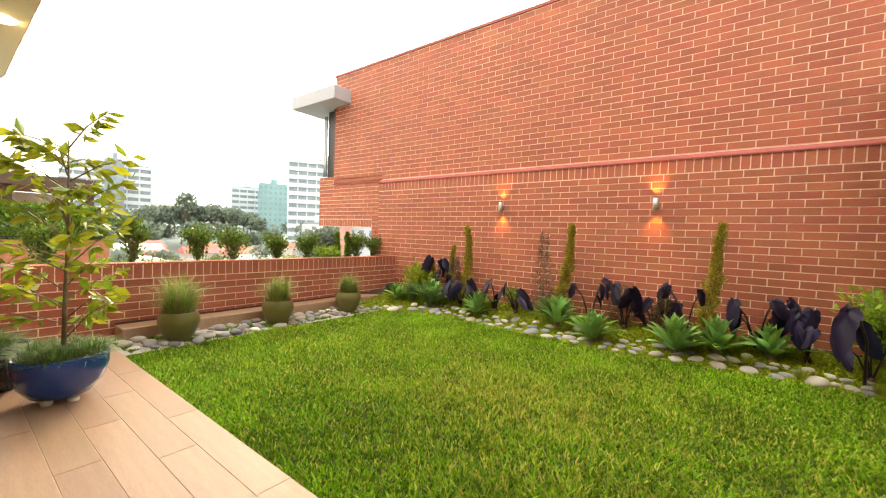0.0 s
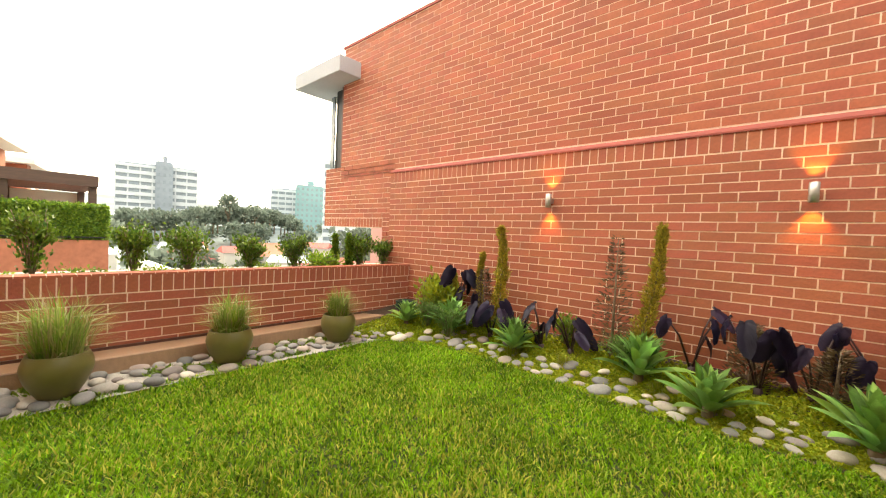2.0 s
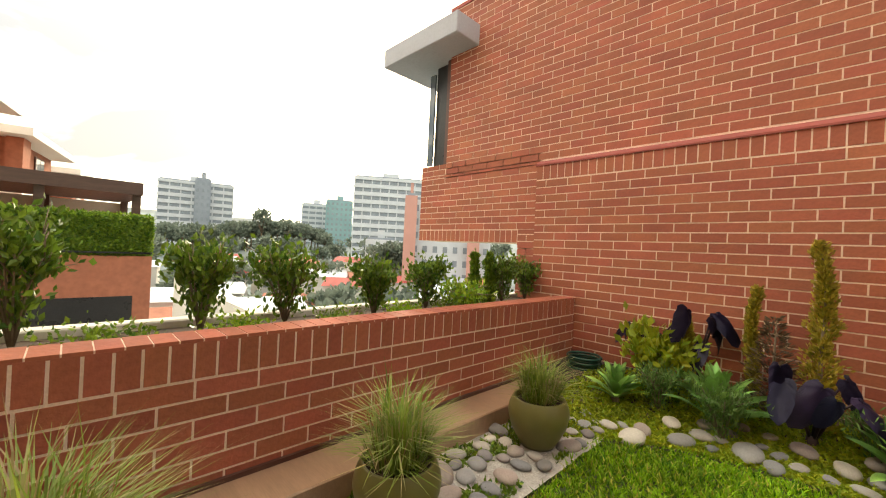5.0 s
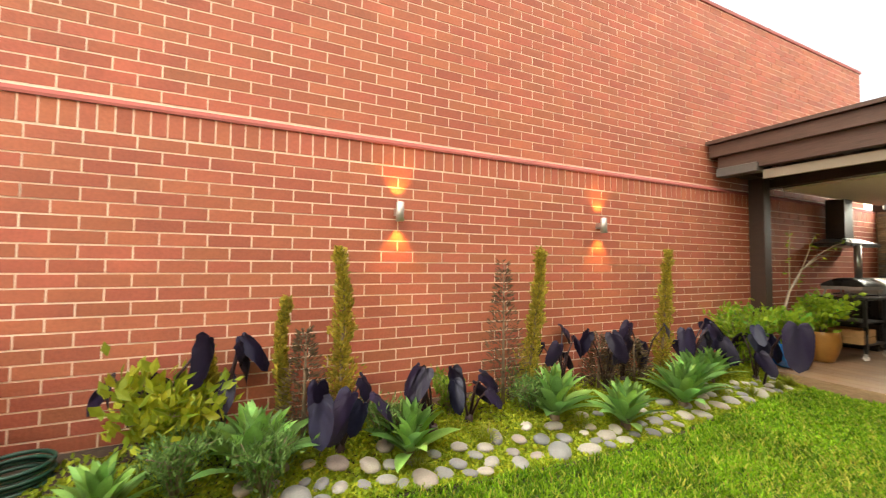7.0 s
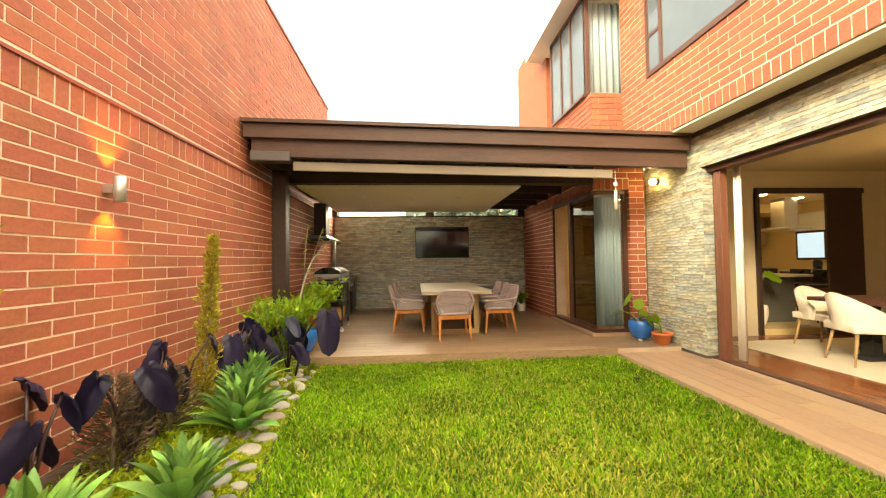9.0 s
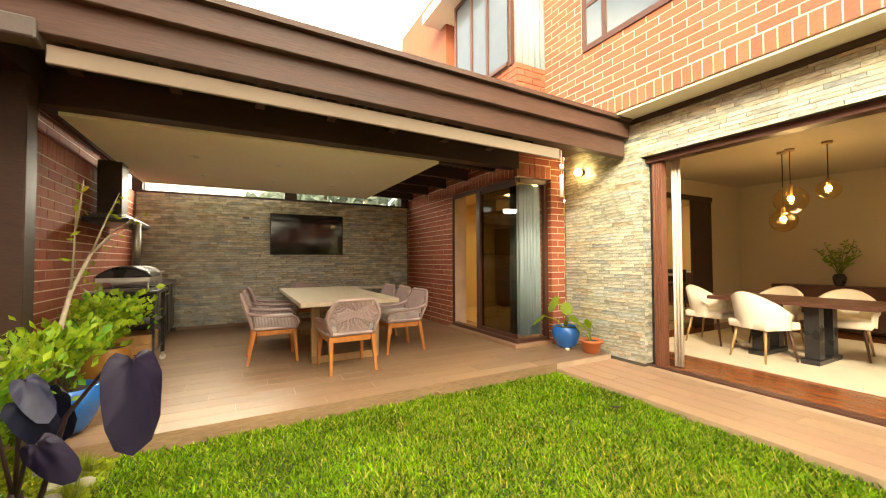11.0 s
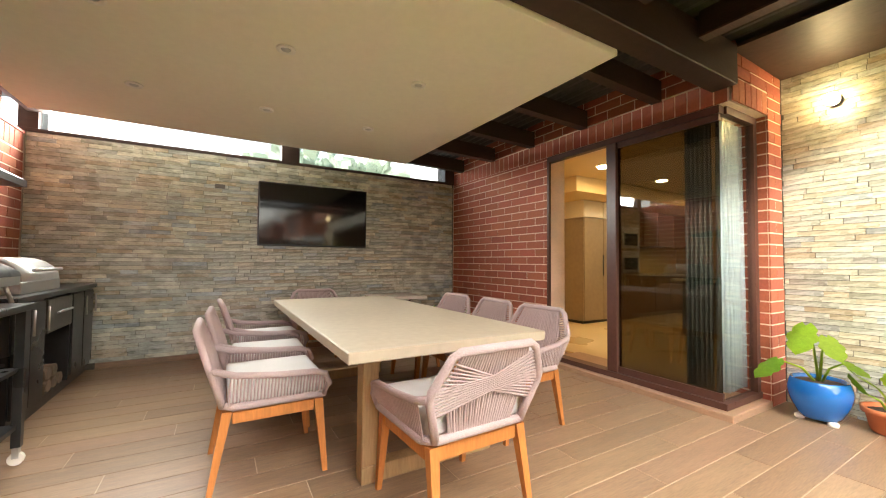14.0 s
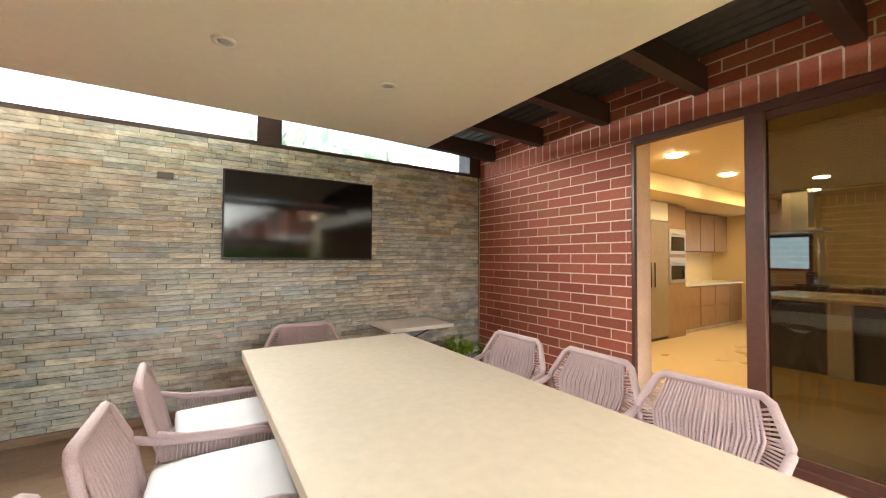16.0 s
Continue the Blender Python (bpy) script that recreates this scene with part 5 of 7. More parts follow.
def pizza_cart():
    c = thing("grill_cart", "black metal kitchen cart on casters with a slatted shelf", "cart", pose(3.62, 5.33, 0))
    for x in (-0.33, 0.33):
        for y in (-0.27, 0.27):
            part("post", boxed(x - 0.02, y - 0.02, 0.10, x + 0.02, y + 0.02, 0.86), M_BLACK, c)
            w = part("caster", tube(bmesh.new(), ((x - 0.012, y, 0.035), (x + 0.012, y, 0.035)), 0.035, 14), M_WHITE, c, "white caster wheel")
            part("fork", boxed(x - 0.018, y - 0.014, 0.04, x + 0.018, y + 0.014, 0.099), M_STEEL, w)
    part("top", boxed(-0.37, -0.31, 0.862, 0.37, 0.31, 0.90, bevel=0.004), M_BLACK, c)
    part("shelf", boxed(-0.33, -0.27, 0.20, 0.33, 0.27, 0.225), M_BLACK, c)
    part("shelf", boxed(-0.33, -0.27, 0.52, 0.33, 0.27, 0.54), M_BLACK, c)
    o = thing("pizza_oven", "steel-topped portable pizza oven with a tall chimney", "pizza oven", pose(3.74, 5.35, 0.90))
    bm = bmesh.new()
    rows = []
    for x in (-0.34, -0.2, 0.0, 0.2, 0.34):
        rows.append([bm.verts.new((x, 0.24 * math.cos(math.pi * k / 10), 0.15 + (0.13 if abs(x) < 0.3 else 0.09) * math.sin(math.pi * k / 10))) for k in range(11)])
    for a, b in zip(rows, rows[1:]):
        for k in range(10):
            bm.faces.new((a[k], a[k + 1], b[k + 1], b[k])).smooth = True
    bm.faces.new(rows[0])
    bm.faces.new(rows[-1][::-1])
    part("hood", bm, M_BLACK, o)
    part("body", boxed(-0.33, -0.235, 0.10, 0.33, 0.235, 0.15), M_STEEL, o)
    part("chimney", tube(bmesh.new(), ((0.27, 0.0, 0.26), (0.27, 0.0, 0.80)), 0.045, 20), M_STEEL, o)
    for x, y in ((-0.25, -0.2), (0.25, -0.2), (-0.25, 0.2), (0.25, 0.2)):
        part("foot", tube(bmesh.new(), ((x * 1.15, y * 1.1, 0.0), (x, y, 0.105)), 0.012, 6), M_STEEL, o)
    part("door", boxed(0.332, -0.14, 0.115, 0.345, 0.14, 0.22, bevel=0.004), M_STEEL, o)
    b = thing("wooden_crate", "raw wooden crate on the cart's lower shelf", "crate", pose(3.42, 5.30, 0.226))
    for k in range(2):
        part("board", boxed(-0.20, -0.24, 0.01 + k * 0.10, 0.20, -0.225, 0.10 + k * 0.10), M_CARDBOARD, b)
        part("board", boxed(-0.20, 0.225, 0.01 + k * 0.10, 0.20, 0.24, 0.10 + k * 0.10), M_CARDBOARD, b)
        part("side", boxed(-0.20, -0.224, 0.01 + k * 0.10, -0.185, 0.224, 0.10 + k * 0.10), M_CARDBOARD, b)
        part("side", boxed(0.185, -0.224, 0.01 + k * 0.10, 0.20, 0.224, 0.10 + k * 0.10), M_CARDBOARD, b)
    part("base", boxed(-0.2, -0.224, 0.0, 0.2, 0.224, 0.009), M_CARDBOARD, b)


pizza_cart()


def barbecue_counter():
    c = thing("barbecue_counter", "black outdoor kitchen counter with steel handles", "counter", pose(4.35, 5.22, 0))
    part("plinth", boxed(0.0, 0.05, 0.0, 1.82, 0.56, 0.08), M_BLACK, c)
    part("body", boxed(0.0, 0.02, 0.08, 0.55, 0.56, 0.86), M_BLACK, c)
    part("body", boxed(1.15, 0.02, 0.08, 1.82, 0.56, 0.86), M_BLACK, c)
    part("log_bay", boxed(0.55, 0.5, 0.08, 1.15, 0.56, 0.86), M_BLACK, c)
    part("drawer", boxed(0.57, 0.0, 0.58, 1.13, 0.5, 0.84, bevel=0.004), M_SLATE_BACK, c, "grey drawer front")
    part("handle", tube(bmesh.new(), ((0.68, -0.03, 0.73), (1.02, -0.03, 0.73)), 0.009, 8), M_STEEL, c)
    for x0, x1 in ((0.02, 0.27), (0.28, 0.53), (1.17, 1.48), (1.50, 1.80)):
        d = part("door", boxed(x0, 0.002, 0.12, x1, 0.019, 0.84, bevel=0.003), M_BLACK, c)
        part("handle", tube(bmesh.new(), ((x1 - 0.05, -0.03, 0.62), (x1 - 0.05, -0.03, 0.80)), 0.008, 8), M_STEEL, d)
    part("top", boxed(-0.02, -0.02, 0.861, 1.83, 0.565, 0.90, bevel=0.004), M_BLACK, c)
    for i in range(7):
        lx, lz = 0.66 + 0.13 * (i % 4), 0.135 + 0.10 * (i // 4)
        tagged(part("fire_log", tube(bmesh.new(), ((4.35 + lx, 5.26, lz), (4.35 + lx + 0.02, 5.62, lz)), 0.048, 9), M_BARK), "split firewood log in the counter's open bay", "log", "firewood logs")
    g = thing("gas_grill", "steel gas grill with a rounded lid on the counter", "grill", pose(5.0, 5.5, 0.90))
    part("tray", boxed(-0.38, -0.22, 0.0, 0.38, 0.24, 0.09, bevel=0.006), M_STEEL, g)
    bm, rows = bmesh.new(), []
    for x in (-0.36, 0.36):
        rows.append([bm.verts.new((x, 0.22 * math.cos(math.pi * k / 10), 0.092 + 0.17 * math.sin(math.pi * k / 10))) for k in range(11)])
    for k in range(10):
        bm.faces.new((rows[0][k], rows[0][k + 1], rows[1][k + 1], rows[1][k])).smooth = True
    bm.faces.new(rows[0])
    bm.faces.new(rows[1][::-1])
    part("lid", bm, M_STEEL, g)
    part("handle", tube(bmesh.new(), ((-0.28, -0.25, 0.17), (0.28, -0.25, 0.17)), 0.012, 8), M_STEEL, g)
    h = thing("extractor_hood", "dark metal extractor hood and duct on the brick wall", "hood", pose(4.25, 5.55, 1.68))
    bm = bmesh.new()
    lo = [bm.verts.new(p) for p in ((-0.62, -0.20, 0), (0.62, -0.20, 0), (0.62, 0.22, 0), (-0.62, 0.22, 0))]
    mi = [bm.verts.new((v.co.x, v.co.y, 0.05)) for v in lo]
    hi = [bm.verts.new(p) for p in ((-0.2, -0.06, 0.14), (0.2, -0.06, 0.14), (0.2, 0.22, 0.14), (-0.2, 0.22, 0.14))]
    for a, b in ((lo, mi), (mi, hi)):
        for k in range(4):
            bm.faces.new((a[k], a[(k + 1) % 4], b[(k + 1) % 4], b[k]))
    bm.faces.new(lo[::-1])
    bm.faces.new(hi)
    part("canopy", bm, M_BLACK, h)
    part("duct", boxed(-0.15, -0.03, 0.141, 0.15, 0.21, 0.80), M_DARKWOOD, h)


barbecue_counter()

# terrace pots
p = pot("blue_pot", "bright blue glazed pot on white feet beside the slate wall", 1.93, 0.22, 0.03, round_pot(0.185, 0.27, 0.9, 0.62), M_BLUE2, 0.25, 0.15)
for a in (0.4, 2.5, 4.6):
    part("foot", lathe(bmesh.new(), ((0.03, -0.03), (0.034, -0.01), (0.02, 0.002)), 12, (0.11 * math.cos(a), 0.11 * math.sin(a), 0)), M_WHITE, p, "white pot foot")


def monstera_leaf(mat):
    bm = bmesh.new()
    c0 = [bm.verts.new((0, 0.1 * i, 0.03 * math.sin(i * 0.6))) for i in range(11)]
    for s in (-1, 1):
        prev = None
        for i in range(11):
            t = i / 10
            w = 0.42 * math.sin(math.pi * min(1, t * 0.94 + 0.06)) ** 0.7 * (1 if i % 3 else 0.8)
            v = bm.verts.new((s * w, 0.1 * i - 0.12 * (1 - t), -0.10 * w))
            if prev:
                f = (c0[i - 1], c0[i], v, prev) if s > 0 else (c0[i], c0[i - 1], prev, v)
                bm.faces.new(f).smooth = True
            prev = v
    bmesh.ops.solidify(bm, geom=list(bm.faces), thickness=0.004)
    return mesh_of("leaf", bm, mat)


BROAD = monstera_leaf(M_LIME)


def broadleaf(x, y, z, spec, label):
    """Stalks (dx, dy, height) with one broad leaf each."""
    t = thing("broadleaf_plant", label, "plant", pose(x, y, z))
    for i, (dx, dy, h, L, tilt) in enumerate(spec):
        part("stalk", tube(bmesh.new(), ((0, 0, -0.02), (dx * 0.4, dy * 0.4, h * 0.65), (dx, dy, h)), (0.010, 0.008, 0.006), 6), M_LIME, t)
        head = math.degrees(math.atan2(dy, dx)) - 90
        share("leaf", BROAD, t, pose(dx, dy, h, 0, 0, head) @ pose(0, 0, 0, tilt) @ Matrix.Diagonal((L, L, L, 1)))


broadleaf(1.93, 0.22, 0.27, ((-0.06, 0.05, 0.36, 0.20, -50), (0.16, 0.26, 0.18, 0.22, -40), (0.03, 0.14, 0.44, 0.24, -60), (-0.16, 0.05, 0.20, 0.15, -30)), "broad green leaves on tall stalks in the blue pot")
p = pot("terracotta_pot", "small ribbed terracotta pot beside the slate wall", 1.60, 0.10, 0.0, ((0.085, 0.0), (0.10, 0.015), (0.125, 0.13), (0.145, 0.135), (0.148, 0.17), (0.13, 0.17), (0.12, 0.13)), M_TERRA, 0.145, 0.12)
broadleaf(1.60, 0.10, 0.14, ((0.05, 0.03, 0.16, 0.20, 38), (0.10, 0.08, 0.12, 0.16, 55), (-0.02, 0.06, 0.20, 0.14, 60)), "upright green leaf in a terracotta pot")

pot("blue_pot", "bright blue glazed pot at the terrace edge", 1.72, 5.30, 0.03, round_pot(0.20, 0.30, 0.9, 0.6), M_BLUE2, 0.27, 0.16)
shrub("potted_shrub", "bright green leafy shrub in a blue pot", "plant", 1.72, 5.30, 0.30, 0.42, 0.24, 231, M_LIME, 0.085, 520, 0.62, 8)
# small bare tree leaning out of the pot
rng = np.random.default_rng(233)
tree = thing("small_tree", "small pale-barked tree with sparse yellowing leaves in a pot", "tree", pose(1.85, 5.42, 0.28))
trunk = [Vector((0, 0, -0.05)), Vector((0.03, -0.01, 0.35)), Vector((0.12, -0.06, 0.72)), Vector((0.26, -0.14, 1.02)), Vector((0.46, -0.24, 1.22))]
bm = tube(bmesh.new(), trunk, (0.026, 0.022, 0.017, 0.012, 0.007), 7)
ends = []
for a, b in (((0.12, -0.06, 0.72), (-0.02, -0.12, 1.36)), ((0.26, -0.14, 1.02), (0.22, -0.32, 1.52)), ((0.26, -0.14, 1.02), (0.66, -0.30, 1.26)), ((0.12, -0.06, 0.72), (0.42, -0.10, 0.96)), ((-0.02, -0.12, 1.2), (-0.16, -0.2, 1.55)), ((0.46, -0.24, 1.22), (0.72, -0.42, 1.40))):
    a, b = Vector(a), Vector(b)
    tube(bm, (a, (a + b) / 2 + Vector((0.02, 0, 0.03)), b), (0.010, 0.007, 0.003), 5)
    ends.append((a, b))
part("limb_frame", bm, M_PALEBARK, tree)
pts = np.array([tuple(a + (b - a) * rng.uniform(0.3, 1.0)) for a, b in ends for _ in range(9)]) + rng.normal(0, 0.02, (54, 3))
leaves("foliage", pts, rng.normal(0, 1, (54, 3)) + [0, 0, 0.2], 0.065, M_YELLOW, tree, rng, 0.4)
pot("ochre_pot", "tall ochre glazed pot on the terrace", 2.72, 5.32, 0.0, round_pot(0.20, 0.42, 0.95, 0.62), M_OCHRE, 0.39, 0.17)
shrub("potted_herb", "lush bright green herb with round leaves in an ochre pot", "plant", 2.72, 5.32, 0.39, 0.48, 0.30, 235, M_LIME, 0.075, 900, 0.75, 10)
pot("white_pot", "small white square-shouldered pot by the back corner", 5.55, 1.10, 0.0, round_pot(0.11, 0.18, 0.97, 0.9), M_WHITE, 0.16, 0.09)
shrub("potted_fern", "small green fern in a white pot", "plant", 5.55, 1.10, 0.16, 0.26, 0.16, 237, M_GREEN, 0.08, 260, 0.35, 9)
pot("terracotta_pot", "small terracotta pot by the back corner", 5.75, 1.42, 0.0, round_pot(0.10, 0.17, 0.98, 0.75), M_TERRA, 0.15, 0.08)
shrub("potted_fern", "small green plant in a terracotta pot", "plant", 5.75, 1.42, 0.15, 0.30, 0.14, 239, M_LIME, 0.08, 220, 0.4, 8)
# lantern on the slate wall and the hanging string of shells
lan = thing("wall_lantern", "round lit wall lamp on the slate under the beam", "wall lamp", pose(1.88, -0.09, 2.46))
part("plate", lathe(bmesh.new(), ((0.05, 0.0), (0.05, 0.02), (0.02, 0.03)), 16), M_BLACK, lan, at=pose(0, 0, 0, -90))
bm = bmesh.new()
bmesh.ops.create_uvsphere(bm, u_segments=16, v_segments=10, radius=0.05)
part("bulb", bm, M_LAMP_WARM, lan, at=pose(0, 0.08, 0))
lamp("lantern_light", "POINT", (1.88, 0.08, 2.46), 0.12, (1.0, 0.72, 0.25), 0.05)
chime = thing("wind_chime", "pale wind chime hanging from the awning end", "wind chime", pose(1.27, 0.93, 2.40))
part("cord", tube(bmesh.new(), ((0, 0, 0.1), (0, 0, -0.34)), 0.004, 5), M_WHITE, chime)
for z, r, h in ((-0.10, 0.026, 0.06), (-0.32, 0.022, 0.26)):
    part("pipe", tube(bmesh.new(), ((0, 0, z - h / 2), (0, 0, z + h / 2)), r, 10), M_MARBLE, chime)

# big blue bowl with a young tree, on the walkway
bowl = pot("blue_bowl", "wide cobalt-blue glazed bowl planter on white feet", -4.14, 0.29, WALK_Z + 0.035, ((0.11, 0.0), (0.17, 0.02), (0.24, 0.11), (0.272, 0.22), (0.275, 0.305), (0.27, 0.315), (0.255, 0.305), (0.245, 0.25)), M_BLUE, 0.27, 0.25)
for a in (0.5, 2.2, 3.9, 5.4):
    part("foot", lathe(bmesh.new(), ((0.032, -0.035), (0.036, -0.01), (0.02, 0.004)), 12, (0.11 * math.cos(a), 0.11 * math.sin(a), 0)), M_WHITE, bowl, "white pot foot")
for i, (dx, dy) in enumerate(((-0.14, 0.08), (0.13, 0.11), (0.0, -0.13), (-0.1, -0.1), (0.15, -0.05), (0.02, 0.16))):
    tuft("rosemary", "soft grey-green herb tuft spilling over the blue bowl", -4.14 + dx, 0.29 + dy, WALK_Z + 0.30, 0.19, 0.24, 420, 250 + i, M_ROSEMARY, 0.1, 0.003, "bowl herbs")
rng = np.random.default_rng(257)
tree = thing("young_tree", "slender young tree with bright green leaves in the blue bowl", "tree", pose(-4.14, 0.30, WALK_Z + 0.30))
bm = tube(bmesh.new(), ((0, 0, -0.1), (0.01, 0.01, 0.5), (-0.01, 0.03, 1.0), (0.02, 0.02, 1.60)), (0.017, 0.014, 0.010, 0.004), 7)
P, D = [], []
for i in range(30):
    z = 0.16 + 1.38 * i / 29
    a = i * 2.4 + rng.uniform(-0.4, 0.4)
    L = (0.58 - 0.20 * (z - 0.4)) * rng.uniform(0.6, 1.0)
    st = Vector((0, 0.02, z))
    en = st + Vector((math.cos(a) * L, math.sin(a) * L, 0.42 * L + rng.uniform(-0.08, 0.2)))
    tube(bm, (st, (st + en) / 2 + Vector((0, 0, 0.03)), en), (0.006, 0.004, 0.002), 5)
    for k in range(17):
        t = rng.uniform(0.3, 1.05)
        P.append(tuple(st + (en - st) * t))
        w = (en - st).normalized()
        D.append((w.x * 0.7 + rng.normal(0, 0.6), w.y * 0.7 + rng.normal(0, 0.6), rng.normal(-0.1, 0.35)))
part("limb_frame", bm, M_BARK, tree)
leaves("foliage", P, D, 0.125, M_YELLOW, tree, rng, 0.42)
# second dark pot behind the bowl
pot("dark_pot", "dark grey pot beside the blue bowl", -4.72, -0.02, WALK_Z, round_pot(0.24, 0.34, 0.95, 0.6), M_BLACK, 0.31, 0.2)
tuft("rosemary", "soft grey-green herb tuft in a dark pot", -4.72, -0.02, WALK_Z + 0.30, 0.24, 0.30, 600, 261, M_ROSEMARY, 0.1, 0.003)
eave = tagged(part("soffit_lamp", lathe(bmesh.new(), ((0.09, 0.0), (0.085, -0.012), (0.05, -0.014)), 24), M_LAMP_WARM, at=pose(-5.3, 0.08, 2.958)), "round lamp in the soffit, lit", "ceiling light")


# ---- dining room inside ----
tagged(part("rug", boxed(-3.2, -4.2, -0.054, 1.80, -1.05, -0.042, bevel=0.004), M_RUG), "large cream rug on the timber floor", "rug")


def indoor_table():
    t = thing("indoor_table", "dark wooden dining table on black loop legs", "table", pose(0.15, -2.14, -0.042))
    part("tabletop", boxed(-0.72, -0.46, 0.70, 0.95, 0.46, 0.75, bevel=0.006), M_FRAME, t)
    for x in (-0.12, 0.42):
        for y in (-0.2, 0.2):
            part("leg", boxed(x - 0.07, y - 0.07, 0.06, x + 0.07, y + 0.07, 0.70), M_BLACK, t)
        part("foot", boxed(x - 0.09, -0.34, 0.0, x + 0.09, 0.34, 0.059, bevel=0.006), M_BLACK, t)


def shell_chair():
    """Upholstered tub chair, facing +y."""
    c = thing("shell_chair", "off-white upholstered tub chair on dark tapered legs", "chair", None, "indoor dining chairs")
    for sx in (-1, 1):
        for y0, y1 in ((0.24, 0.18), (-0.24, -0.17)):
            part("leg", tube(bmesh.new(), ((sx * 0.23, y0, 0), (sx * 0.18, y1, 0.40)), (0.011, 0.02), 8), M_OAK if y0 < 0 else M_FRAME, c)
    bm = bmesh.new()
    box(bm, -0.26, -0.24, 0.39, 0.26, 0.27, 0.49, 0.04, 3)
    for f in bm.faces:
        f.smooth = True
    part("seat", bm, M_CLOTH, c)
    bm, rows = bmesh.new(), []
    for k in range(19):
        a = math.pi * (k / 18) + math.pi
        e = abs(k - 9) / 9
        x, y = 0.285 * math.cos(a), 0.27 * math.sin(a) + 0.02 + (0.16 * max(0, e - 0.6))
        h = 0.86 - 0.26 * e ** 1.8
        row = []
        for d, z in ((0, 0.40), (0.012, 0.55), (0.03, h - 0.02), (0.0, h), (-0.045, h - 0.02), (-0.05, 0.55), (-0.05, 0.42)):
            n = Vector((math.cos(a), math.sin(a)))
            row.append(bm.verts.new((x + n.x * (d + 0.05 * max(0, z - 0.55)), y + n.y * (d + 0.12 * max(0, z - 0.55)), z)))
        rows.append(row)
    for a, b in zip(rows, rows[1:]):
        for k in range(6):
            bm.faces.new((a[k], a[k + 1], b[k + 1], b[k])).smooth = True
    bm.faces.new(rows[0])
    bm.faces.new(rows[-1][::-1])
    part("backrest", bm, M_CLOTH, c)
    return c


indoor_table()
tub = shell_chair()
tub.matrix_basis = pose(0.44, -1.66, -0.042, 0, 0, 163)
for x, y, a in ((-0.02, -2.72, 10), (0.72, -2.76, -4), (1.30, -2.16, 92), (-0.86, -2.2, -88)):
    copy_thing(tub, pose(x, y, -0.042, 0, 0, a))
for x, y, z, r in ((0.38, -2.4, 2.02, 0.19), (0.50, -2.5, 1.76, 0.16), (0.0, -2.4, 2.10, 0.125)):
    p = thing("pendant_lamp", "amber glass globe pendant lamp, lit, over the dining table", "pendant lamp", pose(x, y, z), "dining pendants")
    part("canopy", tube(bmesh.new(), ((0, 0, 2.718 - z), (0, 0, 2.69 - z)), 0.055, 16), M_OAK, p)
    part("cord", tube(bmesh.new(), ((0, 0, 2.69 - z), (0, 0, r)), 0.006, 6), M_BLACK, p)
    part("socket", tube(bmesh.new(), ((0, 0, r + 0.02), (0, 0, 0.07)), 0.022, 10), M_OAK, p)
    bm = bmesh.new()
    bmesh.ops.create_uvsphere(bm, u_segments=28, v_segments=16, radius=r)
    for f in bm.faces:
        f.smooth = True
    part("globe", bm, M_PENDANT, p).visible_shadow = False
    bm = bmesh.new()
    bmesh.ops.create_uvsphere(bm, u_segments=12, v_segments=8, radius=0.035)
    part("bulb", bm, M_LAMP_WARM, p, at=pose(0, 0, 0.02))
bm = bmesh.new()
vase = thing("vase_plant", "dark zamioculcas plant in a vase on a sideboard", "plant", pose(0.6, -4.75, 0.75))
part("vase", lathe(bmesh.new(), round_pot(0.09, 0.2, 0.7, 0.6), 20), M_BLACK, vase)
rng = np.random.default_rng(270)
P, D = [], []
for i in range(9):
    a, h = i * 0.7, rng.uniform(0.3, 0.55)
    e = Vector((math.cos(a) * 0.28, math.sin(a) * 0.2, 0.2 + h))
    tube(bm, ((0, 0, 0.18), e * 0.5 + Vector((0, 0, 0.15)), e), (0.008, 0.006, 0.004), 5)
    for k in range(16):
        t = 0.25 + 0.75 * k / 16
        P.append((e.x * t, e.y * t, 0.18 + (e.z - 0.18) * t + 0.04))
        D.append((rng.normal(), rng.normal(), 0.6))
part("stalk_frame", bm, M_GREEN, vase)
leaves("foliage", P, D, 0.09, M_GREEN, vase, rng, 0.4)
side = thing("sideboard", "dark wooden sideboard against the beige wall", "sideboard", pose(0.6, -4.85, -0.055))
part("body", boxed(-0.9, -0.22, 0.12, 0.9, 0.22, 0.805, bevel=0.005), M_FRAME, side)
for x in (-0.8, 0.8):
    for y in (-0.15, 0.15):
        part("leg", tube(bmesh.new(), ((x, y, 0), (x, y, 0.12)), 0.018, 8), M_BLACK, side)
pot("floor_pot", "white floor pot in the kitchen passage", 2.70, -2.45, 0.02, round_pot(0.17, 0.36, 0.95, 0.7), M_WHITE, 0.33, 0.14)
broadleaf(2.70, -2.45, 0.35, ((-0.2, 0.2, 0.95, 0.30, -30), (-0.25, 0.0, 0.65, 0.30, -40), (-0.1, 0.3, 0.6, 0.28, -45), (0.1, 0.2, 1.1, 0.28, -20)), "large fiddle-shaped green leaves in a floor pot")


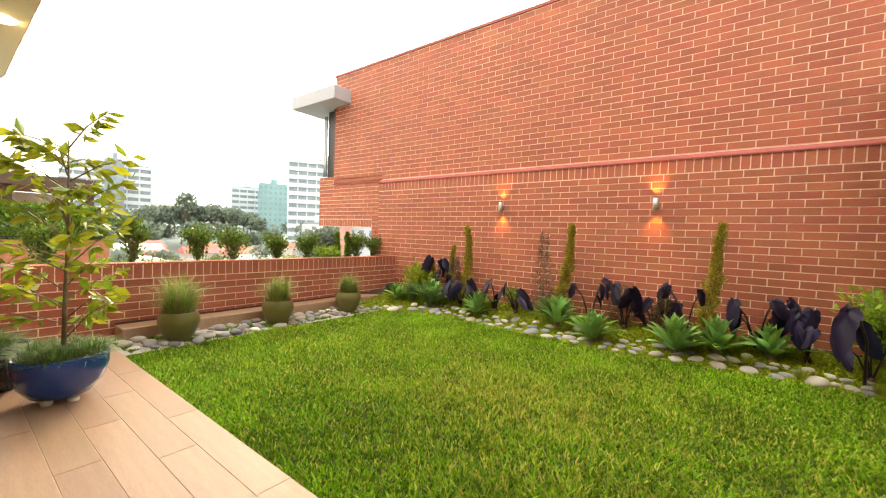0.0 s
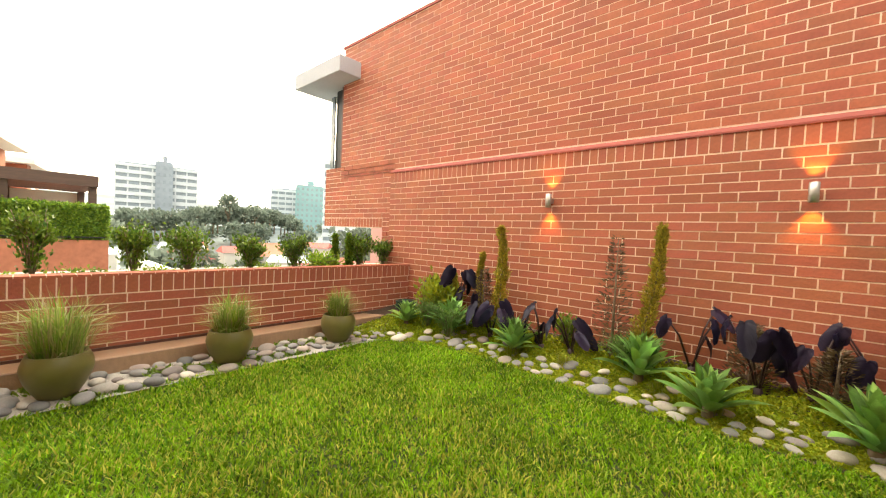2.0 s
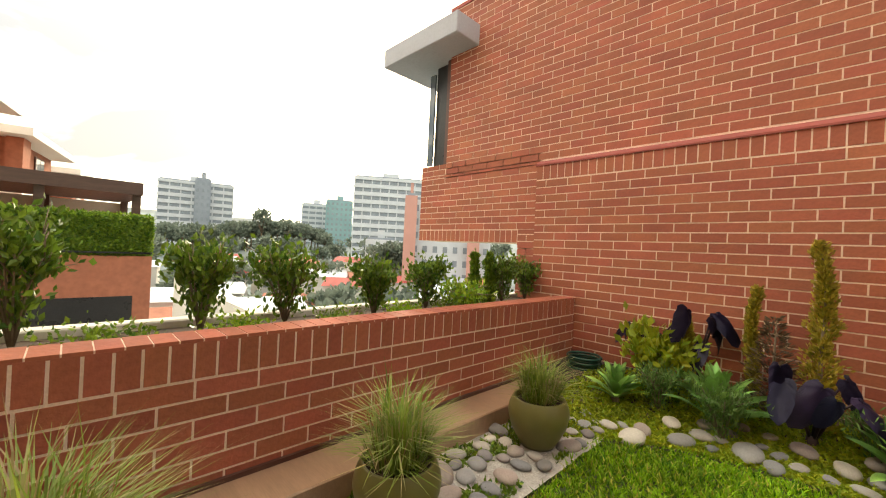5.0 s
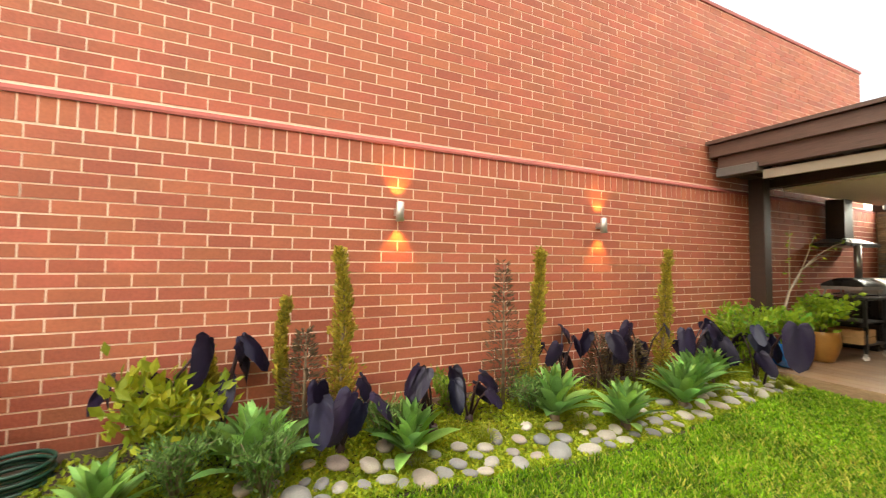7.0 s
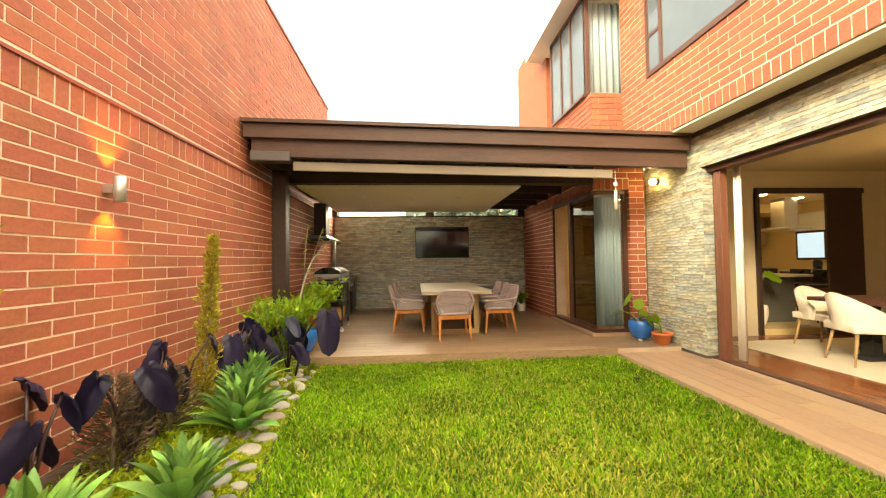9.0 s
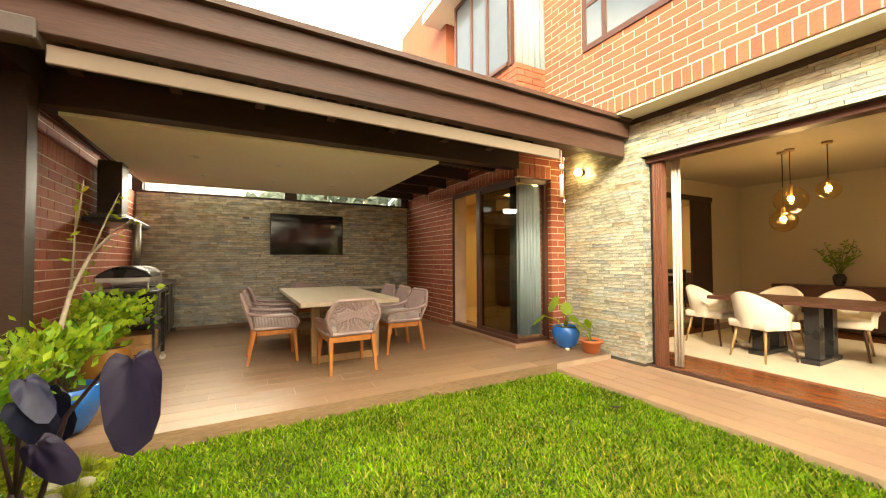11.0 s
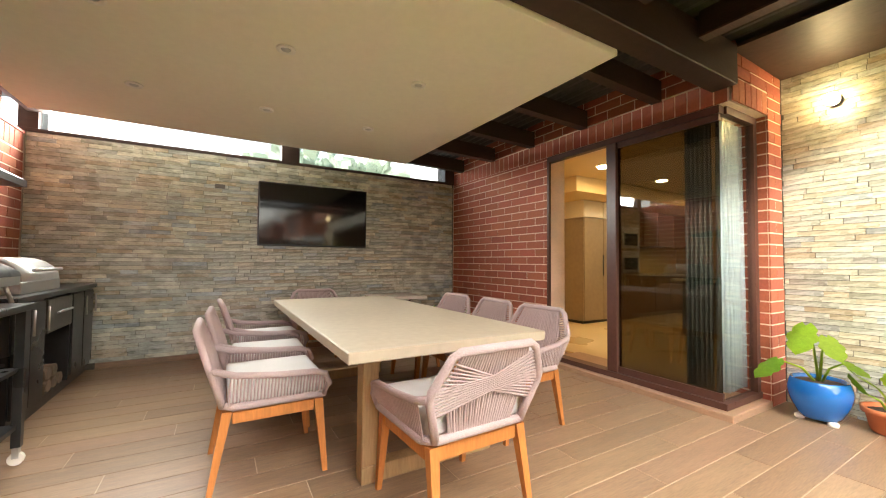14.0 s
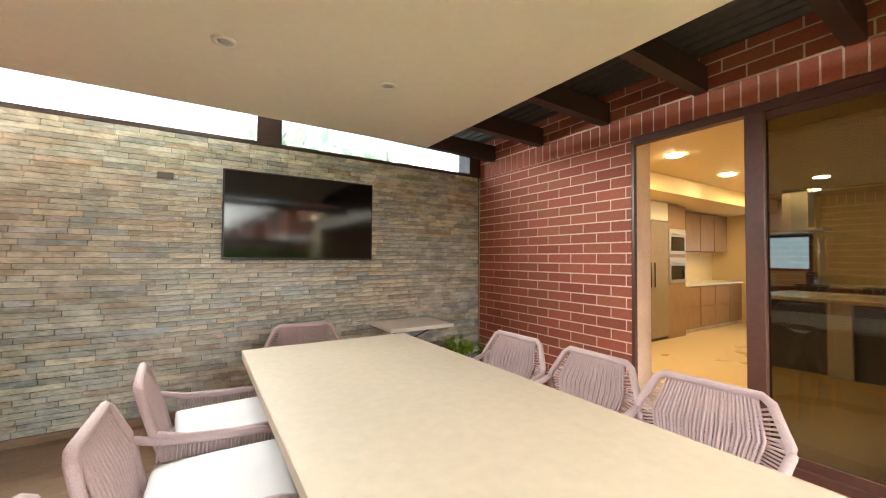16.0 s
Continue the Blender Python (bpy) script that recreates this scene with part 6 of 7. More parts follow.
# ---- kitchen inside ----
fr = thing("fridge", "tall taupe two-door fridge with black gaps", "fridge", pose(5.72, -2.35, 0.02))
part("body", boxed(0.0, -0.56, 0.05, 0.66, 0.56, 2.0), M_CABINET, fr)
for y0, y1, hy in ((-0.55, -0.006, -0.06), (0.006, 0.55, 0.06)):
    d = part("door", boxed(-0.022, y0, 0.06, -0.002, y1, 1.99, bevel=0.003), M_CABINET, fr)
    part("handle", tube(bmesh.new(), ((-0.06, hy, 0.9), (-0.06, hy, 1.3)), 0.012, 8), M_BLACK, d)
part("plinth", boxed(0.02, -0.56, 0.0, 0.6, 0.56, 0.049), M_BLACK, fr)
ov = thing("oven_tower", "wooden cabinet tower with two steel built-in ovens", "oven cabinet", pose(5.72, -3.22, 0.02))
part("body", boxed(0.0, -0.30, 0.0, 0.66, 0.30, 2.3), M_CABWOOD, ov)
for z in (0.95, 1.45):
    o = part("oven", boxed(-0.02, -0.28, z, -0.002, 0.28, z + 0.44, bevel=0.003), M_STEEL, ov, "steel oven with a dark glass door")
    part("glass", boxed(-0.026, -0.22, z + 0.06, -0.021, 0.22, z + 0.30), M_BLACKGLOSS, o)
    part("handle", tube(bmesh.new(), ((-0.05, -0.22, z + 0.35), (-0.05, 0.22, z + 0.35)), 0.009, 8), M_STEEL, o)
for y in (-3.83, -4.44, -5.05, -5.66):
    c = thing("base_cabinet", "wooden kitchen base cabinet", "cabinet", pose(5.76, y, 0.02), "kitchen base cabinets")
    part("body", boxed(0.0, -0.30, 0.08, 0.62, 0.30, 0.86), M_CABWOOD, c)
    part("plinth", boxed(0.05, -0.30, 0.0, 0.6, 0.30, 0.079), M_MARBLE, c)
    for z0, z1 in ((0.10, 0.46), (0.48, 0.84)):
        part("drawer", boxed(-0.018, -0.292, z0, -0.001, 0.292, z1, bevel=0.002), M_CABWOOD, c)
    u = thing("wall_cabinet", "wooden kitchen wall cabinet", "cabinet", pose(6.02, y, 1.55), "kitchen wall cabinets")
    part("body", boxed(0.0, -0.30, 0.0, 0.36, 0.30, 0.78), M_CABWOOD, u)
    part("door", boxed(-0.018, -0.292, 0.005, -0.001, 0.292, 0.775, bevel=0.002), M_CABWOOD, u)
tagged(part("worktop", boxed(5.72, -6.0, 0.885, 6.39, -3.53, 0.92, bevel=0.004), M_MARBLE), "pale stone worktop on the base cabinets", "worktop")
for y in (-2.63, -2.07):
    u = thing("top_cabinet", "white cabinet above the fridge", "cabinet", pose(5.72, y, 2.03), "cabinets above the fridge")
    part("body", boxed(0.0, -0.275, 0.0, 0.66, 0.275, 0.32), M_WHITE, u)
    part("door", boxed(-0.018, -0.27, 0.005, -0.001, 0.27, 0.315, bevel=0.002), M_WHITE, u)
tap = thing("kitchen_tap", "tall arched steel kitchen tap on the worktop", "tap", pose(6.05, -3.9, 0.92))
part("spout", tube(bmesh.new(), [(0, 0, 0), (0, 0, 0.30), (-0.03, 0, 0.37), (-0.09, 0, 0.40), (-0.15, 0, 0.37), (-0.17, 0, 0.30)], 0.011, 8), M_STEEL, tap)
part("lever", tube(bmesh.new(), ((0, 0, 0.08), (0.0, 0.08, 0.12)), 0.008, 6), M_STEEL, tap)
isl = thing("kitchen_island", "dark kitchen island with a pale stone top", "island", pose(3.72, -3.0, 0.02))
part("body", boxed(-0.75, -0.5, 0.0, 0.55, 0.6, 0.86), M_SLATE_BACK, isl)
part("top", boxed(-1.0, -0.62, 0.861, 0.62, 0.75, 0.905, bevel=0.004), M_MARBLE, isl)
part("pillar", boxed(-0.3, 0.601, 0.0, -0.1, 0.70, 0.86), M_MARBLE, isl)


def bar_stool(x, y):
    s = thing("bar_stool", "dark bar stool with a low back at the island", "bar stool", pose(x, y, 0.02), "island bar stools")
    for a, b in ((-1, -1), (-1, 1), (1, -1), (1, 1)):
        part("leg", tube(bmesh.new(), ((a * 0.2, b * 0.2, 0), (a * 0.15, b * 0.15, 0.64)), 0.013, 6), M_BLACK, s)
    part("seat", boxed(-0.2, -0.2, 0.641, 0.2, 0.2, 0.70, bevel=0.02, segments=2), M_BLACK, s)
    part("backrest", boxed(-0.2, -0.22, 0.72, 0.2, -0.18, 0.98, bevel=0.015, segments=2), M_BLACK, s)


for x, y in ((2.95, -3.9), (3.45, -3.95), (4.2, -4.0)):
    bar_stool(x, y)
hood = thing("island_hood", "steel chimney hood hanging over the kitchen island", "hood", pose(4.56, -5.0, 1.87))
part("chimney", boxed(-0.17, -0.17, 0.06, 0.17, 0.17, 0.749), M_STEEL, hood)
part("visor", boxed(-0.38, -0.28, 0.0, 0.38, 0.28, 0.06, bevel=0.008), M_STEEL, hood)
tagged(part("far_worktop", boxed(2.6, -6.19, 0.885, 5.3, -5.55, 0.92, bevel=0.004), M_MARBLE), "pale worktop under the far kitchen window", "worktop")
for i, x in enumerate((2.94, 3.62, 4.30, 4.97)):
    c = thing("base_cabinet", "dark wooden base cabinet under the far window", "cabinet", pose(x, -5.58, 0.02), "far base cabinets")
    part("body", boxed(-0.33, -0.6, 0.0, 0.33, 0.0, 0.864), M_CABWOOD, c)
    part("door", boxed(-0.32, 0.001, 0.09, 0.32, 0.02, 0.85, bevel=0.002), M_FRAME, c)
win = structure("window_3", boxed(4.66, -6.199, 1.17, 5.40, -6.17, 1.89), M_FRAME, "small dark-framed kitchen window with a glowing blue pane", "window")
part("pane", boxed(4.71, -6.168, 1.22, 5.35, -6.165, 1.84), M_DAYPANE, win)
part("blind", boxed(4.66, -6.199, 1.90, 5.40, -6.15, 2.35), M_LINEN, win)
for i, x in enumerate((2.7, 3.0, 4.6)):
    m = thing("coffee_machine" if i == 2 else "kitchen_jar", "dark kitchen appliance on the far worktop", "appliance", pose(x, -5.85, 0.92))
    part("body", lathe(bmesh.new(), round_pot(0.09, 0.24, 0.8, 0.8), 16), M_BLACK, m)


# ---- neighbour's terrace ----
def neighbour():
    t = thing("neighbour_terrace", "brick terrace wall topped by a clipped hedge", "terrace", pose(-16.0, 0, 0))
    part("wall", boxed(-6.0, -9.0, -3.0, 0.0, 3.05, 0.72), M_BRICKFLAT, t)
    part("dark_opening", boxed(-0.5, -1.2, -2.5, 0.01, 2.7, -0.25), M_BLACK, t)
    part("rail", tube(bmesh.new(), ((0.02, -9, 0.80), (0.02, 3.05, 0.80)), 0.025, 6), M_BLACK, t)
    rng = np.random.default_rng(301)
    n = 26000
    side = rng.uniform(0, 1, n)
    x = np.where(side < 0.7, rng.normal(-0.05, 0.03, n), rng.uniform(-0.9, -0.05, n))
    z = np.where(side < 0.7, rng.uniform(0.72, 1.68, n), rng.normal(1.68, 0.03, n))
    y = rng.uniform(-6, 3.0, n)
    end = rng.uniform(0, 1, n) < 0.1
    x, y, z = np.where(end, rng.uniform(-0.9, 0, n), x), np.where(end, rng.normal(3.0, 0.03, n), y), np.where(end, rng.uniform(0.72, 1.68, n), z)
    h = tagged(part("clipped_hedge", boxed(-0.88, -6.0, 0.725, -0.08, 2.96, 1.64), M_GREEN, at=pose(-16.0, 0, 0)), "thick clipped dark green hedge on the terrace wall", "hedge")
    leaves("hedge_leaves", np.stack([x, y, z], 1), rng.normal(0, 1, (n, 3)) + [0.5, 0, 0.5], 0.09, M_GREEN, h, rng, 0.55)["kind"] = "stuff"
    p = thing("pergola", "dark flat-roofed pergola behind the hedge", "pergola", pose(-17.2, 0, 0))
    part("roof", boxed(-3.5, -1.6, 2.30, 0.35, 2.9, 2.62), M_FASCIA, p)
    for x in (-3.2, 0.0):
        for y in (-1.4, 0.9, 2.7):
            part("post", boxed(x, y, 0.72, x + 0.18, y + 0.18, 2.30), M_FASCIA, p)
    part("glass_screen", boxed(-3.3, -1.5, 1.6, -3.25, 2.8, 2.25), M_WHITE, p)
    hs = thing("neighbour_house", "orange brick neighbour house with white projecting eaves", "house", pose(-17.08, -1.38, 0, 0, 0, -10.7), "neighbour houses")
    part("ground_floor", boxed(-4.0, -7.0, -3.0, 0.3, 0.0, 2.5), M_BRICKFLAT, hs)
    part("upper_floor", boxed(-4.0, -7.0, 2.82, 0.6, 0.35, 4.55), M_BRICKFLAT, hs)
    part("corner_pier", boxed(0.2, 0.352, 2.81, 0.9, 0.75, 4.54), M_BRICKFLAT, hs)
    part("balcony_slab", boxed(-4.0, -7.0, 2.5, 1.4, 0.9, 2.8), M_WHITE, hs, "white projecting slab")
    part("eave", boxed(-4.0, -7.0, 4.55, 1.5, 1.1, 4.80), M_WHITE, hs, "white flat eave")
    for x in (-0.9, -2.9):
        w = part("window", boxed(x, 0.351, 3.05, x + 1.05, 0.39, 4.35), M_FRAME, hs)
        part("pane", boxed(x + 0.06, 0.391, 3.11, x + 0.5, 0.40, 4.29), M_SKYGLASS, w)
        part("pane", boxed(x + 0.55, 0.391, 3.11, x + 0.99, 0.40, 4.29), M_SKYGLASS, w)
    w = part("window", boxed(-2.2, 0.001, 0.9, -0.3, 0.04, 2.3), M_FRAME, hs)
    part("pane", boxed(-2.1, 0.041, 1.0, -0.4, 0.05, 2.2), M_SKYGLASS, w)
    for k in (1, 2):
        copy_thing(hs, pose(-17.08 - 6.3 * k, -1.38 + 1.19 * k, -0.35 * k, 0, 0, -10.7))
    tank = tagged(part("roof_tank", lathe(bmesh.new(), ((0.25, 0.0), (0.3, 0.15), (1.05, 0.75), (1.1, 0.85), (1.0, 0.92), (0.2, 1.05)), 28), M_CONCRETE, at=pose(-16.9, -1.25, 4.80)), "wide round grey tank on the neighbour's roof", "water tank")
    part("planter_wall", boxed(-14.0, 3.2, -3.0, -7.9, 3.45, 0.35), M_WHITE, thing("garden_wall", "white-topped garden wall leading to the next terrace", "wall", pose(0, 0, 0)))


M_BRICKFLAT = material("far_brick", (0.36, 0.13, 0.075), 0.8, 0.2, 8, 1.5, 0.1)
neighbour()

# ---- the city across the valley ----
# tower, teal glass and far pane colours carry a pale blue haze tint
M_TOWER = material("tower_white_hazed", (0.52, 0.56, 0.60), 0.8, 0.08, 0.6, 0.1, 0)
M_TOWERGREY = material("tower_grey_hazed", (0.25, 0.29, 0.34), 0.7, 0.1, 0.6, 0.1, 0)
M_TEAL = material("teal_glass_hazed", (0.19, 0.34, 0.36), 0.4, 0.12, 0.5, 0.1, 0)
M_PINK = material("pink_plaster", (0.50, 0.27, 0.23), 0.8, 0.06, 0.5, 0.1, 0)
M_DARKPANE = material("far_window_hazed", (0.21, 0.25, 0.29), 0.5, 0.15, 0.8, 0.2, 0)
M_ROOFTILE = material("far_roof_tile", (0.34, 0.13, 0.08), 0.8, 0.25, 1.5, 0.3, 0)
M_REDROOF = material("red_metal_roof", (0.34, 0.06, 0.05), 0.6, 0.2, 1.0, 0.2, 0)
# leaf green greyed and paled, distance haze painted into the colour
M_HAZED_TREE = leaf_material("hazed_tree", (0.16, 0.20, 0.16), ((0.20, 0.24, 0.19), (0.12, 0.155, 0.125)), 0.8, 0.2)


M_FARWALL = material("far_wall_plaster", (0.55, 0.53, 0.49), 0.8, 0.1, 0.5, 0.1, 0)


def bearing(az, dist):
    return -4.2 + dist * math.cos(radians(az)), 1.6 + dist * math.sin(radians(az))


def tower(name, label, az, dist, width, depth, base, top, floors, mat, pane, stripes=True, bays=7, bulge=0.0):
    """A block that faces the garden, with floor bands and single windows."""
    x, y = bearing(az, dist)
    t = thing(name, label, "building", pose(x, y, base, 0, 0, az))
    h = top - base
    part("wall", boxed(0.0, -width / 2, 0, depth, width / 2, h), mat, t)
    part("roof", boxed(0.5, -width / 2 + 0.5, h, depth, width / 2 - 0.5, h + 0.6), M_TOWERGREY, t)
    part("roof_room", boxed(depth * 0.3, -width * 0.14, h + 0.6, depth * 0.7, width * 0.10, h + 3.0), mat, t)
    fh = h / floors
    for i in range(floors):
        z = i * fh
        if stripes:
            b = part("floor_band", boxed(-0.45, -width / 2 - 0.2, z + fh * 0.62, -0.003, width / 2 + 0.2, z + fh), mat, t)
        for k in range(bays):
            w = width / bays
            y0 = -width / 2 + k * w + w * (0.06 if stripes else 0.25)
            part("window", boxed(-0.12, y0, z + fh * 0.15, -0.004, y0 + w * (0.86 if stripes else 0.45), z + fh * 0.61), pane, t)
    return t


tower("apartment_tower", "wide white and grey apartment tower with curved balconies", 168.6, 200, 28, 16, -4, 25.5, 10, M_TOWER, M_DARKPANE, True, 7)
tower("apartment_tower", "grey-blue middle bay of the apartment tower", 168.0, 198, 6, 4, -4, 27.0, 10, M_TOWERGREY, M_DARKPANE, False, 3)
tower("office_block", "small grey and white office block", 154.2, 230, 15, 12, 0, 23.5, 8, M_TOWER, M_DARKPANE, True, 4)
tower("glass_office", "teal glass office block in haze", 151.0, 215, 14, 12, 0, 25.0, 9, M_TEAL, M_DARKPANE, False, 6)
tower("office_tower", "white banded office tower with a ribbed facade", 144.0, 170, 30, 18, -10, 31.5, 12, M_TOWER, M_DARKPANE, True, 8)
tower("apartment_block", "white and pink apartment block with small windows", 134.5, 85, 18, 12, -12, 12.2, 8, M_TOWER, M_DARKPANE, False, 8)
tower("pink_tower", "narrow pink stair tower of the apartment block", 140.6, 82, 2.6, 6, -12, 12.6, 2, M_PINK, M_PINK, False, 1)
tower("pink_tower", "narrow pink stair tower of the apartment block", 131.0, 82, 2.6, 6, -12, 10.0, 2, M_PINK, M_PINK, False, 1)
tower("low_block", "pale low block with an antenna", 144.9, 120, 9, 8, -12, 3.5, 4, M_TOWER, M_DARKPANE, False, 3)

rng = np.random.default_rng(330)
for i in range(46):
    az, dist = rng.uniform(128, 186), rng.uniform(42, 130)
    x, y = bearing(az, dist)
    w, d, h = rng.uniform(5, 10), rng.uniform(5, 9), rng.uniform(3, 5.5)
    z = -12 + 0.05 * (dist - 40)
    hs = thing("town_house", "low white town house with a tiled roof in the valley", "house", pose(x, y, z, 0, 0, rng.uniform(-15, 15) + az), "valley houses")
    part("wall", boxed(-d / 2, -w / 2, -3, d / 2, w / 2, h), M_FARWALL, hs)
    bm = bmesh.new()
    e = 0.4
    lo = [bm.verts.new(p) for p in ((-d / 2 - e, -w / 2 - e, h), (d / 2 + e, -w / 2 - e, h), (d / 2 + e, w / 2 + e, h), (-d / 2 - e, w / 2 + e, h))]
    r = [bm.verts.new((0, -w / 2, h + 1.3)), bm.verts.new((0, w / 2, h + 1.3))]
    for f in ((lo[0], lo[3], r[1], r[0]), (lo[1], r[0], r[1], lo[2]), (lo[0], r[0], lo[1]), (lo[3], lo[2], r[1]), (lo[3], lo[0], lo[1], lo[2])):
        bm.faces.new(f)
    part("roof", bm, (M_ROOFTILE, M_REDROOF, M_TOWER)[i % 3], hs)
    for k in (-0.25, 0.2):
        part("window", boxed(-d / 2 - 0.03, k * w, 1.0, -d / 2 - 0.003, k * w + 1.1, 2.2), M_DARKPANE, hs)


def hazed_tree(x, y, z, h, r, seed):
    rng = np.random.default_rng(seed)
    t = thing("valley_tree", "dark green valley tree, greyed with painted haze", "tree", pose(x, y, z), "valley trees")
    bm = tube(bmesh.new(), ((0, 0, -1), (0.1, 0, h * 0.45)), (0.3, 0.18), 6)
    c = []
    for i in range(9):
        a = i * 2.4
        q = Vector((math.cos(a) * r * rng.uniform(0.2, 0.75), math.sin(a) * r * rng.uniform(0.2, 0.75), h * rng.uniform(0.45, 0.85)))
        tube(bm, ((0.1, 0, h * 0.3), q), (0.14, 0.05), 5)
        c.append(q)
    part("trunk", bm, M_BARK, t)
    n = 420
    c = np.array([tuple(q) for q in c])[rng.integers(0, 9, n)]
    d = rng.normal(0, 1, (n, 3))
    d /= np.linalg.norm(d, axis=1, keepdims=True)
    p = c + d * (r * 0.45 * rng.uniform(0.4, 1.0, n))[:, None] * [1, 1, 0.8]
    leaves("crown", p, d + [0, 0, 0.3], r * 0.30, M_HAZED_TREE, t, rng, 0.8)


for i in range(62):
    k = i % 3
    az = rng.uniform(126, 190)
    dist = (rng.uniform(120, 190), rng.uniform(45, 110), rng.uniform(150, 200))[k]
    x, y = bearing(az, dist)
    hazed_tree(x, y, -12 + 0.05 * (dist - 40), rng.uniform(6, 11) if k == 0 else rng.uniform(4, 7), rng.uniform(3, 5), 400 + i)
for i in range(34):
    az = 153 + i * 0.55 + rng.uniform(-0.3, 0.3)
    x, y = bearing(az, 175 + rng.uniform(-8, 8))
    hazed_tree(x, y, -1 + 2.0 * math.sin(i * 0.17), rng.uniform(7, 12) * (0.75 + 0.45 * math.exp(-((i - 17) / 8) ** 2)), rng.uniform(3, 5), 500 + i)
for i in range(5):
    hazed_tree(*bearing(141.5 + i * 0.8, 100), -10, 13, 4, 530 + i)
# trees seen through the high terrace windows
for i in range(6):
    hazed_tree(11.5 + (i % 2) * 1.5, -1.6 + i * 0.85, -2.0, 6.0 + 0.4 * (i % 3), 1.6, 560 + i)
# wooded slope that closes the valley, in the haze-tinted ground colour
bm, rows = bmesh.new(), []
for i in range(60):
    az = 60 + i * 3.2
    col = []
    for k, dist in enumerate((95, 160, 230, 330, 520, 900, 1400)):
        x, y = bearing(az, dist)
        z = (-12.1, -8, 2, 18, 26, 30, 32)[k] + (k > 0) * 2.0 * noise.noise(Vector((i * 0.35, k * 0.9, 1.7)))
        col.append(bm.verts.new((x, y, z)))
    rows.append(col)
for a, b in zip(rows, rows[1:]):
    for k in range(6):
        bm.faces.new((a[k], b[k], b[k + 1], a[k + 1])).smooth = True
tagged(part("backdrop", bm, M_HAZE), "wooded slope across the valley, haze mixed into its colour", "hill", kind="structure")


# ---- courses and tiles, laid last ----
lay(courses(-6.68, 6.2, -0.265, 2.205, rng=RNG), (0, WALL_Y, 0), (1, 0, 0), (0, -1, 0), 0.012, "brick", M_BRICK, wall, (-5.1, -0.6, 0.42, 2.0), 300, RNG)
lay(soldiers(-6.68, 6.2, 2.21, 2.395), (0, WALL_Y, 0), (1, 0, 0), (0, -1, 0), 0.012, "soldier_brick", M_BRICK, wall, (-5.1, 1.0, 2.2, 2.4), 80, RNG)
lay(courses(-8.46, 6.02, 2.49, 5.155, rng=RNG), (0, UPPER_Y, 0), (1, 0, 0), (0, -1, 0), 0.012, "upper_brick", M_BRICK, wall, (-5.1, -2.4, 2.5, 3.4), 120, RNG)
lay(courses(-9.05, -6.71, 1.585, 2.478, rng=RNG) + courses(-9.05, -8.47, 2.49, 2.66, rng=RNG), (0, UPPER_Y, 0), (1, 0, 0), (0, -1, 0), 0.012, "end_brick", M_BRICK, wall, None, 0, RNG)
lay(soldiers(-9.05, -7.0, 1.40, 1.58), (0, UPPER_Y, 0), (1, 0, 0), (0, -1, 0), 0.012, "end_soldier", M_BRICK, wall, (-9.1, -6.9, 1.3, 1.6), 40, RNG)
lay(courses(-7.0, -6.71, 0.0, 1.58, rng=RNG), (0, UPPER_Y, 0), (1, 0, 0), (0, -1, 0), 0.012, "pier_brick", M_BRICK, wall, (-7.1, -6.6, 0, 1.6), 60, RNG)
lay(courses(-7.0, 5.79, -0.087, 0.575, rng=RNG), (-6.08, 0, 0), (0, 1, 0), (1, 0, 0), 0.012, "brick", M_BRICK, planter, (0.2, 5.79, -0.1, 0.6), 200, RNG)
lay(soldiers(-7.0, 5.79, 0.58, 0.765), (-6.08, 0, 0), (0, 1, 0), (1, 0, 0), 0.012, "soldier_brick", M_BRICK, planter, (0.2, 5.79, 0.5, 0.8), 70, RNG)
bm = bmesh.new()
for i in range(131):
    y = -7.0 + i * 0.098
    box(bm, -6.29, y, 0.748, -6.082, min(y + 0.092, 5.789), 0.768)
part("coping_bricks", bm, M_BRICK, planter, "brick edge coping")["kind"] = "stuff"
# kitchen wall faces +y, so it is counted along -x
lay(courses(-6.2, -4.13, 0.0, 2.40, rng=RNG) + courses(-6.2, -2.25, 2.60, 2.95, rng=RNG), (0, KITCH_Y, 0), (-1, 0, 0), (0, 1, 0), 0.012, "brick", M_BRICK, kitchen, (-6.3, -2.0, 0, 3), 300, RNG)
lay(soldiers(-6.2, -2.25, 2.405, 2.595), (0, KITCH_Y, 0), (-1, 0, 0), (0, 1, 0), 0.012, "soldier_brick", M_BRICK, kitchen, (-6.3, -2.0, 2.3, 2.7), 60, RNG)
lay(courses(-0.78, 0.08, 2.60, 2.95, rng=RNG) + soldiers(-0.78, -0.18, 2.405, 2.595), (2.22, 0, 0), (0, -1, 0), (-1, 0, 0), 0.012, "return_brick", M_BRICK, kitchen, (-1, 1, 2, 3), 40, RNG)
lay(courses(-0.18, 0.08, 0.0, 2.60, rng=RNG, length=0.26), (2.22, 0, 0), (0, -1, 0), (-1, 0, 0), 0.012, "pier_brick", M_BRICK, kitchen, (-1, 1, -1, 3), 60, RNG)
lay(courses(-2.50, -2.236, 0.0, 2.40, rng=RNG, length=0.28), (0, 0.18, 0), (-1, 0, 0), (0, 1, 0), 0.012, "pier_brick", M_BRICK, kitchen, (-4, 4, -1, 3), 60, RNG)
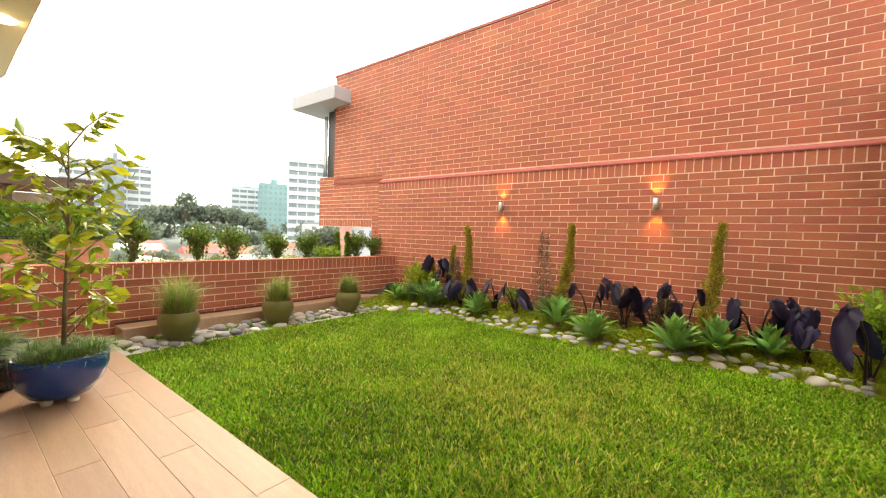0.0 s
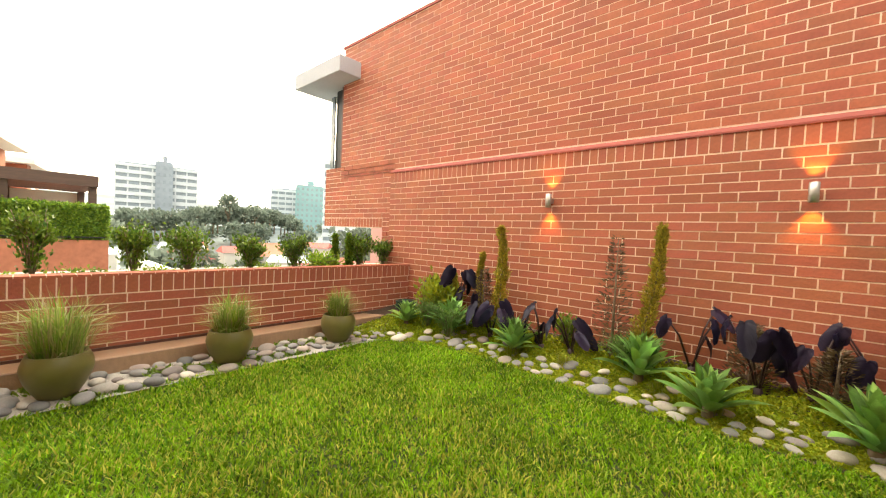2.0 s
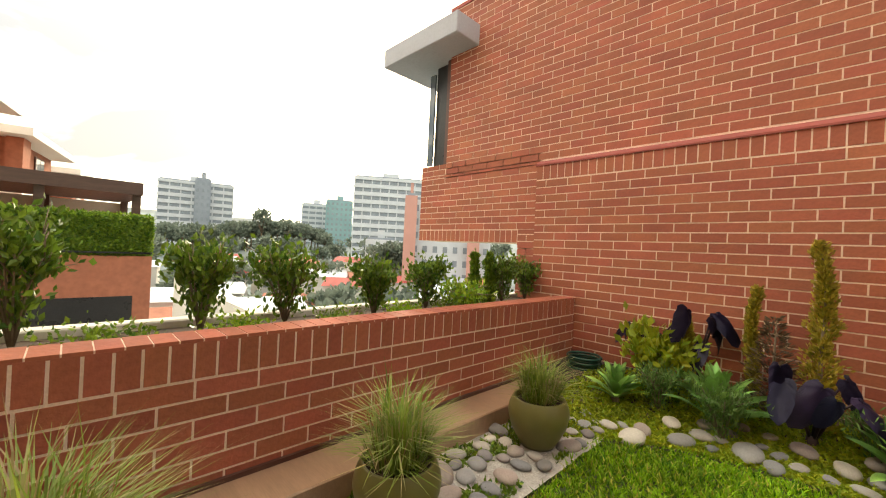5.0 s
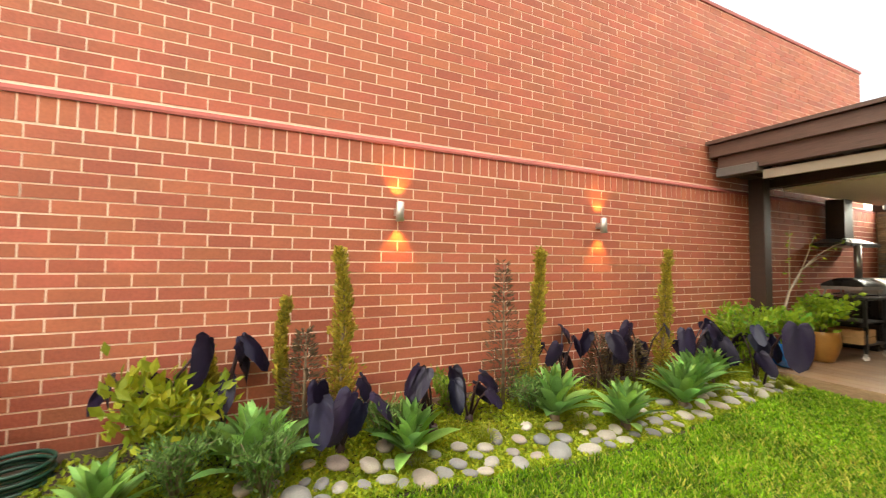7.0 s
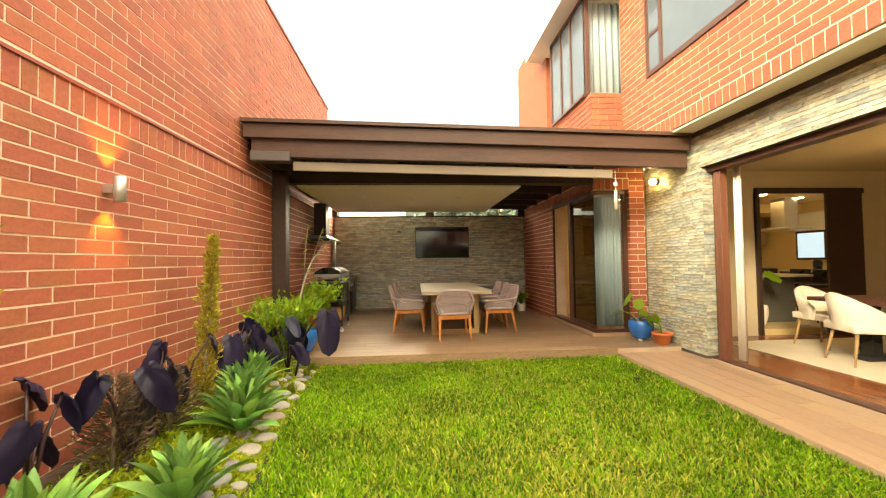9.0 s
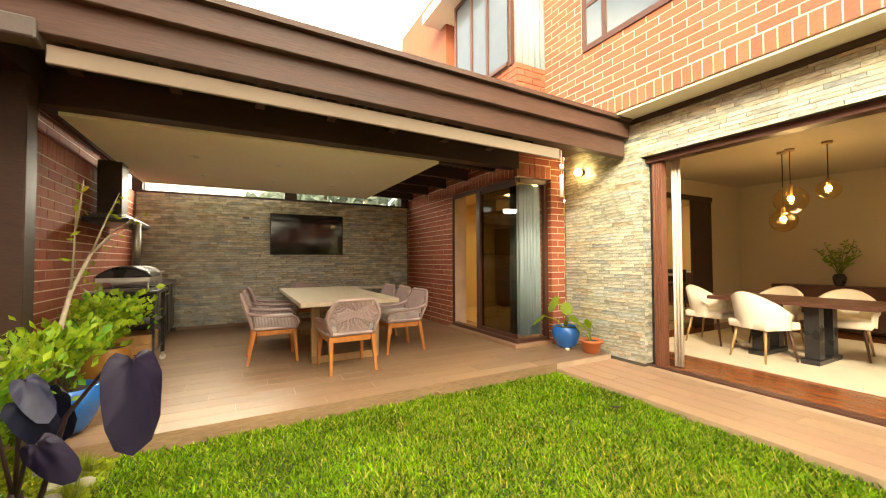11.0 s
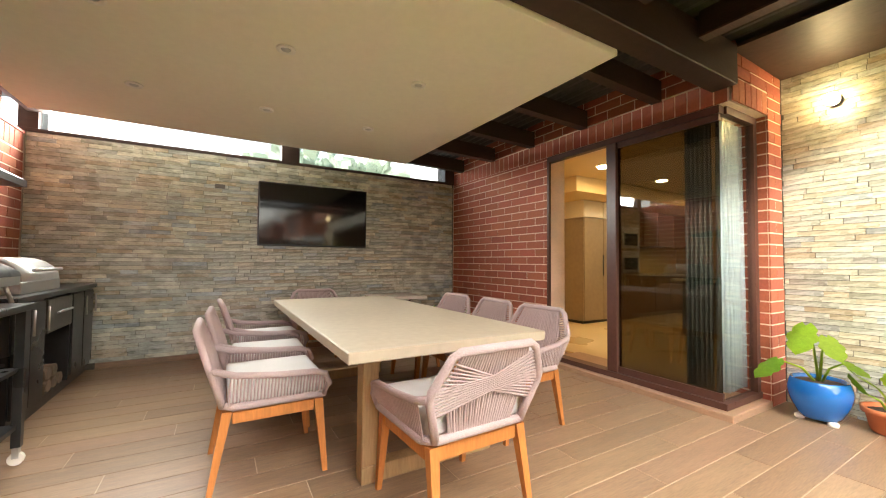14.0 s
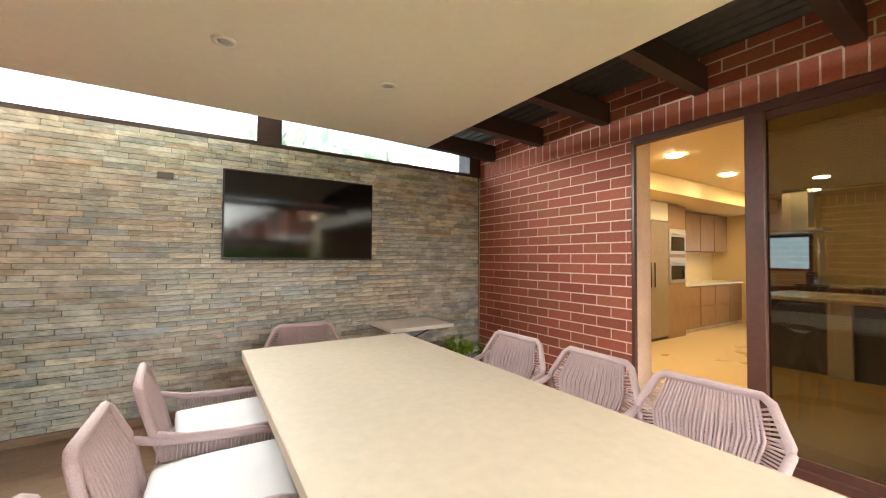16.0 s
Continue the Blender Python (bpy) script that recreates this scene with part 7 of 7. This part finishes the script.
# upper floor
lay(courses(-2.24, 7.4, 3.19, 6.19, ((-1.56, 0.23, 3.9, 5.6), (3.0, 6.0, 4.0, 5.6)), RNG), (0, FLOOR2_Y, 0), (-1, 0, 0), (0, 1, 0), 0.012, "brick", M_BRICK, upper, (-2.3, 0.6, 3.1, 4.2), 120, RNG)
lay(soldiers(-2.24, 7.4, 2.992, 3.185), (0, FLOOR2_Y, 0), (-1, 0, 0), (0, 1, 0), 0.012, "soldier_brick", M_BRICK, upper, (-2.3, 1.5, 2.9, 3.2), 50, RNG)
lay(courses(-4.35, -2.25, 3.0, 4.02, rng=RNG), (0, KITCH_Y, 0), (-1, 0, 0), (0, 1, 0), 0.014, "brick", M_BRICK, bay, None, 0, RNG)
lay(courses(-0.78, -0.25, 3.0, 4.02, rng=RNG), (2.236, 0, 0), (0, -1, 0), (-1, 0, 0), 0.014, "side_brick", M_BRICK, bay, None, 0, RNG)
# slate
lay(slate(-5.79, -0.80, 0.062, 2.42, RNG), (6.21, 0, 0), (0, -1, 0), (-1, 0, 0), 0.014, "slate_strip", M_SLATE, back, (-4.2, -1.8, 0.7, 2.4), 300, RNG)
lay(slate(-2.22, -0.98, -0.03, 2.955, RNG), (0, HOUSE_Y, 0), (-1, 0, 0), (0, 1, 0), 0.014, "slate_strip", M_SLATE, house, (-2.3, -0.9, 0.0, 2.5), 300, RNG)
lay(slate(-0.98, 6.08, 2.47, 2.955, RNG), (0, HOUSE_Y, 0), (-1, 0, 0), (0, 1, 0), 0.014, "lintel_strip", M_SLATE, house, None, 0, RNG)
lay(slate(0.114, 0.30, -0.03, 2.465, RNG), (0.98, 0, 0), (0, -1, 0), (-1, 0, 0), 0.014, "reveal_strip", M_SLATE, house, None, 0, RNG)


def tiles(parent, x0, x1, y0, y1, z, along_y, mat, width=0.195, length=1.2):
    """Plank tiles with half-joint offsets."""
    shared = {}
    a0, a1, b0, b1 = (x0, x1, y0, y1) if along_y else (y0, y1, x0, x1)
    a, row = a0, 0
    while a < a1 - 0.01:
        w = min(width, a1 - a) - 0.004
        b = b0 - (row * 0.41 % 1.0) * length
        while b < b1 - 0.01:
            s, e = max(b, b0), min(b + length - 0.004, b1)
            if e - s > 0.02:
                key = (round(w, 3), round(e - s, 3))
                if key not in shared:
                    dx, dy = (w, e - s) if along_y else (e - s, w)
                    shared[key] = mesh_of("plank_tile", boxed(-dx / 2, -dy / 2, -0.01, dx / 2, dy / 2, 0, bevel=0.0015), mat)
                c, d = a + w / 2, (s + e) / 2
                share("plank_tile", shared[key], parent, pose(c if along_y else d, d if along_y else c, z))
            b += length
        a += width
        row += 1


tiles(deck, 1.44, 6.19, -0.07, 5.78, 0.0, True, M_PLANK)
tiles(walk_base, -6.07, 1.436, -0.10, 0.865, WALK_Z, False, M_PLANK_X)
